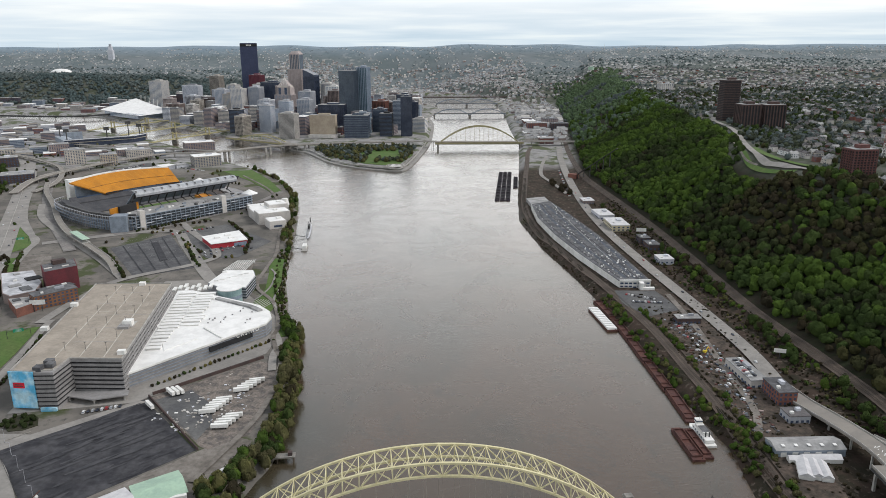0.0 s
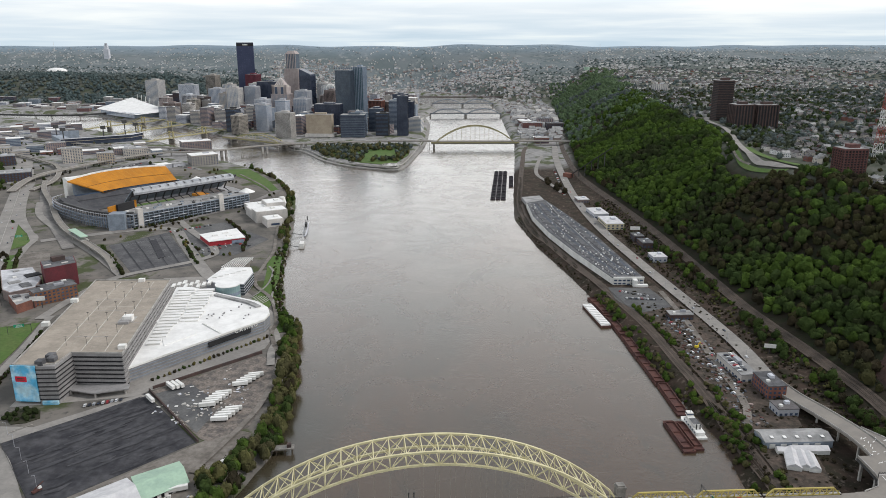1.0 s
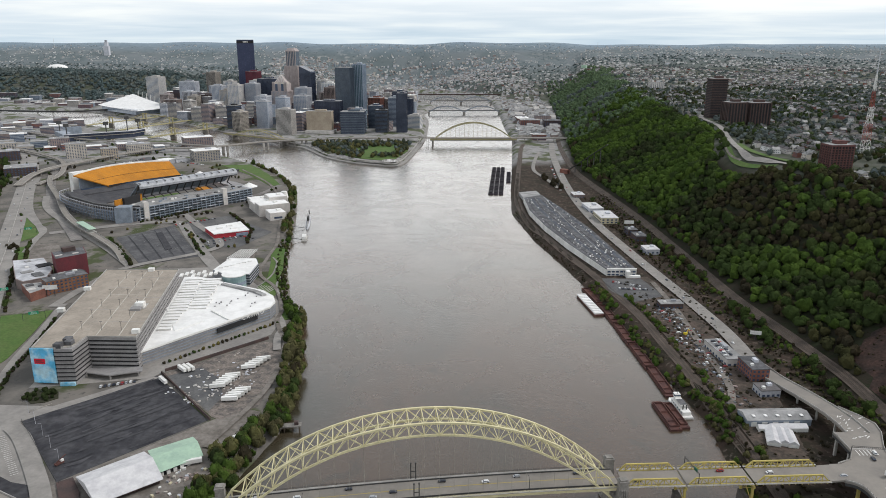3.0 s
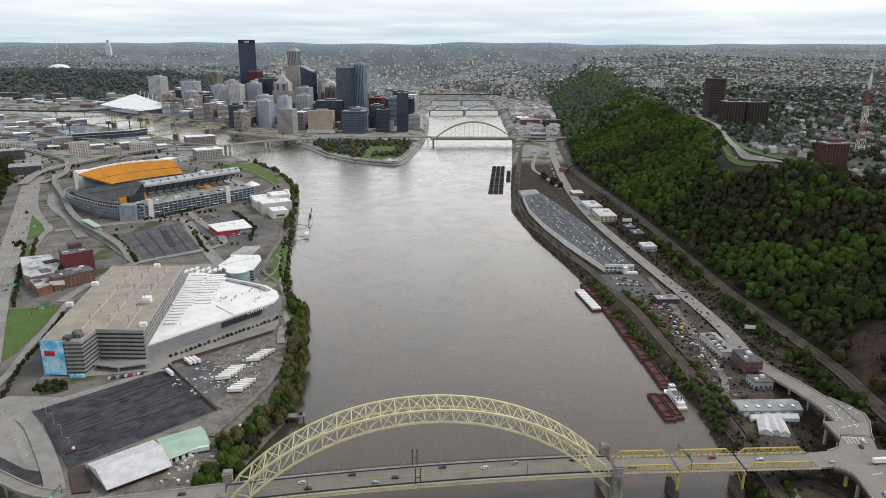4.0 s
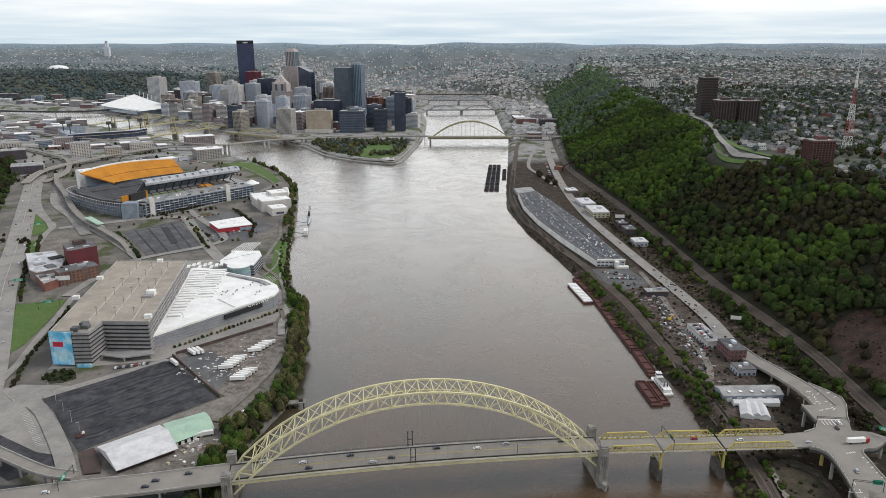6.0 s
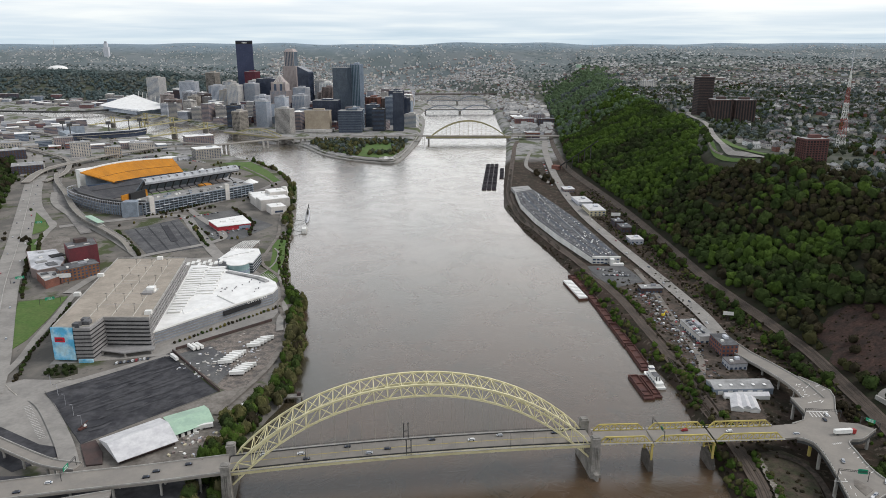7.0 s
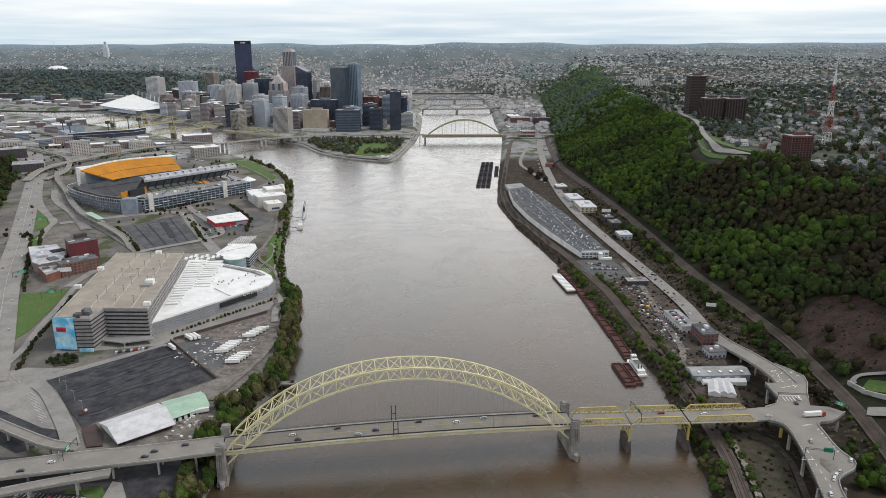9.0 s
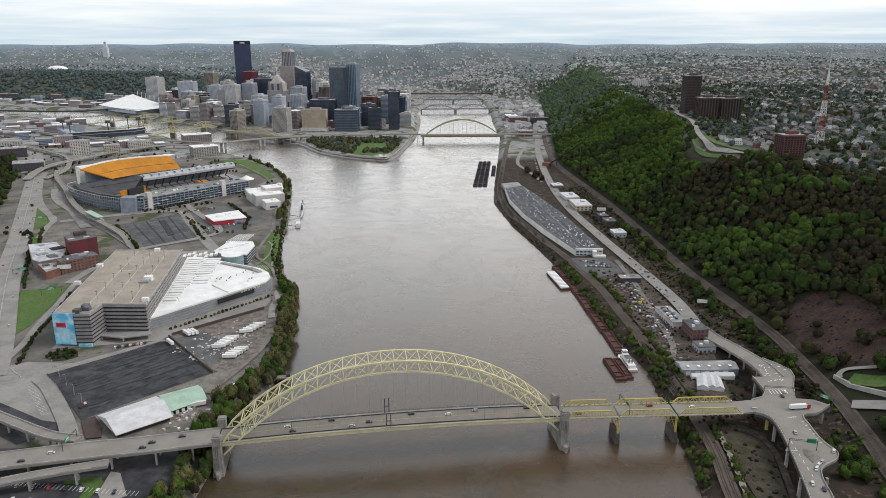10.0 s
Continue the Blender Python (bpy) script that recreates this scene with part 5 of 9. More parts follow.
def stadium():
    s = thing("stadium", "open football stadium of grey-blue steel with gold seats", "stadium", x=-492, y=868, z=8, rz=49.5)
    # local x runs along the near and far stands, y away from the viewer
    def stand(name, y0, y1, z0, z1, x0, x1, material, parent, thick=2.0):
        g = G().add([(x0, y0, z0), (x1, y0, z0), (x1, y1, z1), (x0, y1, z1), (x0, y0, z0 - thick), (x1, y0, z0 - thick), (x1, y1, z1 - thick), (x0, y1, z1 - thick)],
                    [(0, 1, 2, 3), (7, 6, 5, 4), (0, 4, 5, 1), (1, 5, 6, 2), (2, 6, 7, 3), (3, 7, 4, 0)])
        return part(name, g, material, parent)
    part("pitch", G().box(0, 0, 0.0, 118, 62, 0.3), M["grass"], s, "striped green pitch")
    # the upper stand bends round the pitch and dips towards its ends
    secs = []
    for i in range(15):
        q = i / 14
        c = (2 * q - 1) ** 2
        x = -80 + 186 * q
        secs.append((-36 + 142 * q, 99 - 7 * c, 20.0, x, 142 - 12 * c, 46.5 - (6.5 if q < 0.5 else 3.0) * c))
    g, rim, back = G(), G(), G()
    ring = [v for p in secs for v in (p[:3], p[3:], (p[0], p[1], 18), (p[3], p[4], p[5] - 2))]
    quads = [(0, 2, 3, 1), (56, 57, 59, 58)]
    for i in range(0, 56, 4):
        quads += [(i, i + 4, i + 5, i + 1), (i + 2, i + 3, i + 7, i + 6), (i, i + 2, i + 6, i + 4), (i + 1, i + 5, i + 7, i + 3)]
    g.add(ring, quads)
    up = part("upper_stand", g, M["seat"], s, "steep upper stand of gold seats")
    rim.ribbon([(p[3], p[4] + 2.5, p[5] + 1.6) for p in secs], 6.0, 0, 2.0)
    part("rim", rim, M["white_paint"], up, "white rim along the top of the stand")
    part("front_rail", G().ribbon([(p[0], p[1] - 0.6, p[2] + 0.8) for p in secs], 0.8, 0, 2.2), M["shade"], up)
    part("walkway", G().ribbon([(p[0] * 0.55 + p[3] * 0.45, p[1] * 0.55 + p[4] * 0.45, p[2] * 0.55 + p[5] * 0.45 + 0.25) for p in secs], 1.0, 0, 0.3), M["shade"], up)
    for p in secs[1:-1]:
        part("aisle", G().add([(p[0] - 0.35, p[1], p[2] + 0.2), (p[0] + 0.35, p[1], p[2] + 0.2), (p[3] + 0.35, p[4], p[5] + 0.2), (p[3] - 0.35, p[4], p[5] + 0.2)], [(0, 1, 2, 3)]), M["seat_pale"], up)
    part("back_wall", G().box(14, 131, 0, 170, 3, 34), M["steel_blue"], s)
    part("stair_tower", G().box(-56, 158, 0, 34, 14, 41), M["white_paint"], s, "white ramp tower behind the gold stand")
    stand("lower_stand", 40, 96, 1.5, 13, -88, 110, M["dark_seat"], s)
    stand("middle_stand", 84, 100, 12, 20, -96, 108, M["dark_seat"], s)
    part("club_level", G().box(15, 98, 12, 196, 4, 8), M["dark_glass"], s)
    # near stand, seen from behind
    near = stand("near_stand", -46, -76, 26, 49, -66, 114, M["steel_blue"], s)
    rim_ = G()
    prof_ = [(-66, 49.4), (-73, 50.6), (-79, 50.2), (-83.5, 48.0), (-85.5, 44.8), (-85.0, 41.6)]
    for (ya, za), (yb, zb) in zip(prof_, prof_[1:]):
        rim_.add([(-68, ya, za), (116, ya, za), (116, yb, zb), (-68, yb, zb), (-68, ya + 0.3, za - 0.7), (116, ya + 0.3, za - 0.7), (116, yb + 0.5, zb - 0.5), (-68, yb + 0.5, zb - 0.5)], [(3, 2, 1, 0), (4, 5, 6, 7), (0, 1, 5, 4), (2, 3, 7, 6), (1, 2, 6, 5), (3, 0, 4, 7)])
    part("roof_rim", rim_, M["canopy_metal"], near, "rolled pale metal canopy along the near stand")
    for k in range(13):
        x = -66 + k * 14.6
        g = G().beam((x, -80, 48.5), (x, -60, 24), 1.2, 1.8)
        g.beam((x, -60, 26), (x, -84, 18), 0.9, 1.2)
        part("raker", g, M["dark_steel"], near)
        part("light_panel", G().add([(x + 1, -82, 48.6), (x + 13.2, -82, 48.6), (x + 13.2, -72, 37), (x + 1, -72, 37), (x + 1, -81, 49.2), (x + 13.2, -81, 49.2), (x + 13.2, -71, 37.6), (x + 1, -71, 37.6)], [(0, 3, 2, 1), (4, 5, 6, 7), (0, 1, 5, 4), (2, 3, 7, 6), (1, 2, 6, 5), (3, 0, 4, 7)]), M["dark_seat"], near)
        part("canopy_seam", G().box(x, -80.5, 48.2, 0.6, 10.5, 2.6), M["louvre"], near)
    stand("lower_stand", -34, -74, 1.5, 17, -92, 104, M["dark_seat"], s)
    fac = part("facade", G().box(10, -100, 0, 210, 50, 20.5), M["mirror_dark"], s, "glazed concourse front with steel grid")
    for k in range(5):
        part("floor_band", G().box(10, -100, 3.6 + k * 4.1, 212, 52, 0.9), M["steel_blue"], fac)
    for k in range(26):
        part("mullion", G().box(-93 + k * 8.3, -126, 0, 0.9, 1.2, 20.5), M["steel_blue"], fac)
    for x in (-82, 60):
        part("tower", G().box(x, -124, 0, 8, 8, 29), M["pale_wall"], s, "pale masonry stair tower")
    # south end with scoreboard, curved ramps at the ends
    end = part("end_block", G().prism(tuck([(-92, -124.5), (-127.9, -106.7), (-150, -50.8), (-152.7, 38.1), (-136.2, 88.9), (-103, 106.7), (-94.8, 76.2), (-108.6, 25.4), (-108.6, -50.8), (-92, -88.9)]), 0, 17), M["glass"], s, "curved glazed end of the stadium")
    for k in range(4):
        part("floor_band", G().prism(tuck([(-92, -125.7), (-129.3, -108), (-135.3, -40), (-137.3, 30), (-137.5, 90.2), (-103, 108), (-94.8, 76.2), (-108.6, 25.4), (-108.6, -50.8), (-92, -88.9)]), 3.5 + k * 4.2, 4.3 + k * 4.2), M["steel_blue"], end)
    part("rim", G().prism(tuck([(-89.2, -124.5), (-126.5, -105.4), (-147.2, -50.8), (-150, 35.6), (-144.4, 35.6), (-141.7, -49.5), (-122.4, -101.6), (-89.2, -119.4)]), 17, 24), M["dark_steel"], s, "dark curved upper rim")
    steel = G()
    for x, y, a in along(tuck([(-92, -126), (-129, -108), (-152, -51), (-154.5, 38), (-137.5, 90), (-103, 108)]), 5.5):
        steel.box(x, y, 0, 1.0, 1.0, 22.5)
    tagged(part("steel_frame", steel, M["louvre"], end, "pale steel columns of the open ramps"), kind="stuff")
    for k, (zz, w_) in enumerate(((6.5, 1.6), (11.5, 1.6), (16.8, 1.4), (22.5, 0.8))):
        part("ramp_edge", G().ribbon([(x, y, zz) for x, y in smooth(tuck([(-92, -127), (-130, -109), (-153, -51), (-155.5, 38), (-138.5, 91), (-103, 109)]), 5)], w_, 0, 0.7), M["grey_wall" if k == 3 else "steel_blue"], end, "pale ramp edge")
    for k in range(5):
        part("seat_row", G().ribbon([(x, y, 18.4 + 1.1 * k) for x, y in smooth(tuck([(-94 - k * 3, -100 - k * 4), (-112 - k * 6, -52 - k * 2), (-114 - k * 6.5, 26), (-100 - k * 6, 78 + k * 3)]), 5)], 3.2, 0, 0.8), M["dark_seat"], end, "curved row of end seats")
    part("seating", G().prism(tuck([(-92, -124), (-128, -107), (-150, -51), (-153, 38), (-136, 89), (-103, 107), (-95, 76), (-109, 25), (-109, -51), (-92, -89)]), 17.0, 17.6), M["dark_seat"], s, "dark end seating")
    part("facade_roof", G().box(10, -100, 20.5, 208, 48, 0.5), M["grey_roof"], s)
    rr = random.Random(6)
    for k in range(26):
        part("roof_unit", G().box(-88 + k * 7.8, rr.uniform(-120, -92), 21.0, rr.uniform(2, 6), rr.uniform(2, 5), rr.uniform(1, 3.2)), M[rr.choice(("white_paint", "steel_blue", "dark_steel", "louvre"))], s)
    for k in range(14):
        part("balcony_slab", G().box(-86 + k * 15, -127.2, 4.0 + 4.1 * (k % 4), 13, 3.0, 0.5), M["grey_wall"], fac)
    sb = part("scoreboard", G().box(-84, -86, 20, 34, 4, 13, 20), M["shade"], s, "dark scoreboard in a gold surround")
    part("surround", G().box(-88, -84, 18, 58, 2, 14, 20), M["seat"], sb)
    part("glass_tower", G().prism([(-126, -112), (-108, -128), (-96, -114), (-110, -98)], 0, 25), M["steel_blue"], s, "pale blue corner stair tower")
    ee = part("end_block", G().prism([(112, -121.9), (140, -88.9), (150, -25.4), (146, 50.8), (126, 106.7), (108, 124.5), (106, 101.6), (124, 38.1), (124, -38.1), (106, -91.4)], 0, 15), M["louvre"], s, "curved open end of the stadium")
    for k in range(3):
        part("floor_band", G().prism([(112, -123.2), (141, -90.2), (151, -25.4), (147, 52.1), (127, 108), (108, 125.7), (106, 101.6), (124, 38.1), (124, -38.1), (106, -91.4)], 4 + k * 4.2, 4.8 + k * 4.2), M["steel_blue"], ee)
    for x, y in ((140, 80), (134, -92)):
        part("tent_roof", G().cyl((x, y, 17), (x, y, 24), 15, 10, 1), M["white_roof"], s, "white tent roof")
    part("grass_bank", G().box(108, 0, 0, 20, 60, 4), M["seat"], s)


stadium()


# ---- the exhibition halls, the submarine, the brick works ----
def red_hall():
    r = thing("exhibition_hall", "red-walled exhibition hall with a white flat roof", "hall")
    pts = [(-334, 648), (-309, 610), (-266, 634), (-292, 682)]
    part("wall", G().prism(pts, 7.8, 15.0), M["red_wall"], r)
    part("roof", G().prism([(-335, 648.5), (-309, 608.8), (-265, 633.5), (-291.5, 683.4)], 15, 16), M["white_roof"], r)
    for x, y, a in ((-290, 640, 30), (-310, 640, 30), (-300, 655, 30)):
        part("roof_plant", G().box(x, y, 16, 8, 5, 1.6, a), M["white_roof"], r)
    part("glass_front", G().prism([(-282, 624.2), (-266.6, 632.8), (-267, 633.6), (-282.4, 625)], 8, 13), M["glass"], r)
    s = thing("science_museum", "pale grey science museum in stepped concrete blocks", "museum")
    for i, (x, y, w, d_, h) in enumerate(((-280, 800, 44, 46, 14), (-262, 770, 30, 50, 18), (-300, 842, 36, 36, 10), (-268, 822, 34, 30, 20), (-250, 738, 30, 26, 12))):
        bl = part("block", G().box(x, y, 7.8, w, d_, h, -62), M["pale_wall"], s)
        part("roof", G().box(x, y, 7.8 + h, w - 2, d_ - 2, 0.5, -62), M["white_roof"], bl)
        part("plant_unit", G().box(x + 4, y + 3, 8.3 + h, 8, 6, 1.8, -62), M["white_paint"], bl)
        part("window", G().box(x, y, 10.5, w + 0.5, d_ * 0.5, 3, -62), M["dark_glass"], bl)
    part("cone", G().cyl((-262, 862, 8), (-262, 862, 26), 9, 14, 5), M["white_paint"], s, "white round tower")


red_hall()
sub = thing("museum_submarine", "dark museum submarine with a tall sail, moored", "submarine", x=-199, y=740, z=0.2, rz=97.5)
hull = G()
prof = [(-48, 0.3), (-42, 1.8), (-28, 3.0), (0, 3.4), (25, 3.0), (40, 1.7), (47, 0.4)]
for (a, ra), (b_, rb) in zip(prof, prof[1:]):
    hull.cyl((a, 0, 0.6), (b_, 0, 0.6), ra, 12, rb)
h_ = part("hull", hull, M["grey_wall"], sub, "grey steel hull")
part("deck", G().prism([(-46, -0.6), (0, -2), (44, -0.6), (44, 0.6), (0, 2), (-46, 0.6)], 3.2, 4.2), M["grey_roof"], sub)
part("sail", G().prism([(-6, -1.4), (7, -1.4), (10, 0), (7, 1.4), (-6, 1.4)], 4.2, 9.5), M["dark_steel"], sub)
part("mast", G().cyl((1, 0, 9.5), (1, 0, 15), 0.35, 6), M["dark_steel"], sub)
part("mast", G().cyl((42, 0, 3), (42, 0, 11), 0.8, 6), M["dark_steel"], sub)
ft = thing("landing_float", "white moored landing float with gangway", "pontoon", x=-187, y=640, z=0.1, rz=97)
part("pontoon", G().box(0, 0, -0.6, 30, 8, 1.6), M["concrete"], ft)
part("cabin", G().box(2, 0, 1.0, 16, 6, 4.2), M["white_paint"], ft)
part("gangway", G().beam((-8, 3, 1.6), (-10, 26, 6.5), 1.6, 0.5), M["dark_steel"], ft)
part("gangway", G().beam((60, 3, 1.6), (60, 30, 6.5), 1.6, 0.5), M["dark_steel"], ft)


def windowed(name, label, x, y, w, d_, h, rz, wall, z=8.0, bay=4.0, floor=3.6, roof="grey_roof", category="building", group="", win=None, joined=False):
    """A masonry block with window openings set into every storey of its four sides, each window a recessed pane in a frame."""
    b = thing(name, label, category, group, x, y, z, rz)
    part("wall", G().box(0, 0, -1.5, w, d_, h + 1.5), M[wall], b)
    rf = part("roof", G().box(0, 0, h, w + 0.6, d_ + 0.6, 0.7), M[roof], b)
    part("roof_plant", G().box(w * 0.15, d_ * 0.1, h + 0.7, w * 0.22, d_ * 0.22, 2.2), M["grey_wall"], b)
    part("roof_hatch", G().box(-w * 0.28, -d_ * 0.2, h + 0.7, 2.5, 2.5, 1.6), M["white_paint"], b)
    n = max(1, int(h / floor))
    if joined:
        g = G()
        for k in range(n):
            for i in range(max(1, int(w / bay))):
                t = (i + 0.5) * w / max(1, int(w / bay)) - w / 2
                g.box(t, 0, k * floor + 1.1, bay * 0.5, d_ + 0.5, floor * 0.52)
            for i in range(max(1, int(d_ / bay))):
                t = (i + 0.5) * d_ / max(1, int(d_ / bay)) - d_ / 2
                g.box(0, t, k * floor + 1.1, w + 0.5, bay * 0.5, floor * 0.52)
        tagged(part("glazing", g, M["dark_glass"], b), kind="stuff")
        return b
    pane_y = G().box(0, 0, 0, bay * 0.5, 0.5, floor * 0.52).mesh("window", win or M["dark_glass"])
    for face in range(4):
        length = w if face % 2 == 0 else d_
        off = (d_ if face % 2 == 0 else w) / 2
        m = max(1, int(length / bay))
        for i in range(m):
            for k in range(n):
                t = (i + 0.5) * length / m - length / 2
                o = new("window", pane_y)
                o.parent = b
                if face == 0:
                    o.matrix_basis = pose(t, -off, k * floor + 1.1)
                elif face == 2:
                    o.matrix_basis = pose(t, off, k * floor + 1.1)
                elif face == 1:
                    o.matrix_basis = pose(off, t, k * floor + 1.1, 0, 0, 90)
                else:
                    o.matrix_basis = pose(-off, t, k * floor + 1.1, 0, 0, 90)
    return b


windowed("brick_mill", "long orange-brown brick mill with rows of dark windows", -413, 395, 44, 17, 15, 45.3, "orange_brick", bay=4.4, roof="dark_roof")


def mill_block(label, pts, h, wall, roof, extras):
    """A mill building on a plan outline, with a coping, roof clutter and dark windows on its two near sides."""
    b = thing("mill_building", label, "building", "old mills")
    part("wall", G().prism(pts, 7.0, 8 + h), M[wall], b)
    cx, cy = sum(p[0] for p in pts) / len(pts), sum(p[1] for p in pts) / len(pts)
    inner = [(cx + (x - cx) * 0.965, cy + (y - cy) * 0.965) for x, y in pts]
    part("coping", G().prism([(cx + (x - cx) * 1.01, cy + (y - cy) * 1.01) for x, y in pts], 8 + h, 8.6 + h), M[wall], b)
    part("roof", G().prism(inner, 8.6 + h, 8.75 + h), M[roof], b)
    for ex, ey, w, d_, hh, m in extras:
        part("roof_plant", G().box(ex, ey, 8.7 + h, w, d_, hh, 45), M[m], b)
    return b


mill_block("low red brick mill wing with a patched grey roof", [(-430, 352), (-420.5, 373), (-437, 391), (-457, 384)], 9, "brick", "grey_roof", ((-436, 366, 9, 7, 0.4, "pale_wall"), (-444, 378, 7, 6, 1.4, "dark_roof"), (-430, 376, 6, 5, 1.2, "dark_roof")))
mill_block("broad mill building with a pale patched roof", [(-514, 467), (-482, 480), (-447, 434), (-438, 404), (-456, 386), (-470, 396)], 11, "brown_wall", "white_patch", ((-464, 447, 16, 13, 1.2, "shade"), (-492, 462, 6, 5, 1.0, "grey_roof"), (-470, 420, 12, 9, 1.0, "grey_roof"), (-452, 410, 10, 14, 1.6, "dark_roof"), (-480, 438, 4, 3, 1.4, "white_paint")))
mill_block("tall oxblood brick mill block with a dark roof", [(-437, 424), (-412, 449), (-430, 478), (-456, 452)], 26, "oxblood", "dark_roof", ((-438, 458, 14, 8, 5.0, "dark_brick"), (-425, 448, 7, 3, 0.8, "pale_wall"), (-440, 438, 8, 2, 0.8, "pale_wall")))
mill_block("flat dark-roofed mill link behind the orange mill", [(-437, 404), (-424, 418), (-412, 428), (-402, 422), (-424, 398)], 13, "dark_brick", "dark_roof", ((-424, 410, 8, 3, 1.2, "grey_roof"), (-414, 420, 5, 3, 1.4, "white_paint")))
bb = thing("billboard", "white roadside billboard before the brick mill", "billboard", x=-417.5, y=370, z=8, rz=12)
part("panel", G().box(0, 0, 8, 15, 0.6, 5), M["white_paint"], bb)
part("post", G().box(-4, 0.4, 0, 0.6, 0.6, 8), M["dark_steel"], bb)
part("post", G().box(4, 0.4, 0, 0.6, 0.6, 8), M["dark_steel"], bb)

# ---- the city on the point between the rivers ----
def tower(name, label, x, y, w, d_, h, wall, glass="dark_glass", rz=-14.0, z=10.0, floor=4.0, bay=5.0, style="grid", top=None, group="downtown towers", category="tower"):
    """A high-rise: a glazed core behind projecting floor bands and piers, with parapet and roof plant."""
    b = thing(name, label, category, group, x, y, z, rz)
    part("glazing", G().box(0, 0, -2, w - 1.2, d_ - 1.2, h + 1), M[glass], b)
    clad = G()
    if style in ("grid", "bands"):
        for k in range(int(h / floor)):
            clad.box(0, 0, k * floor, w, d_, floor * (0.45 if style == "bands" else 0.36))
    if style in ("grid", "piers", "ribs"):
        t = bay * (0.42 if style == "piers" else 0.24 if style == "grid" else 0.16)
        for s in (-1, 1):
            for i in range(int(w / bay) + 1):
                clad.box(-w / 2 + i * w / int(w / bay), s * (d_ / 2 + 0.1), -2, t, 1.2, h + 1)
            for i in range(int(d_ / bay) + 1):
                clad.box(s * (w / 2 + 0.1), -d_ / 2 + i * d_ / int(d_ / bay), -2, 1.2, t, h + 1)
    tagged(part("cladding", clad, M[wall], b), kind="stuff")
    part("parapet", G().box(0, 0, h - 1, w + 1.0, d_ + 1.0, 2.2), M[wall], b)
    part("roof", G().box(0, 0, h + 1.2, w - 1, d_ - 1, 0.4), M["grey_roof"], b)
    if top != "none":
        part("roof_plant", G().box(w * 0.05, 0, h + 1.6, w * 0.45, d_ * 0.45, 4.5), M[wall], b)
    return b


M["steel_tower"] = mat("weathered_dark_steel", (0.036, 0.047, 0.098), 0.40, 0.15, 6.0, (0.048, 0.060, 0.115), 30)
M["dull_gold"] = mat("dull_gold_steel", (0.36, 0.32, 0.17), 0.6, 0.12, 2.0, (0.30, 0.27, 0.15), 12)
M["rose_granite"] = mat("rose_granite", (0.40, 0.345, 0.33), 0.8, 0.12, 3.0, (0.33, 0.285, 0.275), 14)
M["navy_glass"] = mat("navy_glass", (0.032, 0.042, 0.070), 0.2, 0.25, 5.0, (0.048, 0.060, 0.092), 22, spec=0.6)
M["mirror_glass"] = mat("grey_mirror_glass", (0.075, 0.095, 0.125), 0.2, 0.25, 5.0, (0.10, 0.125, 0.155), 24, spec=0.6)
M["plum"] = mat("plum_cladding", (0.13, 0.03, 0.045), 0.6, 0.15, 4.0, (0.10, 0.028, 0.04), 20)
M["gold_stone"] = mat("tan_precast", (0.43, 0.365, 0.285), 0.8, 0.12, 3.0, (0.36, 0.30, 0.235), 14)
M["teal_glass"] = mat("teal_glass", (0.05, 0.10, 0.13), 0.25, 0.2, 5.0, (0.07, 0.13, 0.16), 22, spec=0.6)

b = tower("steel_skyscraper", "tallest dark weathered steel skyscraper with ribbed sides", -784, 2668, 64, 64, 270, "steel_tower", "steel_tower", 16, style="ribs", bay=9, floor=16, top="none")
part("crown_band", G().box(0, 0, 258, 66, 66, 10), M["shade"], b)
bars = G()
for k in range(4):
    bars.box(-7 + k * 5, -33.6, 260.5, 3.6, 0.5, 5)
part("lettering_bar", bars, M["white_paint"], b, "white sign bars")
b = tower("office_tower", "tall rose granite tower with a vaulted crown", -572, 2570, 56, 50, 172, "rose_granite", "rose_granite", -14, style="piers", bay=6, top="none")
part("upper_shaft", G().box(-2, 0, 172, 40, 36, 56), M["mirror_glass"], b, "darker glazed upper shaft")
for k in range(7):
    part("pier", G().box(-22 + k * 6.6, -18.4, 172, 2.2, 1.4, 60), M["rose_granite"], b)
part("crown", G().prism([(-23, -20), (19, -20), (19, 20), (-23, 20)], 228, 240, [(-15, -12), (11, -12), (11, 12), (-15, 12)]), M["rose_granite"], b)
b = tower("pyramid_tower", "stepped granite tower under a glazed pyramid and mast", -556, 2256, 60, 50, 96, "rose_granite", "glass", -10, style="grid", bay=5, top="none")
part("middle_block", G().box(0, 0, 96, 52, 44, 26), M["rose_granite"], b)
for s in (-1, 1):
    part("corner_turret", G().box(s * 23, -18, 96, 8, 8, 32), M["rose_granite"], b)
part("window_bay", G().box(-11, -22, 96, 9, 1.2, 25), M["dark_glass"], b)
part("window_bay", G().box(11, -22, 96, 9, 1.2, 25), M["dark_glass"], b)
part("corner_gable", G().prism([(-24, -20), (24, -20), (24, 20), (-24, 20)], 122, 128, [(-20, -16), (20, -16), (20, 16), (-20, 16)]), M["beige"], b)
part("pyramid", G().prism([(-19, -16), (19, -16), (19, 16), (-19, 16)], 128, 152, [(-2, -2), (2, -2), (2, 2), (-2, 2)]), M["rose_granite"], b, "pale glazed pyramid roof")
for k in range(-2, 3):
    part("pyramid_rib", G().beam((k * 7.6, -16.4, 128), (k * 0.8, -2.4, 152), 1.2, 1.2), M["pale_wall"], b)
part("mast", G().cyl((0, 0, 152), (0, 0, 176), 0.9, 6), M["white_paint"], b)
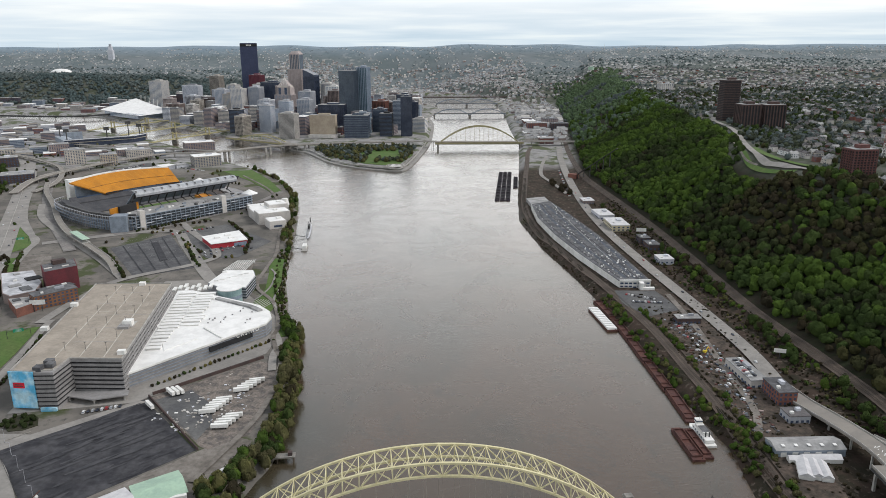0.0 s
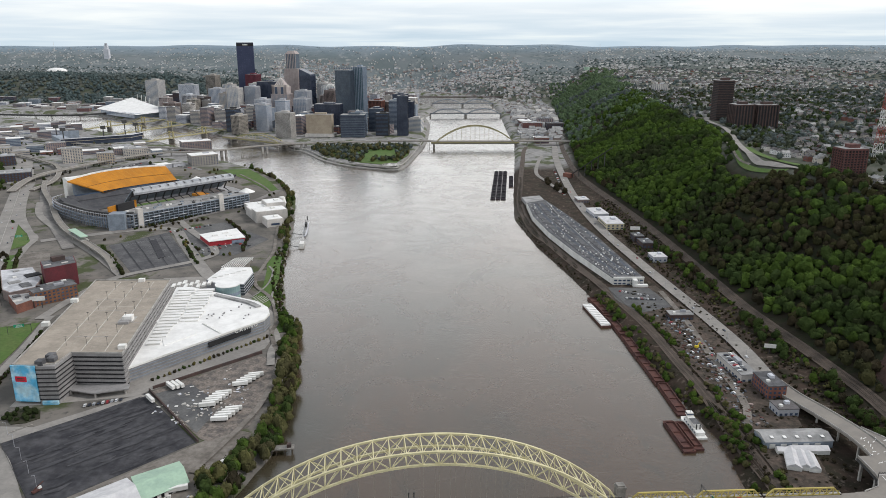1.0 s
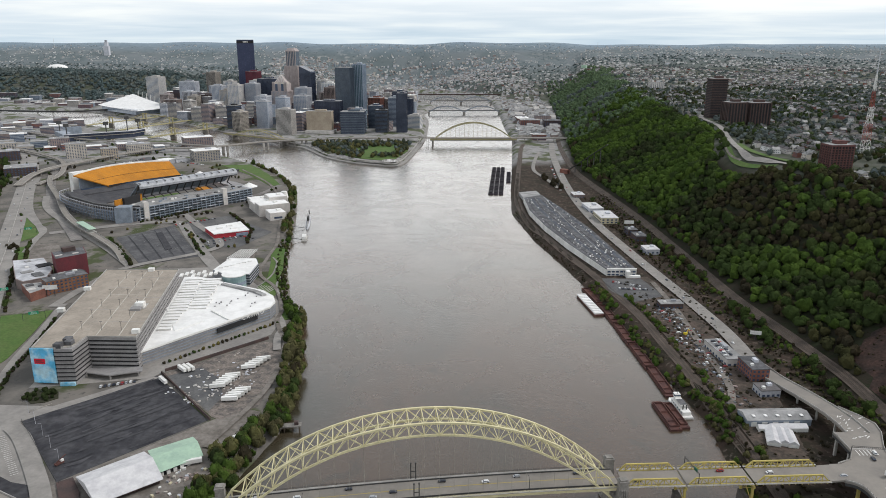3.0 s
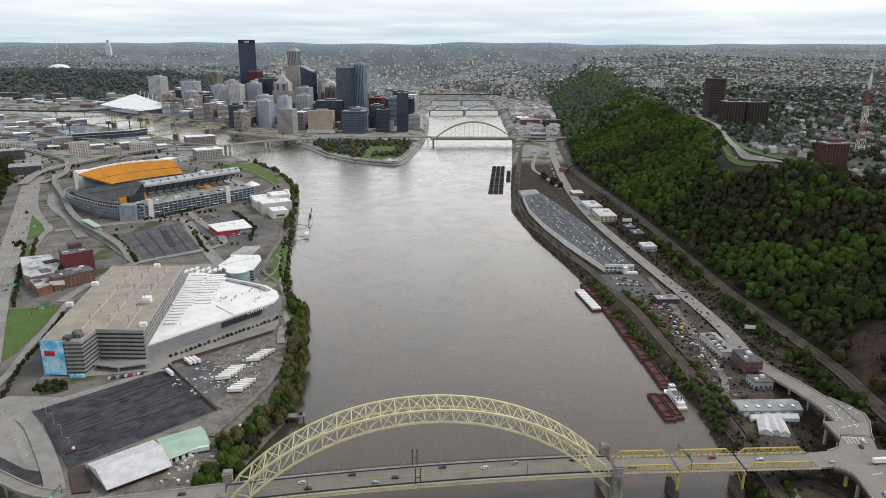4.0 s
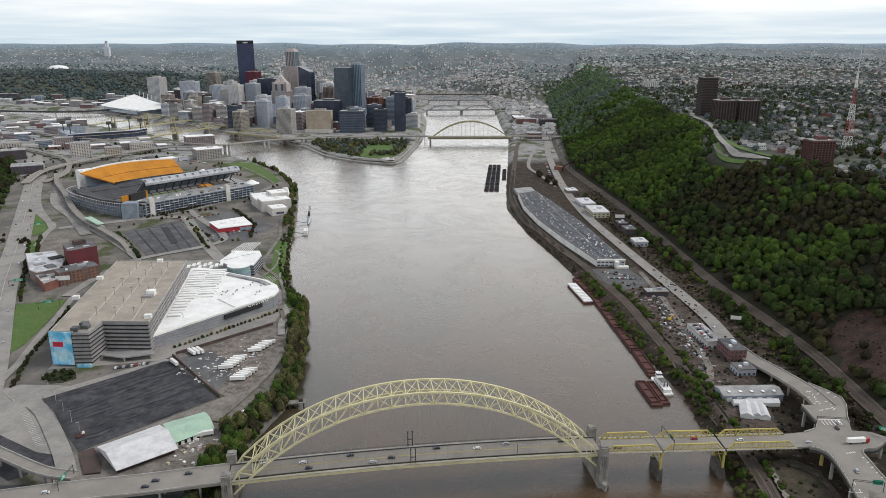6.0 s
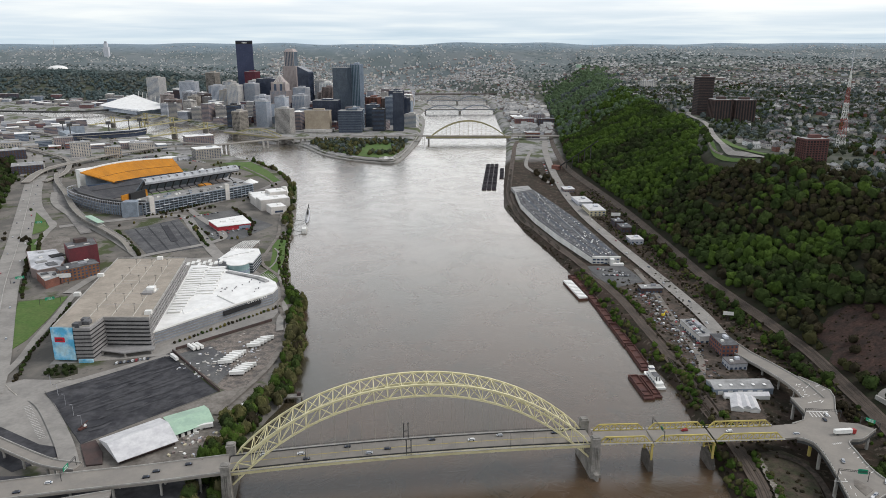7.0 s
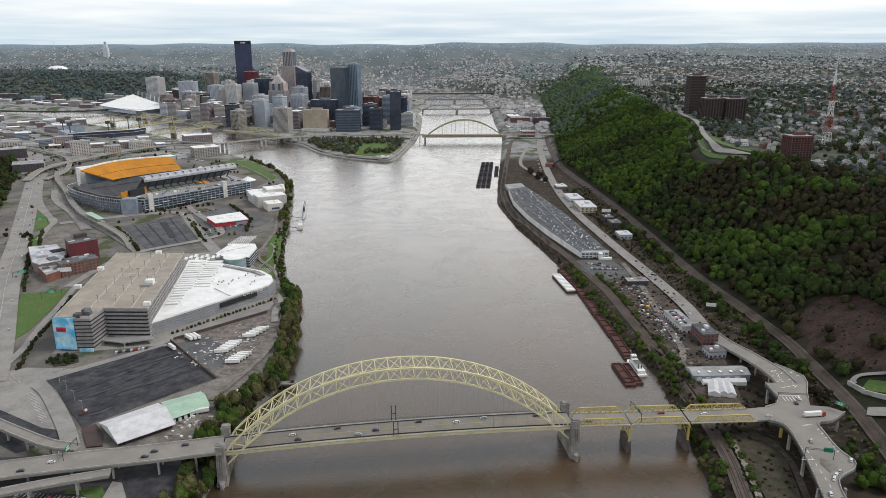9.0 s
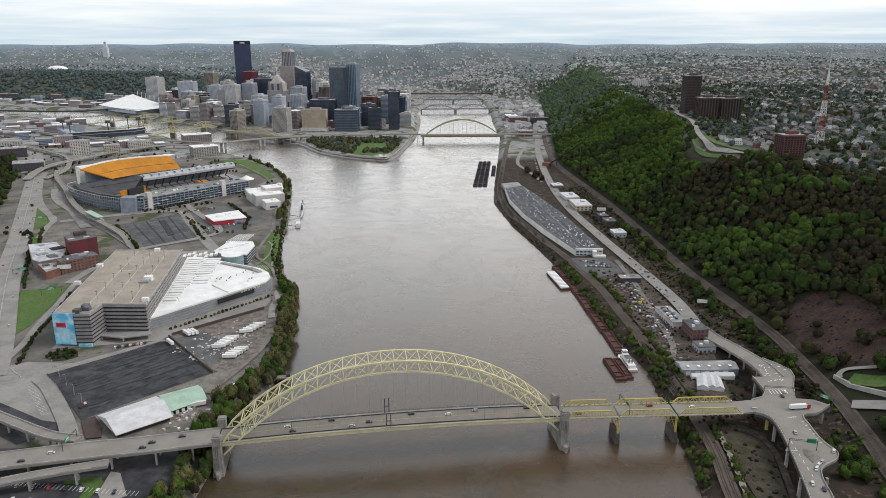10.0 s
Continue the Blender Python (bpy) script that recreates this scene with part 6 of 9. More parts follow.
b = tower("glass_tower", "dark blue glass tower with a sloping top", -498, 2450, 46, 44, 150, "navy_glass", "navy_glass", -16, style="ribs", top="none")
part("sloped_top", G().add([(-23, -22, 150), (23, -22, 150), (23, 22, 150), (-23, 22, 150), (-23, -22, 176), (-23, 22, 176), (23, 22, 156), (23, -22, 156)], [(0, 1, 7, 4), (1, 2, 6, 7), (2, 3, 5, 6), (3, 0, 4, 5), (4, 7, 6, 5)]), M["navy_glass"], b)
b = tower("glass_tower", "square dark mirrored tower with spiked corner turrets", -312, 2108, 50, 44, 182, "mirror_glass", "mirror_glass", -12, style="ribs", bay=4, top="none")
for i in range(9):
    for s in (-1, 1):
        part("spire", G().prism([(-25 + i * 6.2 - 1.4, s * 22 - 1.4), (-25 + i * 6.2 + 1.4, s * 22 - 1.4), (-25 + i * 6.2 + 1.4, s * 22 + 1.4), (-25 + i * 6.2 - 1.4, s * 22 + 1.4)], 186, 196 if i % 4 else 203, [(-25 + i * 6.2, s * 22)] * 4), M["mirror_glass"], b)
tower("office_tower", "slim blue-grey glass tower beside the mirrored tower", -266, 2150, 34, 40, 192, "glass", "teal_glass", -12, style="piers", bay=5)
tower("office_tower", "plum red clad office tower", -736, 2580, 44, 44, 150, "plum", "plum", -14, style="piers", bay=5)
tower("office_tower", "curved-top grey stone office tower", -686, 2360, 42, 40, 116, "grey_wall", "glass", -14, style="piers", bay=4)
tower("office_tower", "black glass slab tower", -640, 2420, 74, 40, 130, "navy_glass", "navy_glass", -14, style="ribs")
tower("office_tower", "pale masonry tower with stepped crown", -742, 2330, 44, 40, 112, "pale_wall", "glass", -14)
tower("office_tower", "beige old masonry office tower", -782, 2350, 36, 36, 92, "beige", "glass", -14)
tower("office_tower", "grey apartment slab with balconies", -552, 1958, 44, 26, 82, "grey_wall", "glass", -24, style="bands", floor=3.2)
tower("office_tower", "grey apartment slab with balconies", -502, 2010, 40, 26, 92, "grey_wall", "glass", -24, style="bands", floor=3.2)
b = tower("striped_tower", "white steel-striped apartment tower near the park", -452, 1806, 54, 24, 72, "pale_wall", "shade", -24, style="piers", bay=3.2)
b = tower("hotel", "broad tan hotel slab on a curved podium", -354, 1830, 78, 26, 64, "gold_stone", "gold_stone", -6, style="bands", bay=4, floor=3.2)
part("podium", G().prism([(-40, -26), (30, -30), (46, -18), (46, 20), (-40, 20)], 0, 9), M["pale_wall"], b)
tower("office_slab", "low black glass office block", -346, 1962, 82, 40, 84, "navy_glass", "navy_glass", -6, style="ribs")
tower("office_slab", "blue-grey banded office block by the park", -252, 1822, 72, 40, 64, "mirror_glass", "navy_glass", -4, style="bands", floor=5)
tower("office_slab", "blue-grey glass office block", -246, 1905, 50, 34, 62, "steel_blue", "teal_glass", -4, style="bands")
tower("dark_tower", "slim navy glass tower near the river", -107, 1856, 30, 28, 116, "navy_glass", "navy_glass", -4, style="ribs")
tower("office_slab", "small black cube office block", -168, 1856, 38, 34, 66, "shade", "dark_glass", -4, style="bands")
tower("office_slab", "grey office block with dark glazing", -136, 2010, 42, 40, 92, "steel_blue", "dark_glass", -4, style="bands")
tower("office_tower", "grey step-backed office tower", -614, 1900, 30, 40, 56, "beige", "shade", -24)
tower("office_slab", "black and pale library-like block", -646, 1950, 34, 34, 70, "shade", "dark_glass", -24, style="bands")
tower("office_tower", "ivory stone tower with arched windows", -410, 2420, 50, 36, 114, "white_paint", "glass", -14, bay=6)
tower("office_tower", "old brown masonry tower with mansard", -350, 2380, 42, 40, 108, "brown_wall", "shade", -14)
tower("office_tower", "tall old stone tower with stepped top", -950, 2756, 42, 42, 140, "beige", "shade", -14, style="piers", bay=4)
tower("office_tower", "grey twin slab tower", -1040, 2710, 72, 34, 104, "grey_wall", "glass", -14, style="piers", bay=4)
tower("office_tower", "pale square tower with a flared crown", -1176, 2706, 56, 50, 122, "pale_wall", "glass", -14, style="piers", bay=5)
tower("office_tower", "grey square office tower", -880, 2560, 44, 44, 96, "grey_wall", "glass", -14)
tower("office_tower", "wine-dark brick office slab", -905, 2520, 60, 30, 62, "dark_brick", "shade", -14)
tower("apartment_tower", "slim beige apartment tower", -905, 2300, 36, 28, 58, "pale_wall", "shade", -24)
tower("office_tower", "grey clustered office tower", -452, 2080, 44, 40, 92, "grey_wall", "glass", -14)
tower("office_tower", "grey ridged office tower", -470, 2200, 46, 40, 110, "grey_wall", "glass", -14, style="piers", bay=4)

for lab, x, y, w, d_, h, wall, glass, style in (
        ("pale blue-grey ribbed office tower", -830, 2420, 40, 36, 104, "grey_wall", "glass", "piers"),
        ("pale stone tower with deep window bays", -800, 2470, 38, 36, 118, "pale_wall", "glass", "piers"),
        ("dark glass office block beside the stone towers", -772, 2440, 30, 34, 78, "navy_glass", "navy_glass", "ribs"),
        ("white banded office tower in the middle of town", -700, 2470, 40, 38, 120, "pale_wall", "mirror_glass", "bands"),
        ("grey masonry tower with a stepped top", -604, 2170, 42, 40, 84, "grey_wall", "glass", "grid"),
        ("grey masonry tower with a hipped crown", -584, 2075, 40, 36, 76, "grey_wall", "shade", "grid"),
        ("ivory framed office block behind the glass towers", -440, 2480, 46, 34, 120, "pale_wall", "glass", "grid"),
        ("brown brick office tower behind the mirrored tower", -392, 2330, 40, 36, 104, "brown_wall", "shade", "grid"),
        ("rose stone office tower behind the mirrored tower", -420, 2360, 30, 30, 84, "rose_granite", "shade", "piers"),
        ("red brick old office tower by the far street", -216, 2210, 46, 44, 76, "brick", "shade", "grid"),
        ("brown old office tower by the far street", -160, 2240, 50, 44, 70, "brown_wall", "shade", "grid"),
        ("dark glass office block by the river street", -196, 1960, 40, 36, 70, "navy_glass", "mirror_glass", "bands"),
        ("black glass cluster tower near the river", -128, 2120, 44, 36, 104, "navy_glass", "navy_glass", "ribs"),
        ("navy glass slab near the river street", -100, 2060, 34, 30, 84, "navy_glass", "navy_glass", "ribs"),
        ("white low office block near the river street", -70, 1960, 40, 36, 40, "pale_wall", "glass", "bands"),
        ("rose brick office block on the north edge of town", -1010, 2420, 54, 38, 52, "brown_wall", "shade", "grid"),
        ("pink banded old office tower", -1060, 2500, 36, 36, 66, "rose_granite", "shade", "grid"),
        ("grey framed office tower on the north edge of town", -990, 2560, 44, 36, 72, "grey_wall", "shade", "grid"),
        ("tan old masonry tower on the north edge of town", -940, 2460, 36, 34, 62, "beige", "shade", "grid")):
    tower("office_tower", lab, x, y, w, d_, h, wall, glass, -14, style=style)

# smaller blocks fill the street grid
random.seed(5)
WALLS = ["grey_wall", "beige", "brown_wall", "brick", "brown_wall", "dark_brick", "steel_blue", "grey_wall", "beige", "brown_wall"]
KIND = {"grey_wall": "grey concrete", "beige": "beige masonry", "brown_wall": "brown masonry", "brick": "red brick", "pale_wall": "pale stone", "dark_brick": "dark brick", "steel_blue": "blue-grey clad", "white_paint": "white painted"}
taken = [(-1188, 2504, 300), (-1080, 2400, 170), (-1290, 2600, 170)] + [(o.location.x, o.location.y, 46) for o in scene.objects if o.get("group") == "downtown towers"]


BLOCKS, JOINED = [0], {}


def city_block(x, y, w, d_, h, wall, rz, z, group, roof=None):
    BLOCKS[0] += 1
    if BLOCKS[0] > 210:
        JOINED.setdefault(wall, G()).box(x, y, z - 3, w, d_, h + 3, rz)
        JOINED.setdefault("white_roof" if BLOCKS[0] % 3 == 0 else "grey_roof", G()).box(x, y, z + h, w + 0.8, d_ + 0.8, 0.8, rz)
        g = JOINED.setdefault("dark_glass", G())
        for k in range(int(h / 4)):
            g.box(x, y, z + 1.4 + k * 4, w + 0.3, d_ + 0.3, 1.5, rz)
        return
    b = thing("city_building", f"{KIND[wall]} city building with flat roof", "building", group, x, y, z, rz)
    part("wall", G().box(0, 0, -3, w, d_, h + 3), M[wall], b)
    part("roof", G().box(0, 0, h, w + 0.8, d_ + 0.8, 0.8), M[roof or random.choice(("grey_roof", "grey_roof", "dark_roof", "white_roof"))], b)
    n = min(14, int(h / 4))
    bands = G()
    for k in range(n):
        bands.box(0, 0, 1.4 + k * h / max(n, 1), w + 0.3, d_ + 0.3, 1.5)
    tagged(part("glazing_band", bands, M["dark_glass" if wall != "steel_blue" else "glass"], b), kind="stuff")
    for i in range(1):
        part("roof_plant", G().box(random.uniform(-0.3, 0.3) * w, random.uniform(-0.3, 0.3) * d_, h + 0.8, random.uniform(3, w * 0.3), random.uniform(3, d_ * 0.3), random.uniform(1.5, 3.5)), M["grey_wall" if i else "white_roof"], b)


def fill(xr, yr, step_x, step_y, rz, hmin, hmax, group, keep, chance=0.8, tall=1.5):
    c, s = math.cos(radians(rz)), math.sin(radians(rz))
    n = 0
    pts = []
    for gx in np.arange(xr[0], xr[1], step_x):
        for gy in np.arange(yr[0], yr[1], step_y):
            x, y = gx + random.uniform(-0.12, 0.12) * step_x, gy + random.uniform(-0.12, 0.12) * step_y
            pts.append((x, y))
    if not pts:
        return
    dist = bank_distance(np.array([p[0] for p in pts]), np.array([p[1] for p in pts]))
    for (x, y), bd in zip(pts, dist):
        if bd < 42 or random.random() > chance or not keep(x, y) or any(abs(x - a) + abs(y - b_) < r for a, b_, r in taken):
            continue
        h = hmin + (hmax - hmin) * random.random() ** tall
        city_block(x, y, step_x * random.uniform(0.5, 0.8), step_y * random.uniform(0.45, 0.75), h, random.choice(WALLS), rz + random.choice((0, 0, 90)), land_at(x, y), group)
        n += 1


fill((-1150, -60), (1900, 2900), 52, 58, -14, 16, 66, "downtown blocks", lambda x, y: y > 1900 - 0.55 * (x + 500), 0.94, 1.15)
fill((-1500, -640), (1480, 2150), 56, 52, 30, 7, 22, "north shore blocks", lambda x, y: x < -700 - 0.75 * (y - 1400) + 60 and not (-1150 < x < -830 and 1540 < y < 1960), 0.8)
fill((-1900, -980), (900, 1500), 70, 64, 30, 6, 13, "north shore blocks", lambda x, y: x < -1000 - 0.2 * (y - 900), 0.5)
fill((-2100, -1150), (2480, 3060), 64, 56, 6, 7, 26, "far bank blocks", lambda x, y: y > 2640, 0.6)
fill((245, 330), (1690, 2350), 46, 52, 3, 9, 24, "south bank blocks", lambda x, y: True, 0.5)


for wall, g in JOINED.items():
    tagged(part("far_blocks", g, M[wall]), "low city blocks and flat roofs far across the rivers", "buildings", kind="stuff")
# the old brick station quarter across the golden bridge
for lab, x, y, w, d_, h, wall, roof in (
        ("broad red brick freight house with pale windows", 300, 1985, 62, 40, 26, "brick", "grey_roof"),
        ("dark brown office block with ribbon windows", 374, 1990, 56, 40, 24, "dark_brick", "dark_roof"),
        ("long red brick station hall with a pale roof", 290, 2110, 40, 70, 20, "brick", "white_roof"),
        ("brown brick warehouse by the station", 360, 2120, 50, 44, 26, "brown_wall", "dark_roof"),
        ("low pale roofed station shed", 262, 1880, 30, 50, 9, "pale_wall", "white_roof")):
    windowed("station_building", lab, x, y, w, d_, h, 2, wall, bay=6, roof=roof, group="station quarter", joined=True)
# named blocks of the north shore
windowed("office_block", "beige office block with rows of dark windows", -742, 1420, 56, 30, 24, 28, "beige", bay=5, group="north shore offices", joined=True)
windowed("office_block", "brick and beige riverside office block", -640, 1560, 74, 40, 24, 30, "brown_wall", bay=6, roof="white_roof", group="north shore offices", joined=True)
windowed("office_block", "beige concrete office block with a pale roof", -545, 1322, 60, 44, 24, 32, "beige", bay=5.5, roof="white_roof", group="north shore offices", joined=True)
windowed("office_block", "long brick and glass office block", -775, 1330, 36, 26, 26, 30, "gold_stone", bay=5, group="north shore offices", joined=True)
windowed("warehouse", "long beige riverside warehouse block", -1120, 1440, 110, 30, 20, 32, "beige", bay=6, group="north shore offices", joined=True)
windowed("parking_block", "dark brown brick parking block", -868, 1120, 60, 50, 18, 28, "dark_brick", bay=6, roof="grey_roof", group="north shore offices", joined=True)
low = thing("row_of_restaurants", "low white-roofed restaurant row behind the stadium", "building", x=-640, y=1245, z=8, rz=50)
for k in range(5):
    part("block", G().box(-70 + k * 34, 0, 0, 30, 26, 7 + k % 2 * 2), M["grey_wall"], low)
    part("roof", G().box(-70 + k * 34, 0, 7 + k % 2 * 2, 31, 27, 0.6), M["white_roof" if k % 2 else "grey_roof"], low)

windowed("office_block", "tan office block beside the curved viaduct", -864, 1352, 44, 34, 34, 30, "beige", bay=5, group="north shore offices", joined=True)
windowed("office_block", "brown brick office block on the north shore", -985, 1512, 46, 34, 26, 30, "brown_wall", bay=5, group="north shore offices", joined=True)
windowed("parking_block", "dark brick block beside the highway woods", -1010, 1310, 60, 40, 22, 32, "dark_brick", bay=6, roof="grey_roof", group="north shore offices", joined=True)
windowed("office_block", "low pale and brown office block", -800, 1490, 50, 34, 16, 30, "brown_wall", bay=5, roof="white_roof", group="north shore offices", joined=True)
# the ballpark
bp_ = thing("ballpark", "limestone and blue steel baseball park beside the river", "ballpark", x=-985, y=1745, z=8, rz=38)
part("stand", G().prism([(-110, -70), (70, -80), (110, -50), (100, -30), (60, -52), (-90, -44)], 0, 11), M["navy_glass"], bp_)
part("upper_tier", G().prism([(-110, -72), (70, -82), (112, -50), (104, -40), (66, -66), (-104, -58)], 13, 19), M["navy_glass"], bp_)
part("rim", G().prism([(-112, -74), (71, -84), (114, -50), (110, -46), (69, -78), (-110, -68)], 19, 20.4), M["grey_wall"], bp_)
part("concourse", G().prism([(-111, -71), (70, -81), (111, -50), (102, -32), (62, -54), (-92, -46)], 11, 13), M["beige"], bp_)
part("seating", G().prism([(-90, -44), (60, -52), (96, -30), (90, -16), (50, -34), (-80, -28)], 0, 12), M["dark_glass"], bp_, "banks of dark blue seats")
part("field", G().prism([(-80, -26), (50, -32), (90, -14), (80, 60), (-70, 64)], 0, 0.6), M["grass"], bp_)
part("side_stand", G().prism([(-112, -64), (-84, -44), (-84, 40), (-112, 40)], 0, 20), M["steel_blue"], bp_)
part("scoreboard", G().box(-60, 66, 0, 50, 5, 26), M["steel_blue"], bp_)
for x, y in ((-100, -60), (0, -74), (96, -44), (-100, 30), (90, 50)):
    g = G().box(x, y, 0, 2.5, 2.5, 44)
    g.box(x, y, 40, 14, 2, 9)
    part("light_tower", g, M["dark_steel"], bp_)

# the convention hall with its swooping white roof
cv = thing("convention_hall", "riverside convention hall with a swooping white roof", "hall", x=-1188, y=2504, z=10, rz=-41.7)
nx, ny = 16, 6
vs, fs = [], []
for i in range(nx + 1):
    for j_ in range(ny + 1):
        u, v = i / nx, j_ / ny
        vs.append((-166 + 332 * u, -75 + 150 * v, 15 + 16 * (1 - u) ** 2 * (0.3 + 0.7 * v) + 24 * v * (1 - 0.75 * u)))
for i in range(nx):
    for j_ in range(ny):
        a = i * (ny + 1) + j_
        fs.append((a, a + ny + 1, a + ny + 2, a + 1))
part("roof", G().add(vs, fs), M["white_roof"], cv, "curved white ribbed roof")
part("wall", G().prism([(-140, -70), (140, -70), (140, 70), (-140, 70)], 0, 17), M["glass"], cv)
for k in range(9):
    part("roof_mast", G().cyl((-130 + k * 34, 74, 10), (-130 + k * 34, 80, 70 - 4 * k), 1.0, 5), M["white_paint"], cv)


# ---- the further bridges ----
def arch_span(name, label, a, b_, zd, rise, width, material, n=18, ends=0.0, hang=True):
    """A bowstring arch between two plan points, with deck, hangers and piers."""
    dx, dy = b_[0] - a[0], b_[1] - a[1]
    s = math.hypot(dx, dy)
    t = thing(name, label, "bridge", "city bridges", a[0], a[1], 0, math.degrees(math.atan2(dy, dx)))
    part("deck", G().ribbon([(-ends, 0, zd), (s + ends, 0, zd)], width, 0, 1.8), M["deck"], t)
    if width > 18:
        part("lower_deck", G().ribbon([(-ends, 0, zd - 6), (s + ends, 0, zd - 6)], width * 0.9, 0, 1.2), M["concrete"], t)
    for v in (-width / 2, width / 2):
        rib = G()
        us = np.linspace(0, s, n + 1)
        zz = [zd - 7 + (rise + 7) * 4 * (u / s) * (1 - u / s) for u in us]
        rib.ribbon([(u, v, z + 1.2) for u, z in zip(us, zz)], 1.7, 0, 2.4)
        for u, z in zip(us, zz):
            if hang and z > zd + 2:
                part("hanger", G().beam((u, v, zd), (u, v, z), 0.35), M[material], t)
        part("arch", rib, M[material], t)
        part("tie_girder", G().beam((-ends, v, zd - 3), (s + ends, v, zd - 3), 0.8, 3.4 if width > 18 else 2.0), M[material], t)
    for u in (0, s):
        part("pier", G().box(u, 0, -6, 5, width + 4, zd - 1), M["stone"], t)
    return t


arch_span("river_bridge", "golden double-deck bowstring bridge by the tunnels", (-10, 1638), (216, 1640), 20, 42, 22, "dull_gold", ends=8)
viaduct("bridge_ramp", "concrete viaduct ramps crossing the river-point park", [(-562, 1470, 18.2), (-463, 1557, 19), (-362, 1600, 19), (-195, 1640, 19), (-60, 1650, 19.5), (-14, 1640, 20)], 17, step_=40)
viaduct("bridge_ramp", "concrete viaduct from the golden bridge to the hillside tunnels", [(222, 1640, 20), (270, 1642, 20), (340, 1636, 20), (372, 1634, 20)], 20, step_=30)
for u in np.linspace(0, 1, 3):
    px_, py_ = -545 + (-362 + 545) * u, 1485 + (1600 - 1485) * u
    t = thing("bridge_pier", "pale concrete river pier pair under the highway bridge", "pier", "river piers", px_, py_, 0, 35)
    for s in (-6, 6):
        part("shaft", G().box(s, 0, -6, 4.5, 6, 23), M["concrete"], t)
arch_span("river_bridge", "golden double-deck bowstring bridge beside the river-point park", (-590, 1745), (-420, 1625), 19, 15, 20, "dull_gold", ends=40)
for k, (ax, ay, bx, by) in enumerate(((-800, 1715, -700, 1935), (-960, 1890, -870, 2105), (-1120, 2020, -1010, 2250))):
    dx, dy = bx - ax, by - ay
    s = math.hypot(dx, dy)
    t = thing("suspension_bridge", "small gold suspension bridge with twin portal towers", "bridge", "sister bridges", ax, ay, 0, math.degrees(math.atan2(dy, dx)))
    part("deck", G().ribbon([(-40, 0, 15), (s + 40, 0, 15)], 13, 0, 2.5), M["dull_gold"], t)
    for u in (s * 0.22, s * 0.78):
        for v in (-7, 7):
            part("tower", G().box(u, v, -5, 3.0, 3.0, 38), M["dull_gold"], t)
        part("pier", G().box(u, 0, -6, 6, 20, 16), M["stone"], t)
        part("portal", G().beam((u, -7, 30), (u, 7, 30), 2), M["dull_gold"], t)
    for v in (-7, 7):
        cab = G()
        pts = [(-10, 15), (s * 0.22, 32), (s * 0.36, 22), (s * 0.5, 18), (s * 0.64, 22), (s * 0.78, 32), (s + 10, 15)]
        for p, q in zip(pts, pts[1:]):
            cab.beam((p[0], v, p[1]), (q[0], v, q[1]), 1.0)
        part("chain", cab, M["dull_gold"], t)
# bridges up the right-hand river
for y, z, n in ((2500, 17, 2), (2960, 19, 2)):
    for k in range(n):
        x0 = -35 + k * 140
        arch_span("truss_bridge", "pale grey lens-truss bridge far up the river", (x0, y + k * 6), (x0 + 136, y + 6 + k * 6), z, 15, 14, "steel_blue", 12, 2)
viaduct("railway_viaduct", "long dark rail viaduct crossing the far valley", [(-120, 3320, 22), (200, 3290, 24), (420, 3300, 26), (620, 3380, 40)], 10, 5, False, True, 45, "dark_brick")
viaduct("railway_viaduct", "dark steel rail viaduct across the far river", [(-2500, 2540, 18), (-1800, 2480, 18), (-1420, 2430, 18), (-1280, 2560, 18)], 10, 6, False, True, 50, "dark_steel")
# fountain basin at the tip of the point
fo = thing("fountain_basin", "round pale stone fountain basin at the river point", "fountain", x=-104, y=1308, z=8.1)
part("rim", G().cyl((0, 0, 0), (0, 0, 1.0), 22, 28), M["concrete"], fo)
part("basin", G().cyl((0, 0, 1.0), (0, 0, 1.05), 20, 28), M["water"], fo)

# ---- the foot of the hill: railways, road, yards and moored craft ----
def railway(label, line, tracks, z=0.45, width=None):
    t = thing("railway", label, "railway")
    line = smooth(line, 8)
    part("ballast", G().ribbon(line, width or 4.2 * tracks + 2, lay(z)), M["ballast"], t, "brown stone ballast bed")
    for k in range(tracks):
        for s in (-0.72, 0.72):
            off = (k - (tracks - 1) / 2) * 4.2 + s
            pts = []
            for i, p in enumerate(line):
                a, c = line[max(i - 1, 0)], line[min(i + 1, len(line) - 1)]
                dx, dy = c[0] - a[0], c[1] - a[1]
                m = math.hypot(dx, dy)
                x, y = p[0] + dy / m * off, p[1] - dx / m * off
                pts.append((x, y, land_at(x, y) + z + 0.3))
            part("rail", G().ribbon(pts, 0.16, 0, 0.2), M["rail"], t)


railway("double railway track along the river bank", [(196, -260), (215, -90), (225, -22), (227, 47), (227, 93), (227, 130), (226, 178), (223, 234), (219, 310), (209, 380), (198, 450), (184, 522), (168, 612), (151, 720), (150, 884), (176, 1123), (205, 1360), (222, 1503), (240, 1600)], 2, 0.6)
railway("double railway track on a bench along the hill foot", [(306, -200), (324, -66), (330, -34), (338, 15), (342, 48), (345, 94), (347, 149), (345, 190), (341, 245), (335, 300), (330, 369), (327, 537), (321, 740), (303, 1016), (300, 1191), (325, 1500), (348, 1700)], 2, 0.9)
road("pale concrete highway along the hill foot", [(288, 190), (291, 263), (285, 350), (277, 432), (266, 546), (254, 712), (254, 907), (268, 1150), (290, 1400), (318, 1610)], 15, z=0.5)
road("worn concrete yard street", [(240, 120), (252, 160), (256, 240), (262, 330), (262, 420)], 6, "gravel", 0.35)
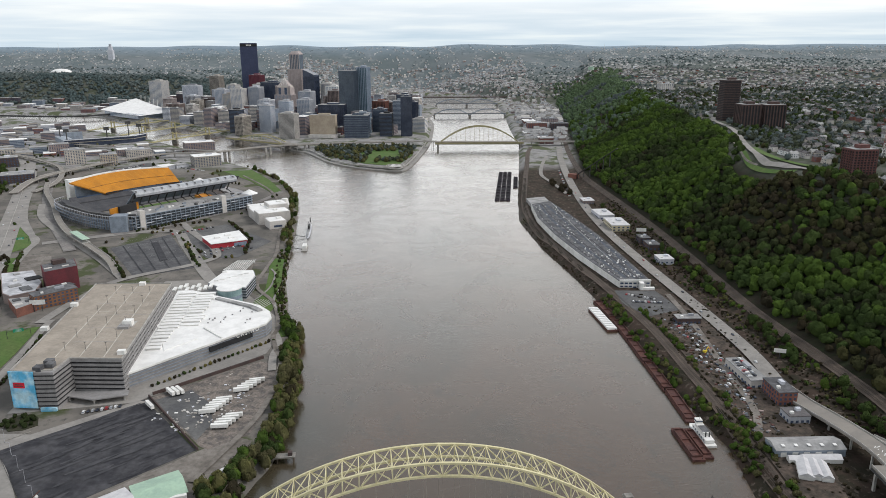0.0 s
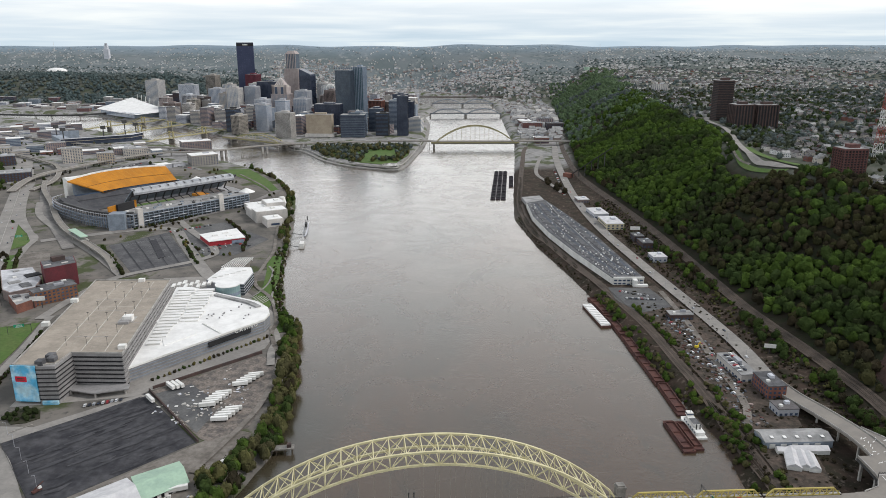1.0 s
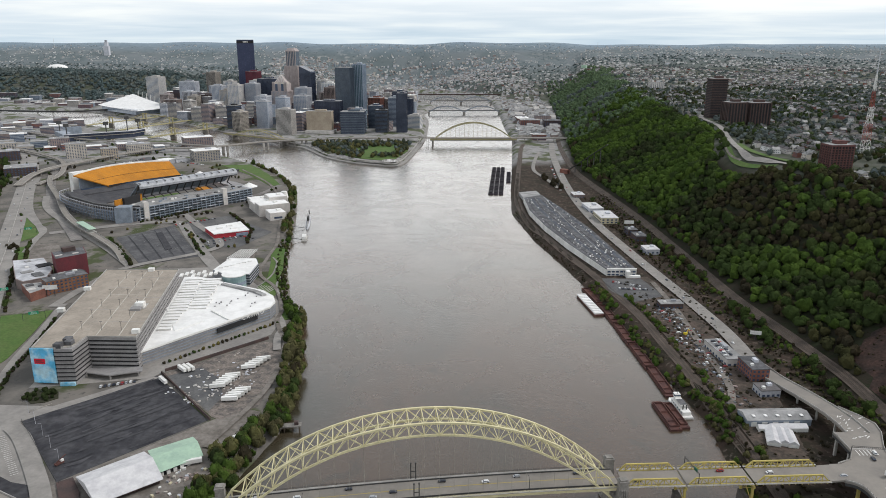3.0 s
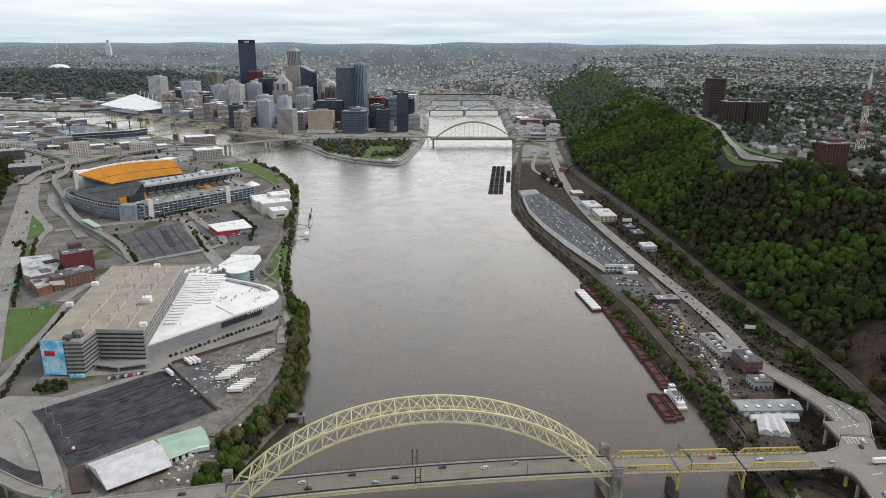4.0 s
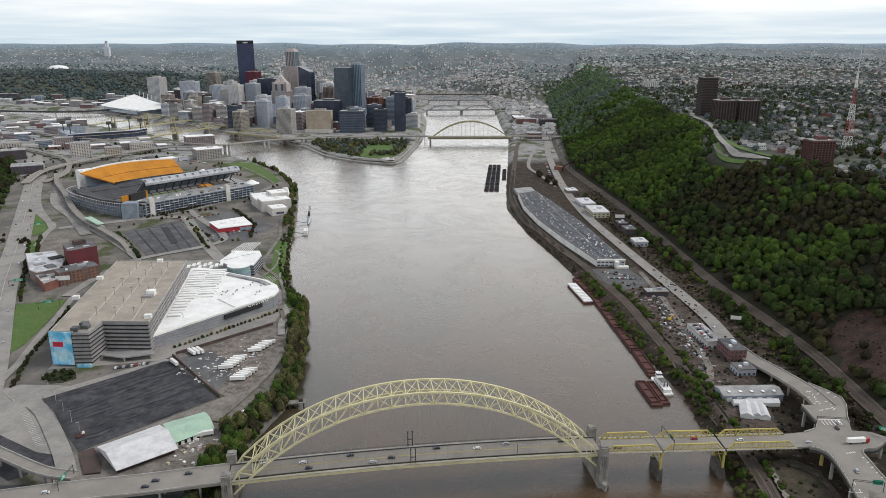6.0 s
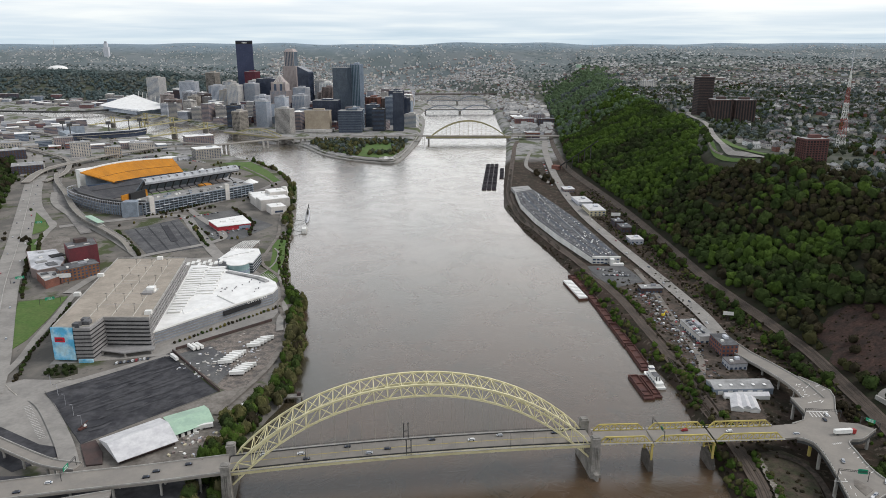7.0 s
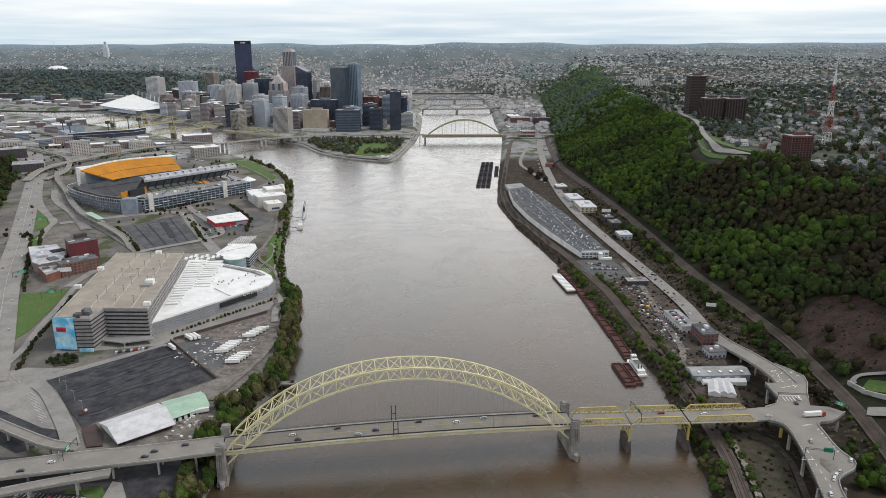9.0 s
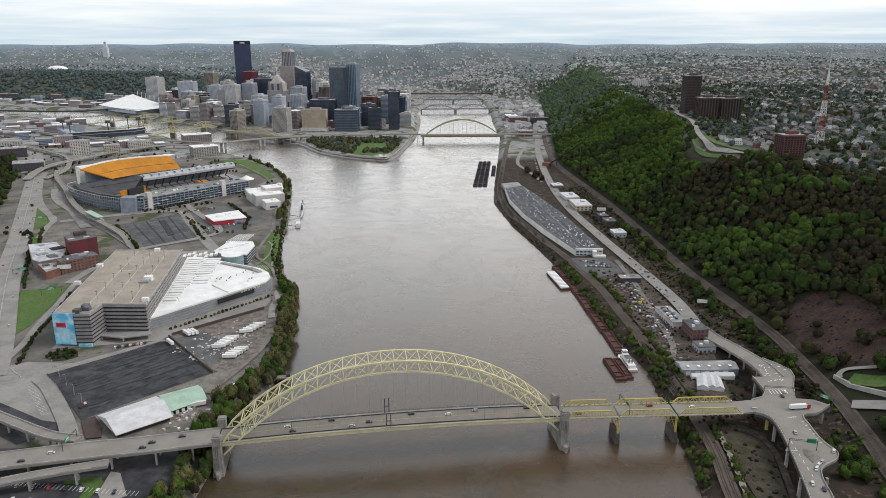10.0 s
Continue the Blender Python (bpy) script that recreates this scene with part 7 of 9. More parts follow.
road("curving concrete street by the warehouse", [(238, 980), (228, 1080), (216, 1180), (236, 1320), (262, 1440)], 8, z=0.45)
M["blue_felt"] = mat("blue_grey_roof_felt", (0.085, 0.096, 0.118), 0.9, 0.3, 3.0, (0.058, 0.066, 0.082), 12)
M["weeds"] = mat("weedy_soil", (0.068, 0.052, 0.039), 0.95, 0.5, 2.0, (0.040, 0.042, 0.022), 8, bump=0.4)
M["rubble"] = mat("pale_rubble", (0.26, 0.235, 0.205), 0.95, 0.5, 1.6, (0.12, 0.105, 0.085), 5, bump=0.5)
M["coal_steel"] = mat("dark_barge_steel", (0.055, 0.045, 0.055), 0.8, 0.3, 2.0, (0.035, 0.03, 0.035), 9)
LIFT = 8.0
field("yard", "scruffy gravel and soil yard beside the tracks", [(234, 40), (262, 34), (286, 150), (278, 340), (262, 440), (216, 430), (226, 330), (234, 180)], "dirt", "yard", 0.1)
field("car_park", "asphalt forecourt before the long warehouse", [(206, 434), (252, 432), (262, 372), (222, 352), (205, 392)], "asphalt", "car park", 0.15)
field("yard", "weedy brown soil below the bridge", [(228, -120), (246, -96), (268, -6), (256, 8), (234, 4)], "weeds", "yard", 0.2)
road("strip of pale rubble and sheet debris below the bridge", [(236, 1), (235, -12), (233, -22), (232, -34), (230, -44), (229, -56), (227, -66), (222, -90)], [1.0] + [2.0 + 2.4 * abs(math.sin(i * 2.3)) for i in range(41)] + [0.6], "rubble", 0.55, "rubble_strip")
road("grassy verge strip under the hill edge road", [(540, 1060), (500, 890), (478, 800), (460, 720), (458, 680), (464, 640), (474, 600)], 8, "grass", 0.5, "lawn")
road("grassy verge between the edge road and the gardens", [(500, 800), (492, 740), (490, 690), (498, 640), (515, 598)], 12, "grass", 0.5, "lawn")
road("gravel service track below the junction", [(250, 2), (262, -10), (264, -30), (258, -60), (248, -100)], 4.5, "dirt", 0.4)
road("pale concrete street climbing the hill beyond the railway", [(344, 22), (356, 14), (366, 6), (392, -14)], 12, "road", 0.6)
road("looping concrete lane behind the retaining wall", [(356, 62), (359, 68), (368, 70.5), (389, 58), (410, 46)], 4.5, "road", 0.6)
rwall = G()
for (ax, ay), (bx, by) in zip([(353, 66), (355, 47), (368, 21), (396, 2)], [(355, 47), (368, 21), (396, 2), (420, -14)]):
    rwall.add([(ax, ay, land_at(ax, ay) - 1), (bx, by, land_at(bx, by) - 1), (bx, by, land_at(bx, by) + 4.2), (ax, ay, land_at(ax, ay) + 3.2), (ax + 1.5, ay + 0.8, land_at(ax, ay) - 1), (bx + 1.5, by + 0.8, land_at(bx, by) - 1), (bx + 1.5, by + 0.8, land_at(bx, by) + 4.2), (ax + 1.5, ay + 0.8, land_at(ax, ay) + 3.2)], [(0, 1, 2, 3), (7, 6, 5, 4), (3, 2, 6, 7), (0, 3, 7, 4), (1, 5, 6, 2)])
setting("retaining_wall", rwall, M["concrete"], "pale concrete retaining wall beside the hill street", "wall")
setting("lawn", G().ribbon([(362, 58), (374, 44), (394, 30)], 16, lay(0.5)), M["grass"], "small mown lawn above the retaining wall", "lawn")


def long_warehouse():
    w = thing("long_warehouse", "very long dark-roofed warehouse with white walls", "warehouse")
    near, far = [(214, 445), (250, 446)], [(192, 880), (158, 856)]
    side = [(186, 560), (168, 660), (157, 760)]
    out_ = [near[0], near[1], (233, 640), (212, 780), far[0], far[1], side[2], side[1], side[0]]
    wl = part("wall", G().prism(out_, 7.5, 16.0), M["white_paint"], w)
    part("roof", G().prism([(x + (0.8 if x < 200 else -0.8), y + (1 if y < 600 else -1)) for x, y in out_], 16, 16.8), M["dark_roof"], w, "dark tarred roof with scattered vents")
    part("kerb", G().prism([(214.2, 444), (250.2, 445), (250, 447), (214, 446.5)], 16, 17.4), M["white_paint"], w)
    part("roof_ridge", G().ribbon([(194, 860, 17.4), (199, 760, 17.4), (213, 600, 17.4), (222, 520, 17.4)], 1.0, 0, 0.7), M["grey_roof"], w, "pale raised ridge along the roof")
    for k in range(9):
        f_ = 0.08 + k * 0.105
        strip = []
        for y in (850, 760, 660, 560, 455):
            lo = np.interp(y, [445, 560, 660, 760, 856], [216, 189, 171, 160, 161])
            hi = np.interp(y, [446, 640, 780, 878], [247, 230, 210, 192])
            strip.append((lo + (hi - lo) * f_, y, 16.84 + 0.004 * k))
        part("roof_strip", G().ribbon(strip, 1.6 + 1.2 * (k % 3), 0), M[("lot_dark", "dark_roof", "blue_felt")[k % 3]], w)
    for k in range(7):
        part("window_strip", G().box(216.6 + k * 5, 444.6, 9 if k != 3 else 8, 3.6, 0.8, 1.6), M["dark_glass"], wl)
        part("window_strip", G().box(216.6 + k * 5, 444.6, 12.6, 3.6, 0.8, 1.8), M["dark_glass"], wl)
    part("entrance", G().box(238, 440, 7.8, 5, 8, 8.4), M["white_paint"], w)
    part("porch", G().box(245, 437, 7.8, 14, 5, 3.4), M["white_paint"], w)
    rr = random.Random(3)
    k = 0
    while k < 240:
        y = rr.uniform(452, 850)
        lo = np.interp(y, [445, 560, 660, 760, 856], [216, 189, 171, 160, 161])
        hi = np.interp(y, [446, 640, 780, 878], [247, 230, 210, 192])
        x = rr.uniform(lo, hi)
        s = rr.uniform(0.6, 1.7)
        part("roof_vent" if k % 3 else "skylight", G().box(x, y, 16.7, s, s * rr.uniform(0.7, 1.6), rr.uniform(0.5, 1.6), 12), M["white_roof" if k % 2 else "grey_roof"], w)
        k += 1
    for y in np.arange(470, 850, 19.0):
        lo = np.interp(y, [445, 560, 660, 760, 856], [216, 189, 171, 160, 161])
        hi = np.interp(y, [446, 640, 780, 878], [247, 230, 210, 192])
        part("roof_seam", G().beam((lo, y, 16.85), (hi, y + 5, 16.85), 0.3, 0.25), M["blue_felt"], w)
    part("annex", G().prism([(160, 858), (194, 880), (190, 930), (156, 916)], 7.5, 14), M["grey_roof"], w, "pale jumbled annex roofs")


long_warehouse()
windowed("roadside_shop", "cream flat-roofed roadside building", 274, 728, 27, 50, 9, 3, "cream", z=8, bay=6, floor=4, roof="shed_roof", group="roadside buildings")
windowed("roadside_shop", "low grey roadside depot with a pale roof", 268, 800, 24, 46, 7, 6, "grey_wall", z=8, bay=6, roof="shed_roof", group="roadside buildings")
windowed("roadside_shop", "dark flat-roofed garage by the road", 296, 610, 16, 26, 7, 4, "dark_brick", z=9, bay=5, roof="dark_roof", group="roadside buildings")
windowed("roadside_shop", "black tarred workshop by the road", 292, 640, 14, 20, 8, 4, "dark_brick", z=9, bay=5, roof="dark_roof", group="roadside buildings")
windowed("roadside_shop", "small white-roofed store by the road", 294, 545, 18, 22, 6, 4, "grey_wall", z=9, bay=5, roof="shed_roof", group="roadside buildings")
windowed("roadside_shop", "small office with a pale roof", 262, 905, 20, 26, 6, 4, "brown_wall", z=8, bay=5, roof="shed_roof", group="roadside buildings")
windowed("yard_office", "dark low yard office with a pale roof edge", 258, 338, 24, 12, 6, 2, "dark_brick", z=8, bay=4, roof="grey_roof", group="yard buildings")
windowed("brick_house", "three-storey red brick house with a black roof", 279, 176, 15, 26, 11, 4, "brick", z=8, bay=3.6, roof="dark_roof", group="yard buildings")
windowed("yard_workshop", "long flat workshop with cars on its roof", 268, 214, 15, 44, 7, 6, "pale_wall", z=8, bay=5, roof="grey_roof", group="yard buildings")
windowed("brick_house", "old stone-walled house among trees", 276, 142, 16, 14, 6, 4, "grey_wall", z=8, bay=4, roof="shingle", group="yard buildings")


def depot():
    d_ = thing("metal_depot", "long blue-grey metal depot with a shallow roof", "shed", x=263, y=99, z=8, rz=2)
    part("wall", G().box(0, 0, -0.5, 48, 17, 6.0), M["steel_blue"], d_)
    part("roof", G().add([(-24.5, -9, 5.5), (24.5, -9, 5.5), (24.5, 9, 5.5), (-24.5, 9, 5.5), (-24.5, 0, 8), (24.5, 0, 8)], [(0, 1, 5, 4), (2, 3, 4, 5), (0, 4, 3), (1, 2, 5), (0, 3, 2, 1)]), M["grey_roof"], d_)
    for k in range(5):
        part("door", G().box(-19 + k * 8, -8.6, 0, 4, 0.4, 4), M["white_paint"], d_)
        part("skylight", G().box(-18 + k * 9, -4.5, 7.0, 2.2, 3, 0.3), M["white_roof"], d_)
    for i, (x, y, w, l, rz) in enumerate(((251, 74, 9, 24, -18), (257, 72, 8, 20, -14), (262, 70, 7, 20, -12), (268, 86, 26, 7, 0), (256, 84, 22, 6, -6))):
        s = thing("white_hut", "weathered white gabled metal hut", "shed", "white metal huts", x, y, 8, rz)
        part("wall", G().box(0, 0, -0.4, w, l, 3.6), M["white_paint"], s)
        if w < l:
            part("roof", G().add([(-w / 2 - 0.3, -l / 2, 3.2), (w / 2 + 0.3, -l / 2, 3.2), (w / 2 + 0.3, l / 2, 3.2), (-w / 2 - 0.3, l / 2, 3.2), (0, -l / 2, 5.6), (0, l / 2, 5.6)], [(1, 2, 5, 4), (3, 0, 4, 5), (0, 1, 4), (2, 3, 5)]), M["shed_roof"], s)
        else:
            part("roof", G().add([(-w / 2, -l / 2 - 0.3, 3.2), (w / 2, -l / 2 - 0.3, 3.2), (w / 2, l / 2 + 0.3, 3.2), (-w / 2, l / 2 + 0.3, 3.2), (-w / 2, 0, 5.2), (w / 2, 0, 5.2)], [(0, 1, 5, 4), (2, 3, 4, 5), (3, 0, 4), (1, 2, 5)]), M["shed_roof"], s)


depot()
bd = thing("billboard", "roadside billboard with a white panel", "billboard", x=312, y=250, z=land_at(312, 250), rz=-14)
part("panel", G().box(0, 0, 6, 10, 0.5, 3.6), M["white_paint"], bd)
part("post", G().box(0, 0.4, -1, 0.5, 0.5, 7), M["dark_steel"], bd)
bd = thing("billboard", "roadside billboard with a white panel", "billboard", x=296, y=668, z=land_at(296, 668), rz=-4)
part("panel", G().box(0, 0, 9, 14, 0.5, 5), M["white_paint"], bd)
part("post", G().box(0, 0.4, -1, 0.7, 0.7, 10), M["dark_steel"], bd)


# ---- barges and boats ----
def barge(x, y, rz, length, width, label, cover=None, load=None, steel="rust"):
    b = thing("barge", label, "barge", "moored barges", x, y, 0, rz)
    w, l = width / 2, length / 2
    hull = part("hull", G().prism([(-w, -l), (w, -l), (w, l - 3), (w * 0.8, l), (-w * 0.8, l), (-w, l - 3)], -1.5, 1.7), M[steel], b, "steel hull")
    if cover:
        part("cover", G().box(0, 0, 1.7, width - 1.2, length - 3, 1.6), M[cover], b, "pale hatch covers")
        for k in np.arange(-l + 4, l - 3, 5.0):
            part("cover_seam", G().box(0, k, 3.3, width - 1.2, 0.4, 0.25), M["grey_roof"], b)
    else:
        part("hold", G().box(0, 0, 1.71, width - 2.6, length - 8, 0.1), M[load or "shade"], b, "dark open hold")
        rim = G()
        for s in (-1, 1):
            rim.box(s * (w - 1.0), 0, 1.7, 0.5, length - 7, 1.4)
            rim.box(0, s * (l - 3.8), 1.7, width - 2, 0.5, 1.4)
        part("coaming", rim, M[steel], b)
        for k in np.arange(-l + 12, l - 8, 14.0):
            part("cross_beam", G().box(0, k, 1.9, width - 2.4, 0.5, 0.8), M[steel], b)
    for k in (-l + 1.2, l - 1.6):
        part("bollard", G().cyl((w * 0.6, k, 1.7), (w * 0.6, k, 2.5), 0.3, 6), M["dark_steel"], b)


barge(178, 364, 7.5, 64, 11, "covered barge with pale hatch covers", cover="white_roof")
for i, (x, y, rz) in enumerate(((187, 392, 8), (193, 334, 4), (196, 282, 2.5), (199, 230, 3), (202, 178, 2))):
    barge(x, y, rz, 56, 9.5, "rusty open hopper barge moored at the bank", load="rust")
barge(189, 119, 4, 44, 9, "rusty open hopper barge moored beside the towboat", load="rust")
barge(197, 120, 4, 40, 7, "rusty work flat moored beside the towboat", load="rust")
tb = thing("towboat", "white river towboat with stacked deckhouses", "towboat", x=204, y=131, z=0, rz=4)
part("hull", G().prism([(-4.2, -16), (4.2, -16), (4.2, 14), (3, 17), (-3, 17), (-4.2, 14)], -1.5, 1.6), M["white_paint"], tb)
part("main_deckhouse", G().box(0, -1, 1.6, 6.6, 24, 2.8), M["white_paint"], tb)
for k in range(6):
    for s in (-1, 1):
        part("window", G().box(s * 3.3, -10 + k * 3.8, 2.8, 0.3, 1.4, 0.9), M["dark_glass"], tb)
part("upper_deckhouse", G().box(0, 1, 4.4, 5.6, 15, 2.6), M["white_paint"], tb)
part("dark_roof", G().box(0, -1, 7.0, 5.2, 9, 0.3), M["dark_roof"], tb)
part("wheelhouse", G().box(0, 9, 7.0, 4.6, 4.6, 2.6), M["white_paint"], tb)
part("wheelhouse_windows", G().box(0, 9, 8.0, 4.8, 4.8, 1.0), M["dark_glass"], tb)
for s in (-1.4, 1.4):
    part("funnel", G().cyl((s, -8, 4.4), (s, -8, 8.2), 0.5, 8), M["dark_steel"], tb)
part("mast", G().cyl((0, 8, 9.6), (0, 8, 14), 0.12, 5), M["dark_steel"], tb)
for i in range(4):
    for j_ in range(5) if i < 3 else (2, 3):
        barge(110 + i * 9.7 + j_ * 5.7 + (4 if i == 3 else 0), 987 + j_ * 60, -5.4, 57, 9.0, "coal-laden open hopper barge in a moored fleet", load="shade", steel="coal_steel")
pw = thing("mooring_pier", "small derelict timber and concrete mooring pier", "pier", x=-97, y=98, z=0, rz=8)
part("deck", G().box(-1, 0, 4.0, 15, 6, 1.0), M["stone"], pw)
for x in (-6, 0, 5):
    for y in (-2, 2):
        part("pile", G().cyl((x, y, -6), (x, y, 4.2), 0.45, 7), M["bark"], pw)
part("hut", G().box(3, 0, 5, 3, 3, 2.4), M["dark_brick"], pw)


# ---- the hill top: towers, mast and edge road ----
M["apartment_brick"] = mat("dark_red_brick", (0.135, 0.062, 0.056), 0.9, 0.2, 1.0, (0.10, 0.05, 0.047), 7)
tower("apartment_tower", "dark brown apartment tower with stacked balconies", 604, 1196, 34, 30, 84, "dark_brick", "shade", 4, 119, 3.4, 5, "bands", group="hilltop towers")
for x, y, w, d_, h in ((600, 1084, 36, 32, 44), (654, 1100, 42, 30, 42)):
    b = tower("apartment_block", "dark brown brick apartment block with tall bays", x, y, w, d_, h, "dark_brick", "shade", 4, 119, 3.4, 6, "piers", group="hilltop towers")
tower("apartment_block", "red brick apartment block with window rows", 536, 566, 31, 24, 37, "apartment_brick", "shade", 6, 113, 3.2, 4.2, "grid", group="hilltop towers")
windowed("church_school", "pale large institution on the far ridge", 720, 2050, 44, 26, 26, 5, "pale_wall", z=land_at(720, 2050), bay=6, group="hilltop buildings")
mastz = land_at(629, 663)
tm = thing("radio_mast", "red and white lattice radio mast", "mast", x=629, y=663, z=mastz)
H_ = 156.0
M["mast_red"] = mat("faded_mast_red", (0.30, 0.055, 0.04), 0.6, 0.15, 2.0)
for k in range(10):
    r0, r1 = 4.6 * (1 - k / 10.5) + 0.5, 4.6 * (1 - (k + 1) / 10.5) + 0.5
    z0, z1 = k * H_ * 0.075, (k + 1) * H_ * 0.075
    sec = G()
    cs = ((-1, -1), (1, -1), (1, 1), (-1, 1))
    for (a, b_), (c, e_) in zip(cs, cs[1:] + cs[:1]):
        sec.beam((a * r0, b_ * r0, z0), (a * r1, b_ * r1, z1), 0.34)
        sec.beam((a * r0, b_ * r0, z0), (c * r1, e_ * r1, z1), 0.2)
        sec.beam((c * r0, e_ * r0, z0), (a * r1, b_ * r1, z1), 0.2)
        sec.beam((a * r1, b_ * r1, z1), (c * r1, e_ * r1, z1), 0.35)
    part("section", sec, M["mast_red" if k % 4 in (2, 3) else "white_paint"], tm)
part("antenna", G().cyl((0, 0, H_ * 0.75), (0, 0, H_), 0.7, 6, 0.3), M["grey_wall"], tm)
road("pale concrete road along the hill edge", [(588, 1230), (567, 1164), (553, 1027), (500, 833), (472, 699), (476, 653), (486, 603), (510, 571), (530, 546), (600, 530)], 10, z=0.9)
road("pale concrete path below the edge road", [(540, 1040), (488, 850), (462, 740), (462, 690)], 3, "gravel", 0.8)
inc = thing("funicular", "straight funicular railway climbing the wooded hill", "funicular")
part("trestle", G().beam((286, 1140, 17), (352, 1085, 78), 7, 1.2), M["dark_steel"], inc)
for s in (-2.5, 2.5):
    part("rail", G().beam((286 + s * 0.6, 1140 + s, 17.9), (352 + s * 0.6, 1085 + s, 78.9), 0.4, 0.4), M["rail"], inc)
part("lower_station", G().box(278, 1146, 8, 18, 12, 9, -40), M["brick"], inc)
for k in range(6):
    t_ = k / 6
    x, y, z = 286 + 66 * t_, 1140 - 55 * t_, 17 + 61 * t_
    part("trestle_leg", G().box(x, y, land_at(x, y) - 1, 1, 5, max(1.0, z - land_at(x, y))), M["dark_steel"], inc)

# ---- woods, gardens and houses ----
def crown_shape(seed, tris, lobes, leaf, core=1, spread=0.42):
    """Triangles of one crown of unit radius: a rounded mass of swelling lobes with leaf clumps over it."""
    r = np.random.RandomState(seed)
    c = r.normal(size=(lobes, 3)) * np.array([spread, spread, 0.28])
    c *= np.minimum(1, 0.62 / np.maximum(np.linalg.norm(c, axis=1, keepdims=True), 1e-6))
    rad = r.uniform(0.36, 0.56, lobes)
    rad[0], c[0] = 0.6, 0

    def reach(d):
        """Distance from the middle to the outermost lobe along each direction."""
        along_ = d @ c.T
        root = along_ ** 2 - (c ** 2).sum(1)[None] + rad[None] ** 2
        return np.where(root > 0, along_ + np.sqrt(np.maximum(root, 0)), 0.3).max(1)

    d = r.normal(size=(tris, 3))
    d[:, 2] = np.abs(d[:, 2]) * 0.95 - 0.25
    d /= np.linalg.norm(d, axis=1, keepdims=True)
    mid = d * (reach(d) * r.uniform(0.93, 1.08, tris))[:, None]
    nrm = d + r.normal(size=(tris, 3)) * 0.35
    nrm /= np.linalg.norm(nrm, axis=1, keepdims=True)
    a = np.cross(nrm, r.normal(size=(tris, 3)))
    a /= np.linalg.norm(a, axis=1, keepdims=True)
    b_ = np.cross(nrm, a)
    s = leaf * r.uniform(0.6, 1.3, tris)[:, None]
    T = np.stack([mid + a * s, mid - a * s * 0.6 + b_ * s * 0.9, mid - a * s * 0.6 - b_ * s * 0.9], 1)
    if core:
        bm = bmesh.new()
        bmesh.ops.create_icosphere(bm, subdivisions=core, radius=1.0)
        D = np.array([v.co[:] for v in bm.verts])
        D /= np.linalg.norm(D, axis=1, keepdims=True)
        P = D * (reach(D) * r.uniform(0.90, 1.03, len(D)))[:, None]
        bm.faces.ensure_lookup_table()
        idx = np.array([[v.index for v in f.verts] for f in bm.faces])
        bm.free()
        inner = P[idx]
        inner = inner[inner[:, :, 2].max(1) > -0.35]
        T = np.concatenate([T, inner])
    T[:, :, 2] += 0.72
    return T


def grow(name, label, category, spots, shapes, material):
    """All trees of one sort as one mesh. spots: rows of x, y, z, radius, height factor, turn."""
    if len(spots) == 0:
        return
    S = np.array(spots)
    pick = np.random.RandomState(len(S)).randint(0, len(shapes), len(S))
    chunks = []
    for i, T in enumerate(shapes):
        q = S[pick == i]
        if len(q) == 0:
            continue
        ca, sa = np.cos(q[:, 5])[:, None, None], np.sin(q[:, 5])[:, None, None]
        X = T[None, :, :, 0] * ca - T[None, :, :, 1] * sa
        Y = T[None, :, :, 0] * sa + T[None, :, :, 1] * ca
        r = q[:, 3][:, None, None]
        out_ = np.stack([q[:, 0][:, None, None] + X * r, q[:, 1][:, None, None] + Y * r, q[:, 2][:, None, None] + np.broadcast_to(T[None, :, :, 2], X.shape) * r * q[:, 4][:, None, None]], -1)
        chunks.append(out_.reshape(-1, 3))
    V = np.concatenate(chunks)
    n = len(V) // 3
    me = bpy.data.meshes.new(name)
    me.vertices.add(len(V))
    me.vertices.foreach_set("co", V.ravel())
    me.loops.add(len(V))
    me.loops.foreach_set("vertex_index", np.arange(len(V)))
    me.polygons.add(n)
    me.polygons.foreach_set("loop_start", np.arange(0, len(V), 3))
    me.update(calc_edges=True)
    me.materials.append(material)
    tagged(new(name, me), label, category, kind="stuff")


RICH = [crown_shape(10 + i, 150, 9, 0.13, 2) for i in range(5)]
HILL = [crown_shape(20 + i, 190, 9, 0.105, 2, 0.5) for i in range(8)]
HILL_FAR = [crown_shape(50 + i, 84, 8, 0.135, 2, 0.5) for i in range(8)]
MEDIUM = [crown_shape(30 + i, 34, 5, 0.22) for i in range(5)]
CLUMP = [crown_shape(70 + i, 12, 6, 0.30) for i in range(5)]
rs = np.random.RandomState(11)


def foot_edge(y):
    return np.interp(y, FOOT_Y, FOOT_X), np.interp(y, FOOT_Y, EDGE_X)


def scatter(n, x0, x1, y0, y1):
    return rs.uniform(x0, x1, n), rs.uniform(y0, y1, n)


def smooth_noise(x, y, s, seed=0.0):
    return np.sin(x / s + seed) * np.cos(y / (s * 1.3) + 2 * seed) + 0.6 * np.sin((x + y) / (s * 0.45) + 3 * seed)


def spots_of(x, y, rmin, rmax, hmin=1.0, hmax=1.45, sink=0.6):
    z = land(x, y) - sink
    n = len(x)
    return np.stack([x, y, z, rs.uniform(rmin, rmax, n), rs.uniform(hmin, hmax, n), rs.uniform(0, 6.28, n)], 1)


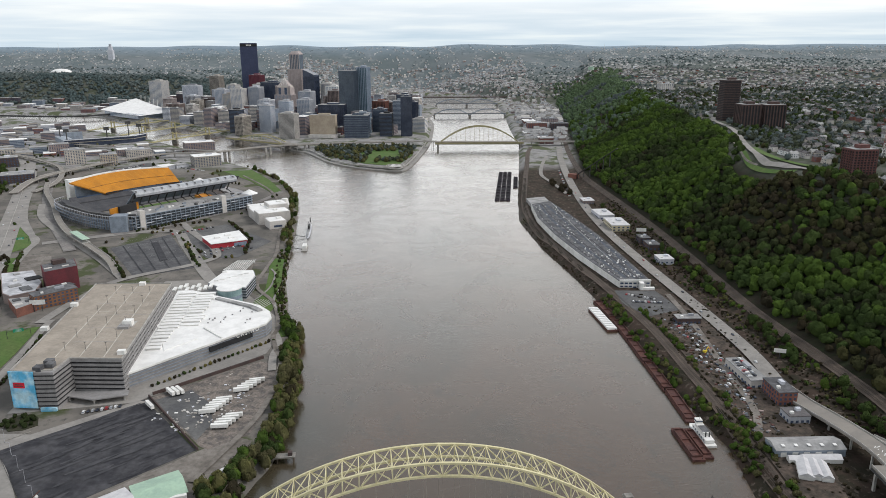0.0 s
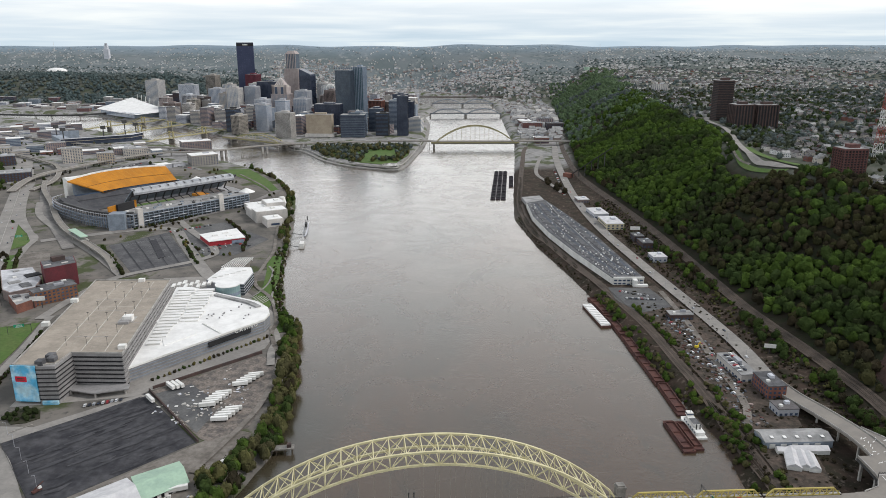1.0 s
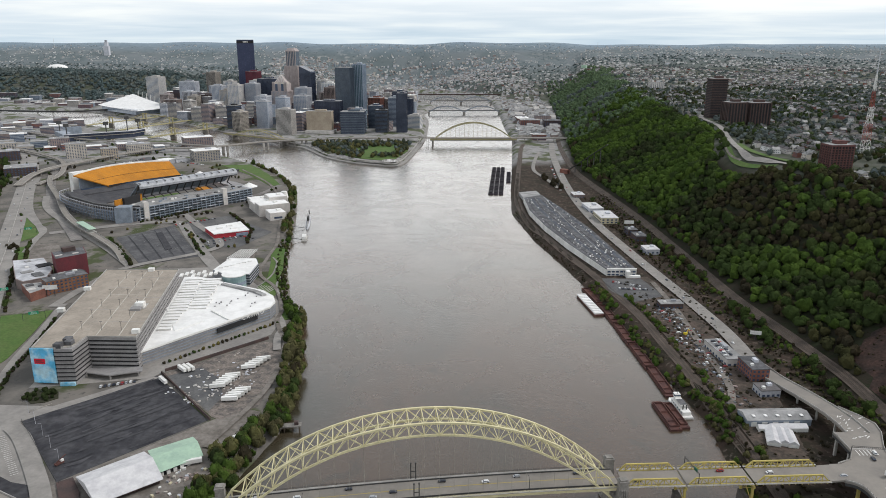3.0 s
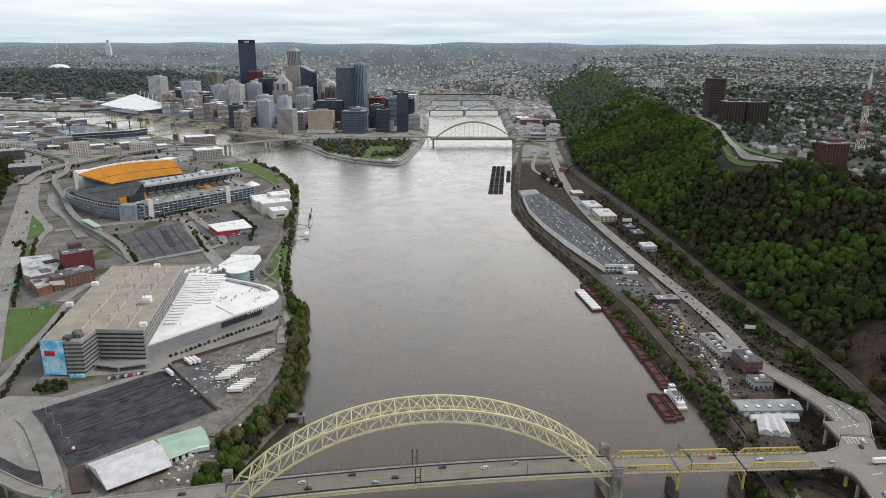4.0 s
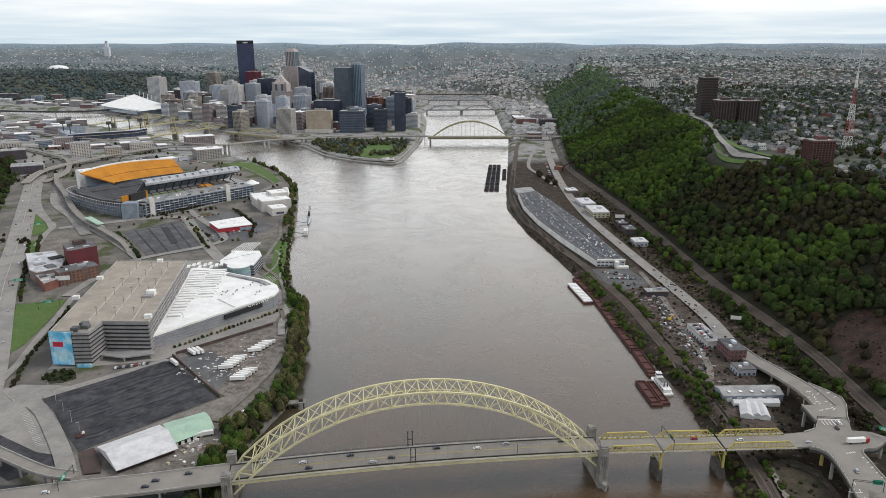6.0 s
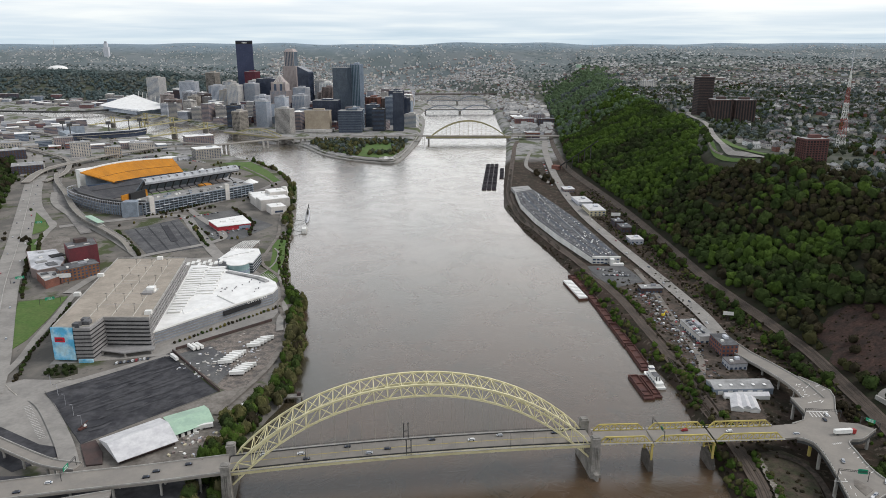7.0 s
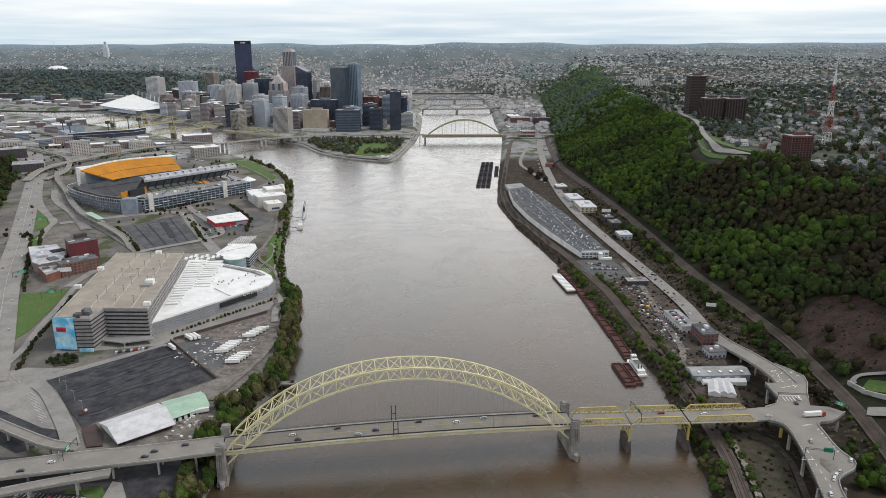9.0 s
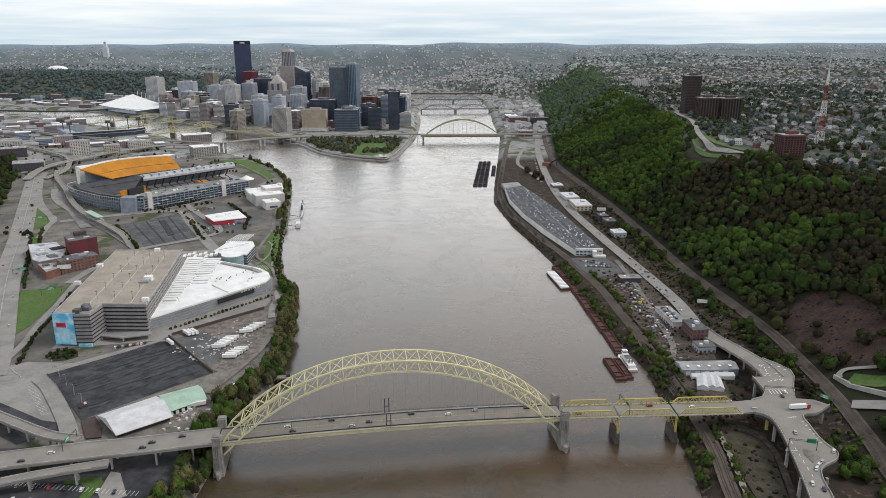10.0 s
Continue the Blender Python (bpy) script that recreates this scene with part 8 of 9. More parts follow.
# the wooded hillside
x, y = [], []
for gy in np.arange(-140, 1500, 8.8):
    f_, e_ = foot_edge(gy)
    for gx in np.arange(f_ + 8, e_ + 14, 8.8):
        x.append(gx + rs.uniform(-4.0, 4.0))
        y.append(gy + rs.uniform(-4.0, 4.0))
x, y = np.array(x), np.array(y)
f_, e_ = foot_edge(y)
u = (x - f_) / (e_ - f_)
# the open lawn under the edge road and the bare slope by the junction
open_ground = (x < 384) & (y < 74) & (y > -8)
lawn = open_ground | (x > 455) & (y > 615) & (y < 760) & (x < 500) | (x > 470) & (y > 760) & (y < 1000) & (np.abs(x - (484 + (y - 760) * 0.26)) < 9)
bare = np.hypot((x - 394) / 36.0, (y - 136) / 70.0) < 1
edge_road = smooth([(588, 1230), (567, 1164), (553, 1027), (500, 833), (472, 699), (476, 653), (486, 603), (510, 571), (530, 546)], 4)
by_road = np.zeros(len(x), bool)
for rx, ry in edge_road:
    by_road |= (np.abs(y - ry) < 14) & (x - rx > (-34 if ry > 640 else -18)) & (x - rx < 13)
keep = ~by_road & ~lawn & ~(bare & (rs.rand(len(x)) < 0.95)) & (rs.rand(len(x)) < 0.94)
x, y, u, bare = x[keep], y[keep], u[keep], bare[keep]
tone = smooth_noise(x, y, 55.0, 0.7) + 0.6 * smooth_noise(x, y, 21.0, 1.7) + rs.normal(size=len(x)) * 0.45
tone += 1.0 * step(250, 1000, y) - 0.4 * step(360, 160, y)
bud = (tone < -0.95) | bare | ((u > 0.36) & (y < 620) & (tone < 0.55)) | ((u < 0.12) & (tone < 0.2))
bright = ~bud & (tone > 1.0)
dark_ = ~bud & (tone < -0.05) & ~bright
mid_ = ~bud & ~bright & ~dark_
for m_, nm, lab, matn in ((bright, "spring_wood", "fresh bright green spring trees on the hillside", "leaf_bright"), (mid_, "hill_wood", "mid green trees covering the steep hillside", "leaf_mid"), (dark_, "dark_wood", "dark green trees covering the steep hillside", "leaf_dark")):
    q = m_ & (y < 330)
    grow(nm, lab, "trees", spots_of(x[q], y[q], 4.2, 8.0, 0.9, 1.55), HILL, M[matn])
    q = m_ & (y >= 330)
    grow(nm, lab, "trees", spots_of(x[q], y[q], 4.2, 8.4, 0.85, 1.45), HILL_FAR, M[matn])
olive = bud & (rs.rand(len(x)) < 0.55)
grow("bare_wood", "brown budding trees on the upper hillside", "trees", spots_of(x[bud & ~olive], y[bud & ~olive], 3.6, 6.6), HILL_FAR, M["leaf_bud"])
grow("bare_wood", "dull olive budding trees on the upper hillside", "trees", spots_of(x[olive], y[olive], 3.6, 6.8), HILL_FAR, M["leaf_twig"])
# the bare slope by the junction, with brown scrub
xb = np.linspace(330, 462, 28)
yb = np.linspace(36, 204, 30)
def slope(a, b_):
    r = np.hypot((a - 394) / 38.0, (b_ - 136) / 73.0) + 0.10 * np.sin(a / 9.0 + b_ / 13.0)
    return land(a, b_) + np.where(r < 1, 0.5, -1.5)
tagged(sheet(xb, yb, slope, M["bare_soil"], "bare_slope"), "bare reddish brown scrub slope on the hillside", "hillside", kind="structure")
xs_, ys_ = scatter(150, 358, 430, 66, 206)
grow("slope_scrub", "thin brown scrub on the bare slope", "bushes", spots_of(xs_, ys_, 0.6, 1.6, 0.7, 1.0, 0.2), MEDIUM, M["leaf_bud"])
# the far hillside, in leaf colours paled for haze further off
x, y = scatter(8200, 300, 960, 1480, 3900)
f_, e_ = foot_edge(y)
ok = (x > f_ + 4) & (x < e_ + 30 + 60 * step(1900, 3000, y) + 25 * np.sin(y / 70.0)) & (rs.rand(len(y)) < 1 - 0.8 * step(2500, 3400, y)) & (y < 3500)
x, y = x[ok], y[ok]
tone = smooth_noise(x, y, 70.0, 0.2) + rs.normal(size=len(x)) * 0.5
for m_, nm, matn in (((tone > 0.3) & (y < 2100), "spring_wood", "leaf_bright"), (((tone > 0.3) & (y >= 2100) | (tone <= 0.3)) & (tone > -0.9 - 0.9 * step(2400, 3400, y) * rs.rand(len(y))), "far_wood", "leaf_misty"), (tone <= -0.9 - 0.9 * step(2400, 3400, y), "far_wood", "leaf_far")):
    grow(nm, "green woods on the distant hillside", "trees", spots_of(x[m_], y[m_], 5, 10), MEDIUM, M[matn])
# the bluff across the city river, in leaf colours tinted for haze
x, y = scatter(4200, -3300, -900, 2990, 3620)
ok = land(x, y) > 14
x, y = x[ok], y[ok]
tone = smooth_noise(x, y, 90.0, 0.8) + rs.normal(size=len(x)) * 0.5
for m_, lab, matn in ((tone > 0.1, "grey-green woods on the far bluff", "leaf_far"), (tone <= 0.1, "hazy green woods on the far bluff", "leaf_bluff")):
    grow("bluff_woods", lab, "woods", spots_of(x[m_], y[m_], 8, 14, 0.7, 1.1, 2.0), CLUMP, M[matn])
# scrub along the railways and the river bank
x, y = [], []
for gx, gy, a in along(smooth(RIGHT_BANK[9:-2][::-1], 4), 4.0):
    if gy < 900:
        for k in range(3 if gy < 430 else 1):
            if smooth_noise(9, gy, 16.0, 0.3) > -0.7:
                x.append(gx + rs.uniform(1.0, 11.0 if gy < 430 else 6.0))
                y.append(gy + rs.uniform(-2, 2))
for gy in np.arange(-110, 400, 2.0):
    if smooth_noise(3, gy, 22.0, 0.9) > -0.5:
        x.append(np.interp(gy, [-110, -22, 130, 234, 310, 380], [218, 231, 234, 230, 226, 217]) + rs.uniform(0, 6))
        y.append(gy)
for gy in np.arange(-120, 760, 5.0):
    f_, _ = foot_edge(gy)
    if smooth_noise(0, gy, 34.0, 0.4) > -0.35:
        x.append(f_ - 17 + rs.uniform(-5, 5))
        y.append(gy)
x, y = np.array(x), np.array(y)
pick = rs.rand(len(x))
low_ = y > 430
q = (pick < 0.34) & ~low_
grow("bank_scrub", "green scrub along the river bank and tracks", "bushes", spots_of(x[q], y[q], 1.4, 3.6, 0.9, 1.4), RICH, M["leaf_bright"])
q = (pick >= 0.34) & (pick < 0.75) & ~low_
grow("bank_scrub", "olive scrub along the river bank and tracks", "bushes", spots_of(x[q], y[q], 1.2, 3.0, 0.9, 1.3), RICH, M["leaf_olive"])
q = (pick >= 0.75) | low_
grow("bank_scrub", "brown budding scrub along the river bank and tracks", "bushes", spots_of(x[q], y[q], 0.8, 2.0, 0.8, 1.1), MEDIUM, M["leaf_bud"])
x, y = scatter(640, 226, 290, -120, 420)
ok = x < np.interp(y, [-120, 0, 30], [250, 262, 290])
x, y = x[ok], y[ok]
grow("yard_scrub", "brown weeds and scrub in the yards", "bushes", spots_of(x, y, 0.9, 2.2, 0.7, 1.0, 0.3), MEDIUM, M["leaf_bud"])

# brown scrub on the slope between the highway and the hill railway
x, y = scatter(2600, 270, 350, 40, 900)
f_, e_ = foot_edge(y)
road_ = np.interp(y, [40, 60, 136, 192, 263, 350, 432, 546, 712, 907], [322, 320, 306, 298, 300, 295, 287, 276, 264, 264])
ok = (x > road_ + 3) & (x < f_ - 11)
x, y = x[ok], y[ok]
pick = rs.rand(len(x))
for lo, hi, lab, matn, r1 in ((0, 0.6, "brown scrub", "leaf_bud", 2.2), (0.6, 0.85, "olive scrub", "leaf_olive", 2.4), (0.85, 1.0, "green scrub", "leaf_mid", 3.4)):
    q = (pick >= lo) & (pick < hi)
    grow("slope_scrub", lab + " on the slope above the highway", "bushes", spots_of(x[q], y[q], 0.8, r1, 0.8, 1.3, 0.3), MEDIUM, M[matn])

# uplands: gardens, woods and roofs out to the horizon; far leaf colours carry haze
x, y = scatter(34000, -3300, 3300, 250, 4050)
f_, e_ = foot_edge(y)
up = ((x > e_ + 18) | (y > 3060) & (land(x, y) > 26)) & (np.abs(x) < 0.66 * (y + 520)) & (y < 4000)
near_ = y < 3000
up &= rs.rand(len(x)) < 0.95
roadband = (np.abs(((x * 0.98 + y * 0.17) % 96) - 48) < 7) & near_ & (y < 2400)
for rx, ry in edge_road:
    roadband |= np.hypot(x - rx, y - ry + 6) < 20
x, y = x[up & ~roadband], y[up & ~roadband]
tone = smooth_noise(x, y, 160.0, 0.5) + rs.normal(size=len(x)) * 0.55
far_ = y > 2300
for m_, nm, lab, matn in ((tone > 0.55, "garden_trees", "fresh green garden trees among houses", "leaf_mid"), ((tone <= 0.55) & (tone > -0.35), "garden_trees", "dark green trees among houses", "leaf_dark"), (tone <= -0.35, "garden_trees", "brown budding trees among houses", "leaf_bud")):
    q = m_ & ~far_
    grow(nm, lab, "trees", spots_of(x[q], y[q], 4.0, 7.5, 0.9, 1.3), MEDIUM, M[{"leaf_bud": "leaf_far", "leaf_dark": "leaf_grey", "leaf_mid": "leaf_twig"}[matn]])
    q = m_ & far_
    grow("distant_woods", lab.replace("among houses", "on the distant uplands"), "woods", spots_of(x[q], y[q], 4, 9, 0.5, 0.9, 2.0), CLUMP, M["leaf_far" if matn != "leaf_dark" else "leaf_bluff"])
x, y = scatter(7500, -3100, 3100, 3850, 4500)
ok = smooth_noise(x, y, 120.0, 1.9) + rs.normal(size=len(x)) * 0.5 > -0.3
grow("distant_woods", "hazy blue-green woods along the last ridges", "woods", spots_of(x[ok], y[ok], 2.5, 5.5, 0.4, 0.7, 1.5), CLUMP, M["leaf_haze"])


# a denser belt of gardens along the hill top
LIGHT = [crown_shape(130 + i, 24, 5, 0.22) for i in range(5)]
x, y = scatter(15000, 470, 1500, 330, 2100)
f_, e_ = foot_edge(y)
ok = (x > e_ + 14) & (x < 0.66 * (y + 500))
for rx, ry in edge_road:
    ok &= np.hypot(x - rx, y - ry + 6) > 20
ok &= smooth_noise(x, y, 90.0, 2.1) + rs.normal(size=len(x)) * 0.5 > -0.4
x, y = x[ok], y[ok]
pick = rs.rand(len(x)) + 0.25 * smooth_noise(x, y, 60.0, 0.9)
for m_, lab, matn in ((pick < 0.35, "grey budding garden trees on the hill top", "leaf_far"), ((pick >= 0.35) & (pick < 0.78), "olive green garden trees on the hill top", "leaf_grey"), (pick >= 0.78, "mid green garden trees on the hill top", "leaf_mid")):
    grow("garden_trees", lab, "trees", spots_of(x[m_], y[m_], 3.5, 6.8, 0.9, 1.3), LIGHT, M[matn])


def house_boxes(spots, name, label, wall, roof):
    """Far-off gabled houses: walls in one mesh, roofs in another."""
    a, b_ = G(), G()
    for (hx, hy, hz, w, l, h, rz) in spots:
        a.box(hx, hy, hz - 3, w, l, h + 3, rz)
        c, s = math.cos(radians(rz)), math.sin(radians(rz))
        vs = []
        for px, py, pz in ((-w * 0.55, -l * 0.53, h), (w * 0.55, -l * 0.53, h), (w * 0.55, l * 0.53, h), (-w * 0.55, l * 0.53, h), (0, -l * 0.53, h + w * 0.42), (0, l * 0.53, h + w * 0.42)):
            vs.append((hx + c * px - s * py, hy + s * px + c * py, hz + pz))
        b_.add(vs, [(1, 2, 5, 4), (3, 0, 4, 5), (0, 1, 4), (2, 3, 5)])
    tagged(part(name, a, M[wall]), label, "houses", kind="stuff")
    tagged(part(name.replace("houses", "roofs"), b_, M[roof]), label.replace("houses", "house roofs"), "roofs", kind="stuff")


x, y = scatter(21000, -3200, 3200, 250, 4470)
f_, e_ = foot_edge(y)
ok = ((x > e_ + 26) | (y > 3080) & (land(x, y) > 30)) & (np.abs(x) < 0.66 * (y + 520)) & ((y > 1500) | (x > 1000))
patch = smooth_noise(x, y, 210.0, 1.4)
ok &= (patch > -0.75) | (y < 2000)
wooded = (x < -950) & (y < 3560)
ok &= ~wooded
x, y = x[ok], y[ok]
z = land(x, y)
pick = rs.rand(len(x))
for lo, hi, wall, roof, lab in ((0, 0.40, "house_white", "shingle", "white sided houses spread over the uplands"), (0.40, 0.66, "pale_wall", "shingle", "pale stucco houses spread over the uplands"), (0.66, 0.78, "brick", "shingle", "red brick houses spread over the uplands"), (0.78, 1.0, "beige", "grey_roof", "beige houses spread over the uplands")):
    q = (pick >= lo) & (pick < hi) & ((y < 3500) | (pick < 0.66))
    sp = [(a, b_, c, *((7, 11, 5.5) if b_ < 2600 else (8, 12, 5) if b_ < 3700 else (5, 8, 3.2)), 10 + 90 * (i % 2) + (i * 7) % 20) for i, (a, b_, c) in enumerate(zip(x[q], y[q], z[q]))]
    house_boxes([p for p in sp if p[1] < 3500], "upland_houses", lab, wall, roof)
    if hi <= 0.66:
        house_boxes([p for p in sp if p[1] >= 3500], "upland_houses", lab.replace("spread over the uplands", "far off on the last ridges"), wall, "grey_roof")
# low roofs of the far flats and the valley
x, y = scatter(6400, -1000, 470, 1720, 4250)
f_, e_ = foot_edge(y)
bd_ = bank_distance(x, y)
ok = (bd_ > 30) & ((x > 235) & (x < f_ - 8) | (y > 2950)) & (x < f_ - 6)
x, y = x[ok], y[ok]
z = land(x, y)
pick = rs.rand(len(x))
for lo, hi, wall, roof, lab in ((0, 0.40, "brown_wall", "grey_roof", "brown low workshop houses in the river valley"), (0.40, 0.58, "beige", "grey_roof", "beige row houses in the river valley"), (0.58, 0.82, "grey_wall", "grey_roof", "grey row houses in the river valley"), (0.82, 1.0, "pale_wall", "pale_wall", "pale sheds in the river valley")):
    q = (pick >= lo) & (pick < hi)
    house_boxes([(a, b_, c, (9 + (i % 3) * 4) * (1 if b_ < 2600 else 0.62), (13 + (i % 5) * 4) * (1 if b_ < 2600 else 0.62), (6 + (i % 4) * 1.5) * (1 if b_ < 2600 else 0.55), 4 + 90 * (i % 2)) for i, (a, b_, c) in enumerate(zip(x[q], y[q], z[q]))], "valley_houses", lab, wall, roof)
# pale sheds and institutions far off
random.seed(21)
for i in range(150):
    hy = random.uniform(2600, 4350)
    hx = random.uniform(-0.58, 0.6) * (hy + 480)
    f_, e_ = foot_edge(hy)
    if not ((hx > e_ + 30) or (hy > 3150 and land_at(hx, hy) > 14 and (hx > -950 or hy > 3600))):
        continue
    k_ = float(np.interp(hy, [2600, 3600, 4350], [0.8, 0.55, 0.3]))
    w, l, h = random.uniform(18, 60) * k_, random.uniform(14, 34) * k_, random.uniform(7, 16) * k_
    s = thing("distant_hall", "pale flat-roofed hall far off on the uplands", "building", "distant halls", hx, hy, land_at(hx, hy), random.uniform(-20, 20))
    part("wall", G().box(0, 0, -6, w, l, h + 6), M[random.choice(("pale_wall", "white_paint", "grey_wall", "brown_wall"))], s)
    part("roof", G().box(0, 0, h, w + 1, l + 1, 0.8), M[random.choice(("white_roof", "white_roof", "grey_roof"))], s)
cath = thing("gothic_tower", "tall pale gothic university tower on the far horizon", "tower", x=-2030, y=4200, z=land_at(-2030, 4200))
part("shaft", G().box(0, 0, -5, 30, 26, 60), M["grey_wall"], cath)
part("upper_shaft", G().box(0, 0, 55, 20, 18, 22), M["grey_wall"], cath)
part("top", G().box(0, 0, 77, 12, 11, 12), M["grey_wall"], cath)
dome = thing("arena_dome", "white domed arena on the far upland", "arena", x=-2120, y=3760, z=land_at(-2120, 3760))
bm = bmesh.new()
bmesh.ops.create_uvsphere(bm, u_segments=24, v_segments=12, radius=1.0)
bmesh.ops.delete(bm, geom=[v for v in bm.verts if v.co.z < -0.05], context="VERTS")
for v in bm.verts:
    v.co = Vector((v.co.x * 55, v.co.y * 40, v.co.z * 20 + 4))
me = bpy.data.meshes.new("shell")
bm.to_mesh(me)
bm.free()
me.materials.append(M["white_roof"])
part("shell", me, None, dome)
part("drum", G().cyl((0, 0, -6), (0, 0, 4.5), 38, 20), M["grey_wall"], dome)
for tx, ty, hh in ((-2440, 4380, 60), (1010, 4400, 40), (640, 4420, 36)):
    s = thing("distant_mast", "slim transmitter mast on the horizon ridge", "mast", "distant masts", tx, ty, land_at(tx, ty))
    part("pole", G().cyl((0, 0, -3), (0, 0, hh), 1.2, 5, 0.4), M["pale_wall"], s)
wt = thing("water_tower", "pale teal water tank on the far ridge", "water tower", x=720, y=3300, z=land_at(720, 3300))
part("tank", G().cyl((0, 0, 22), (0, 0, 36), 14, 16), M["green_roof"], wt)
part("stem", G().cyl((0, 0, -4), (0, 0, 23), 5, 10), M["white_paint"], wt)

# houses nearer along the hill top, each a thing
random.seed(8)


def house_meshes():
    g = G().box(0, 0, -2.5, 7.6, 11, 8.5)
    g.box(0, -6.6, -2.5, 6.4, 2.4, 5.0)
    r = G()
    r.add([(-4.3, -6.0, 6.0), (4.3, -6.0, 6.0), (4.3, 6.0, 6.0), (-4.3, 6.0, 6.0), (0, -6.0, 9.4), (0, 6.0, 9.4)], [(1, 2, 5, 4), (3, 0, 4, 5), (0, 1, 4), (2, 3, 5), (0, 3, 2, 1)])
    r.add([(-3.5, -8.1, 2.6), (3.5, -8.1, 2.6), (3.5, -5.5, 3.6), (-3.5, -5.5, 3.6)], [(0, 1, 2, 3)])
    r.box(2.0, 2.5, 6.5, 0.9, 0.9, 3.6)
    w = G()
    for sx in (-1, 1):
        for k in range(3):
            for zz in (0.6, 3.6):
                w.box(sx * 3.8, -3.4 + k * 3.4, zz, 0.12, 1.1, 1.5)
    for k in (-1.8, 1.8):
        w.box(k, -5.5, 3.6, 1.1, 0.12, 1.5)
    return g, r, w


hg, hr, hw = house_meshes()
walls_ = [(hg.mesh("wall", M[m]), n) for m, n in (("house_white", "white sided"), ("beige", "beige"), ("brick", "red brick"), ("pale_wall", "pale stucco"))]
roofs_ = [hr.mesh("roof", M[m]) for m in ("shingle", "grey_roof", "shingle")]
wins = hw.mesh("window_set", M["dark_glass"])
count = 0
for gy in np.arange(430, 1500, 17.0):
    for gx in np.arange(480, 1040, 19.0):
        f_, e_ = foot_edge(gy)
        hx, hy = gx + random.uniform(-3, 3), gy + random.uniform(-2, 2)
        if gx < e_ + (26 if gy < 800 or gy > 1220 else 95) or hx > 0.66 * (hy + 470) or ((hx * 0.98 + hy * 0.17) % 96) < 16:
            continue
        if abs(hx - 533) < 34 and abs(hy - 566) < 26 or abs(hx - 620) < 60 and 1050 < hy < 1230 or math.hypot(hx - 629, hy - 663) < 18 or (480 < hx < 660 and abs(hy - 575) < 12):
            continue
        if random.random() > 0.20:
            continue
        k = random.randrange(4)
        h = thing("house", f"{walls_[k][1]} gabled house with a shingle roof", "house", "hilltop houses", hx, hy, land_at(hx, hy) + 1.0, 8 + random.choice((0, 90, 180)) + random.uniform(-5, 5))
        for nm, me in (("wall", walls_[k][0]), ("roof", roofs_[random.randrange(3)]), ("window_set", wins)):
            part(nm, me, None, h)
        count += 1
        if count > 260:
            break


# ---- single trees of the near bank and the river-point park ----
def crown_mesh(seed, material, sparse=False):
    T = crown_shape(seed, 230, 10, 0.10, 2, 0.8)
    me = bpy.data.meshes.new("crown")
    me.from_pydata(T.reshape(-1, 3).tolist(), [], np.arange(len(T) * 3).reshape(-1, 3).tolist())
    me.materials.append(material)
    return me


def trunk_mesh(seed):
    r = random.Random(seed)
    g = G().cyl((0, 0, -0.3), (0, 0, 0.7), 0.055, 6, 0.035)
    for k in range(5):
        a = r.uniform(0, 6.28)
        g.cyl((0, 0, 0.45 + 0.08 * k), (0.5 * math.cos(a), 0.5 * math.sin(a), 0.9 + 0.14 * k), 0.025, 5, 0.008)
    return g.mesh("trunk", M["bark"])


crowns = {m: [crown_mesh(90 + i, M[m]) for i in range(3)] for m in ("leaf_bright", "leaf_mid", "leaf_ochre", "leaf_bud", "leaf_dark", "leaf_olive")}
trunks = [trunk_mesh(i) for i in range(3)]
WORDS = {"leaf_far": "grey budding", "leaf_twig": "dull olive", "leaf_bright": "fresh bright green", "leaf_mid": "mid green", "leaf_ochre": "ochre budding", "leaf_bud": "brown budding", "leaf_dark": "dark green", "leaf_olive": "olive budding", "leaf_grey": "grey-green"}


REST = {}


def tree(x, y, r, m, group, z=None, hf=1.25):
    if group not in ("riverbank trees", "casino trees", "casino shrubs", "hill foot trees") or y > 170:
        REST.setdefault(m, []).append((x, y, (land_at(x, y) if z is None else z) - 0.2, r, hf, random.uniform(0, 6.28)))
        return
    t = thing("tree", f"{WORDS[m]} broadleaf tree with an uneven crown", "tree", group)
    t.matrix_basis = Matrix.LocRotScale((x, y, (land_at(x, y) if z is None else z) - 0.2), Euler((0, 0, random.uniform(0, 6.28))), (r, r, r * hf))
    part("trunk", random.choice(trunks), None, t)
    part("crown", random.choice(crowns[m]), None, t)


random.seed(31)
for gx, gy, a in along(smooth(LEFT_BANK[1:15], 5), 4.6):
    if gy < -110 or gy > 1300:
        continue
    dense = gy < 345
    for k in range(3 if dense else 1):
        if not dense and gy > 600 and random.random() < 0.35:
            continue
        off = random.uniform(-1.5, 20) if gy < 90 else random.uniform(-4.5, 12) if gy < 345 else random.uniform(0.5, 5) if gy < 640 else random.uniform(1, 16)
        if 345 < gy < 600:
            for rep_ in range(4):
                tree(gx - random.uniform(-0.5, 6.5) - (6 if rep_ == 3 else 0), gy + random.uniform(-2.3, 2.3), random.uniform(1.0, 2.5), random.choice(("leaf_olive", "leaf_twig", "leaf_mid", "leaf_bud", "leaf_bright")), "riverbank trees")
            continue
        wgt = random.random()
        m = "leaf_olive" if wgt < 0.54 else "leaf_bud" if wgt < 0.58 else "leaf_mid" if wgt < 0.74 else "leaf_bright" if wgt < 0.98 else "leaf_dark"
        tree(gx - off, gy + random.uniform(-2, 2), random.uniform(2.6, 5.4), m, "riverbank trees", 3.0 if off < 2 else None, random.uniform(1.2, 1.8))
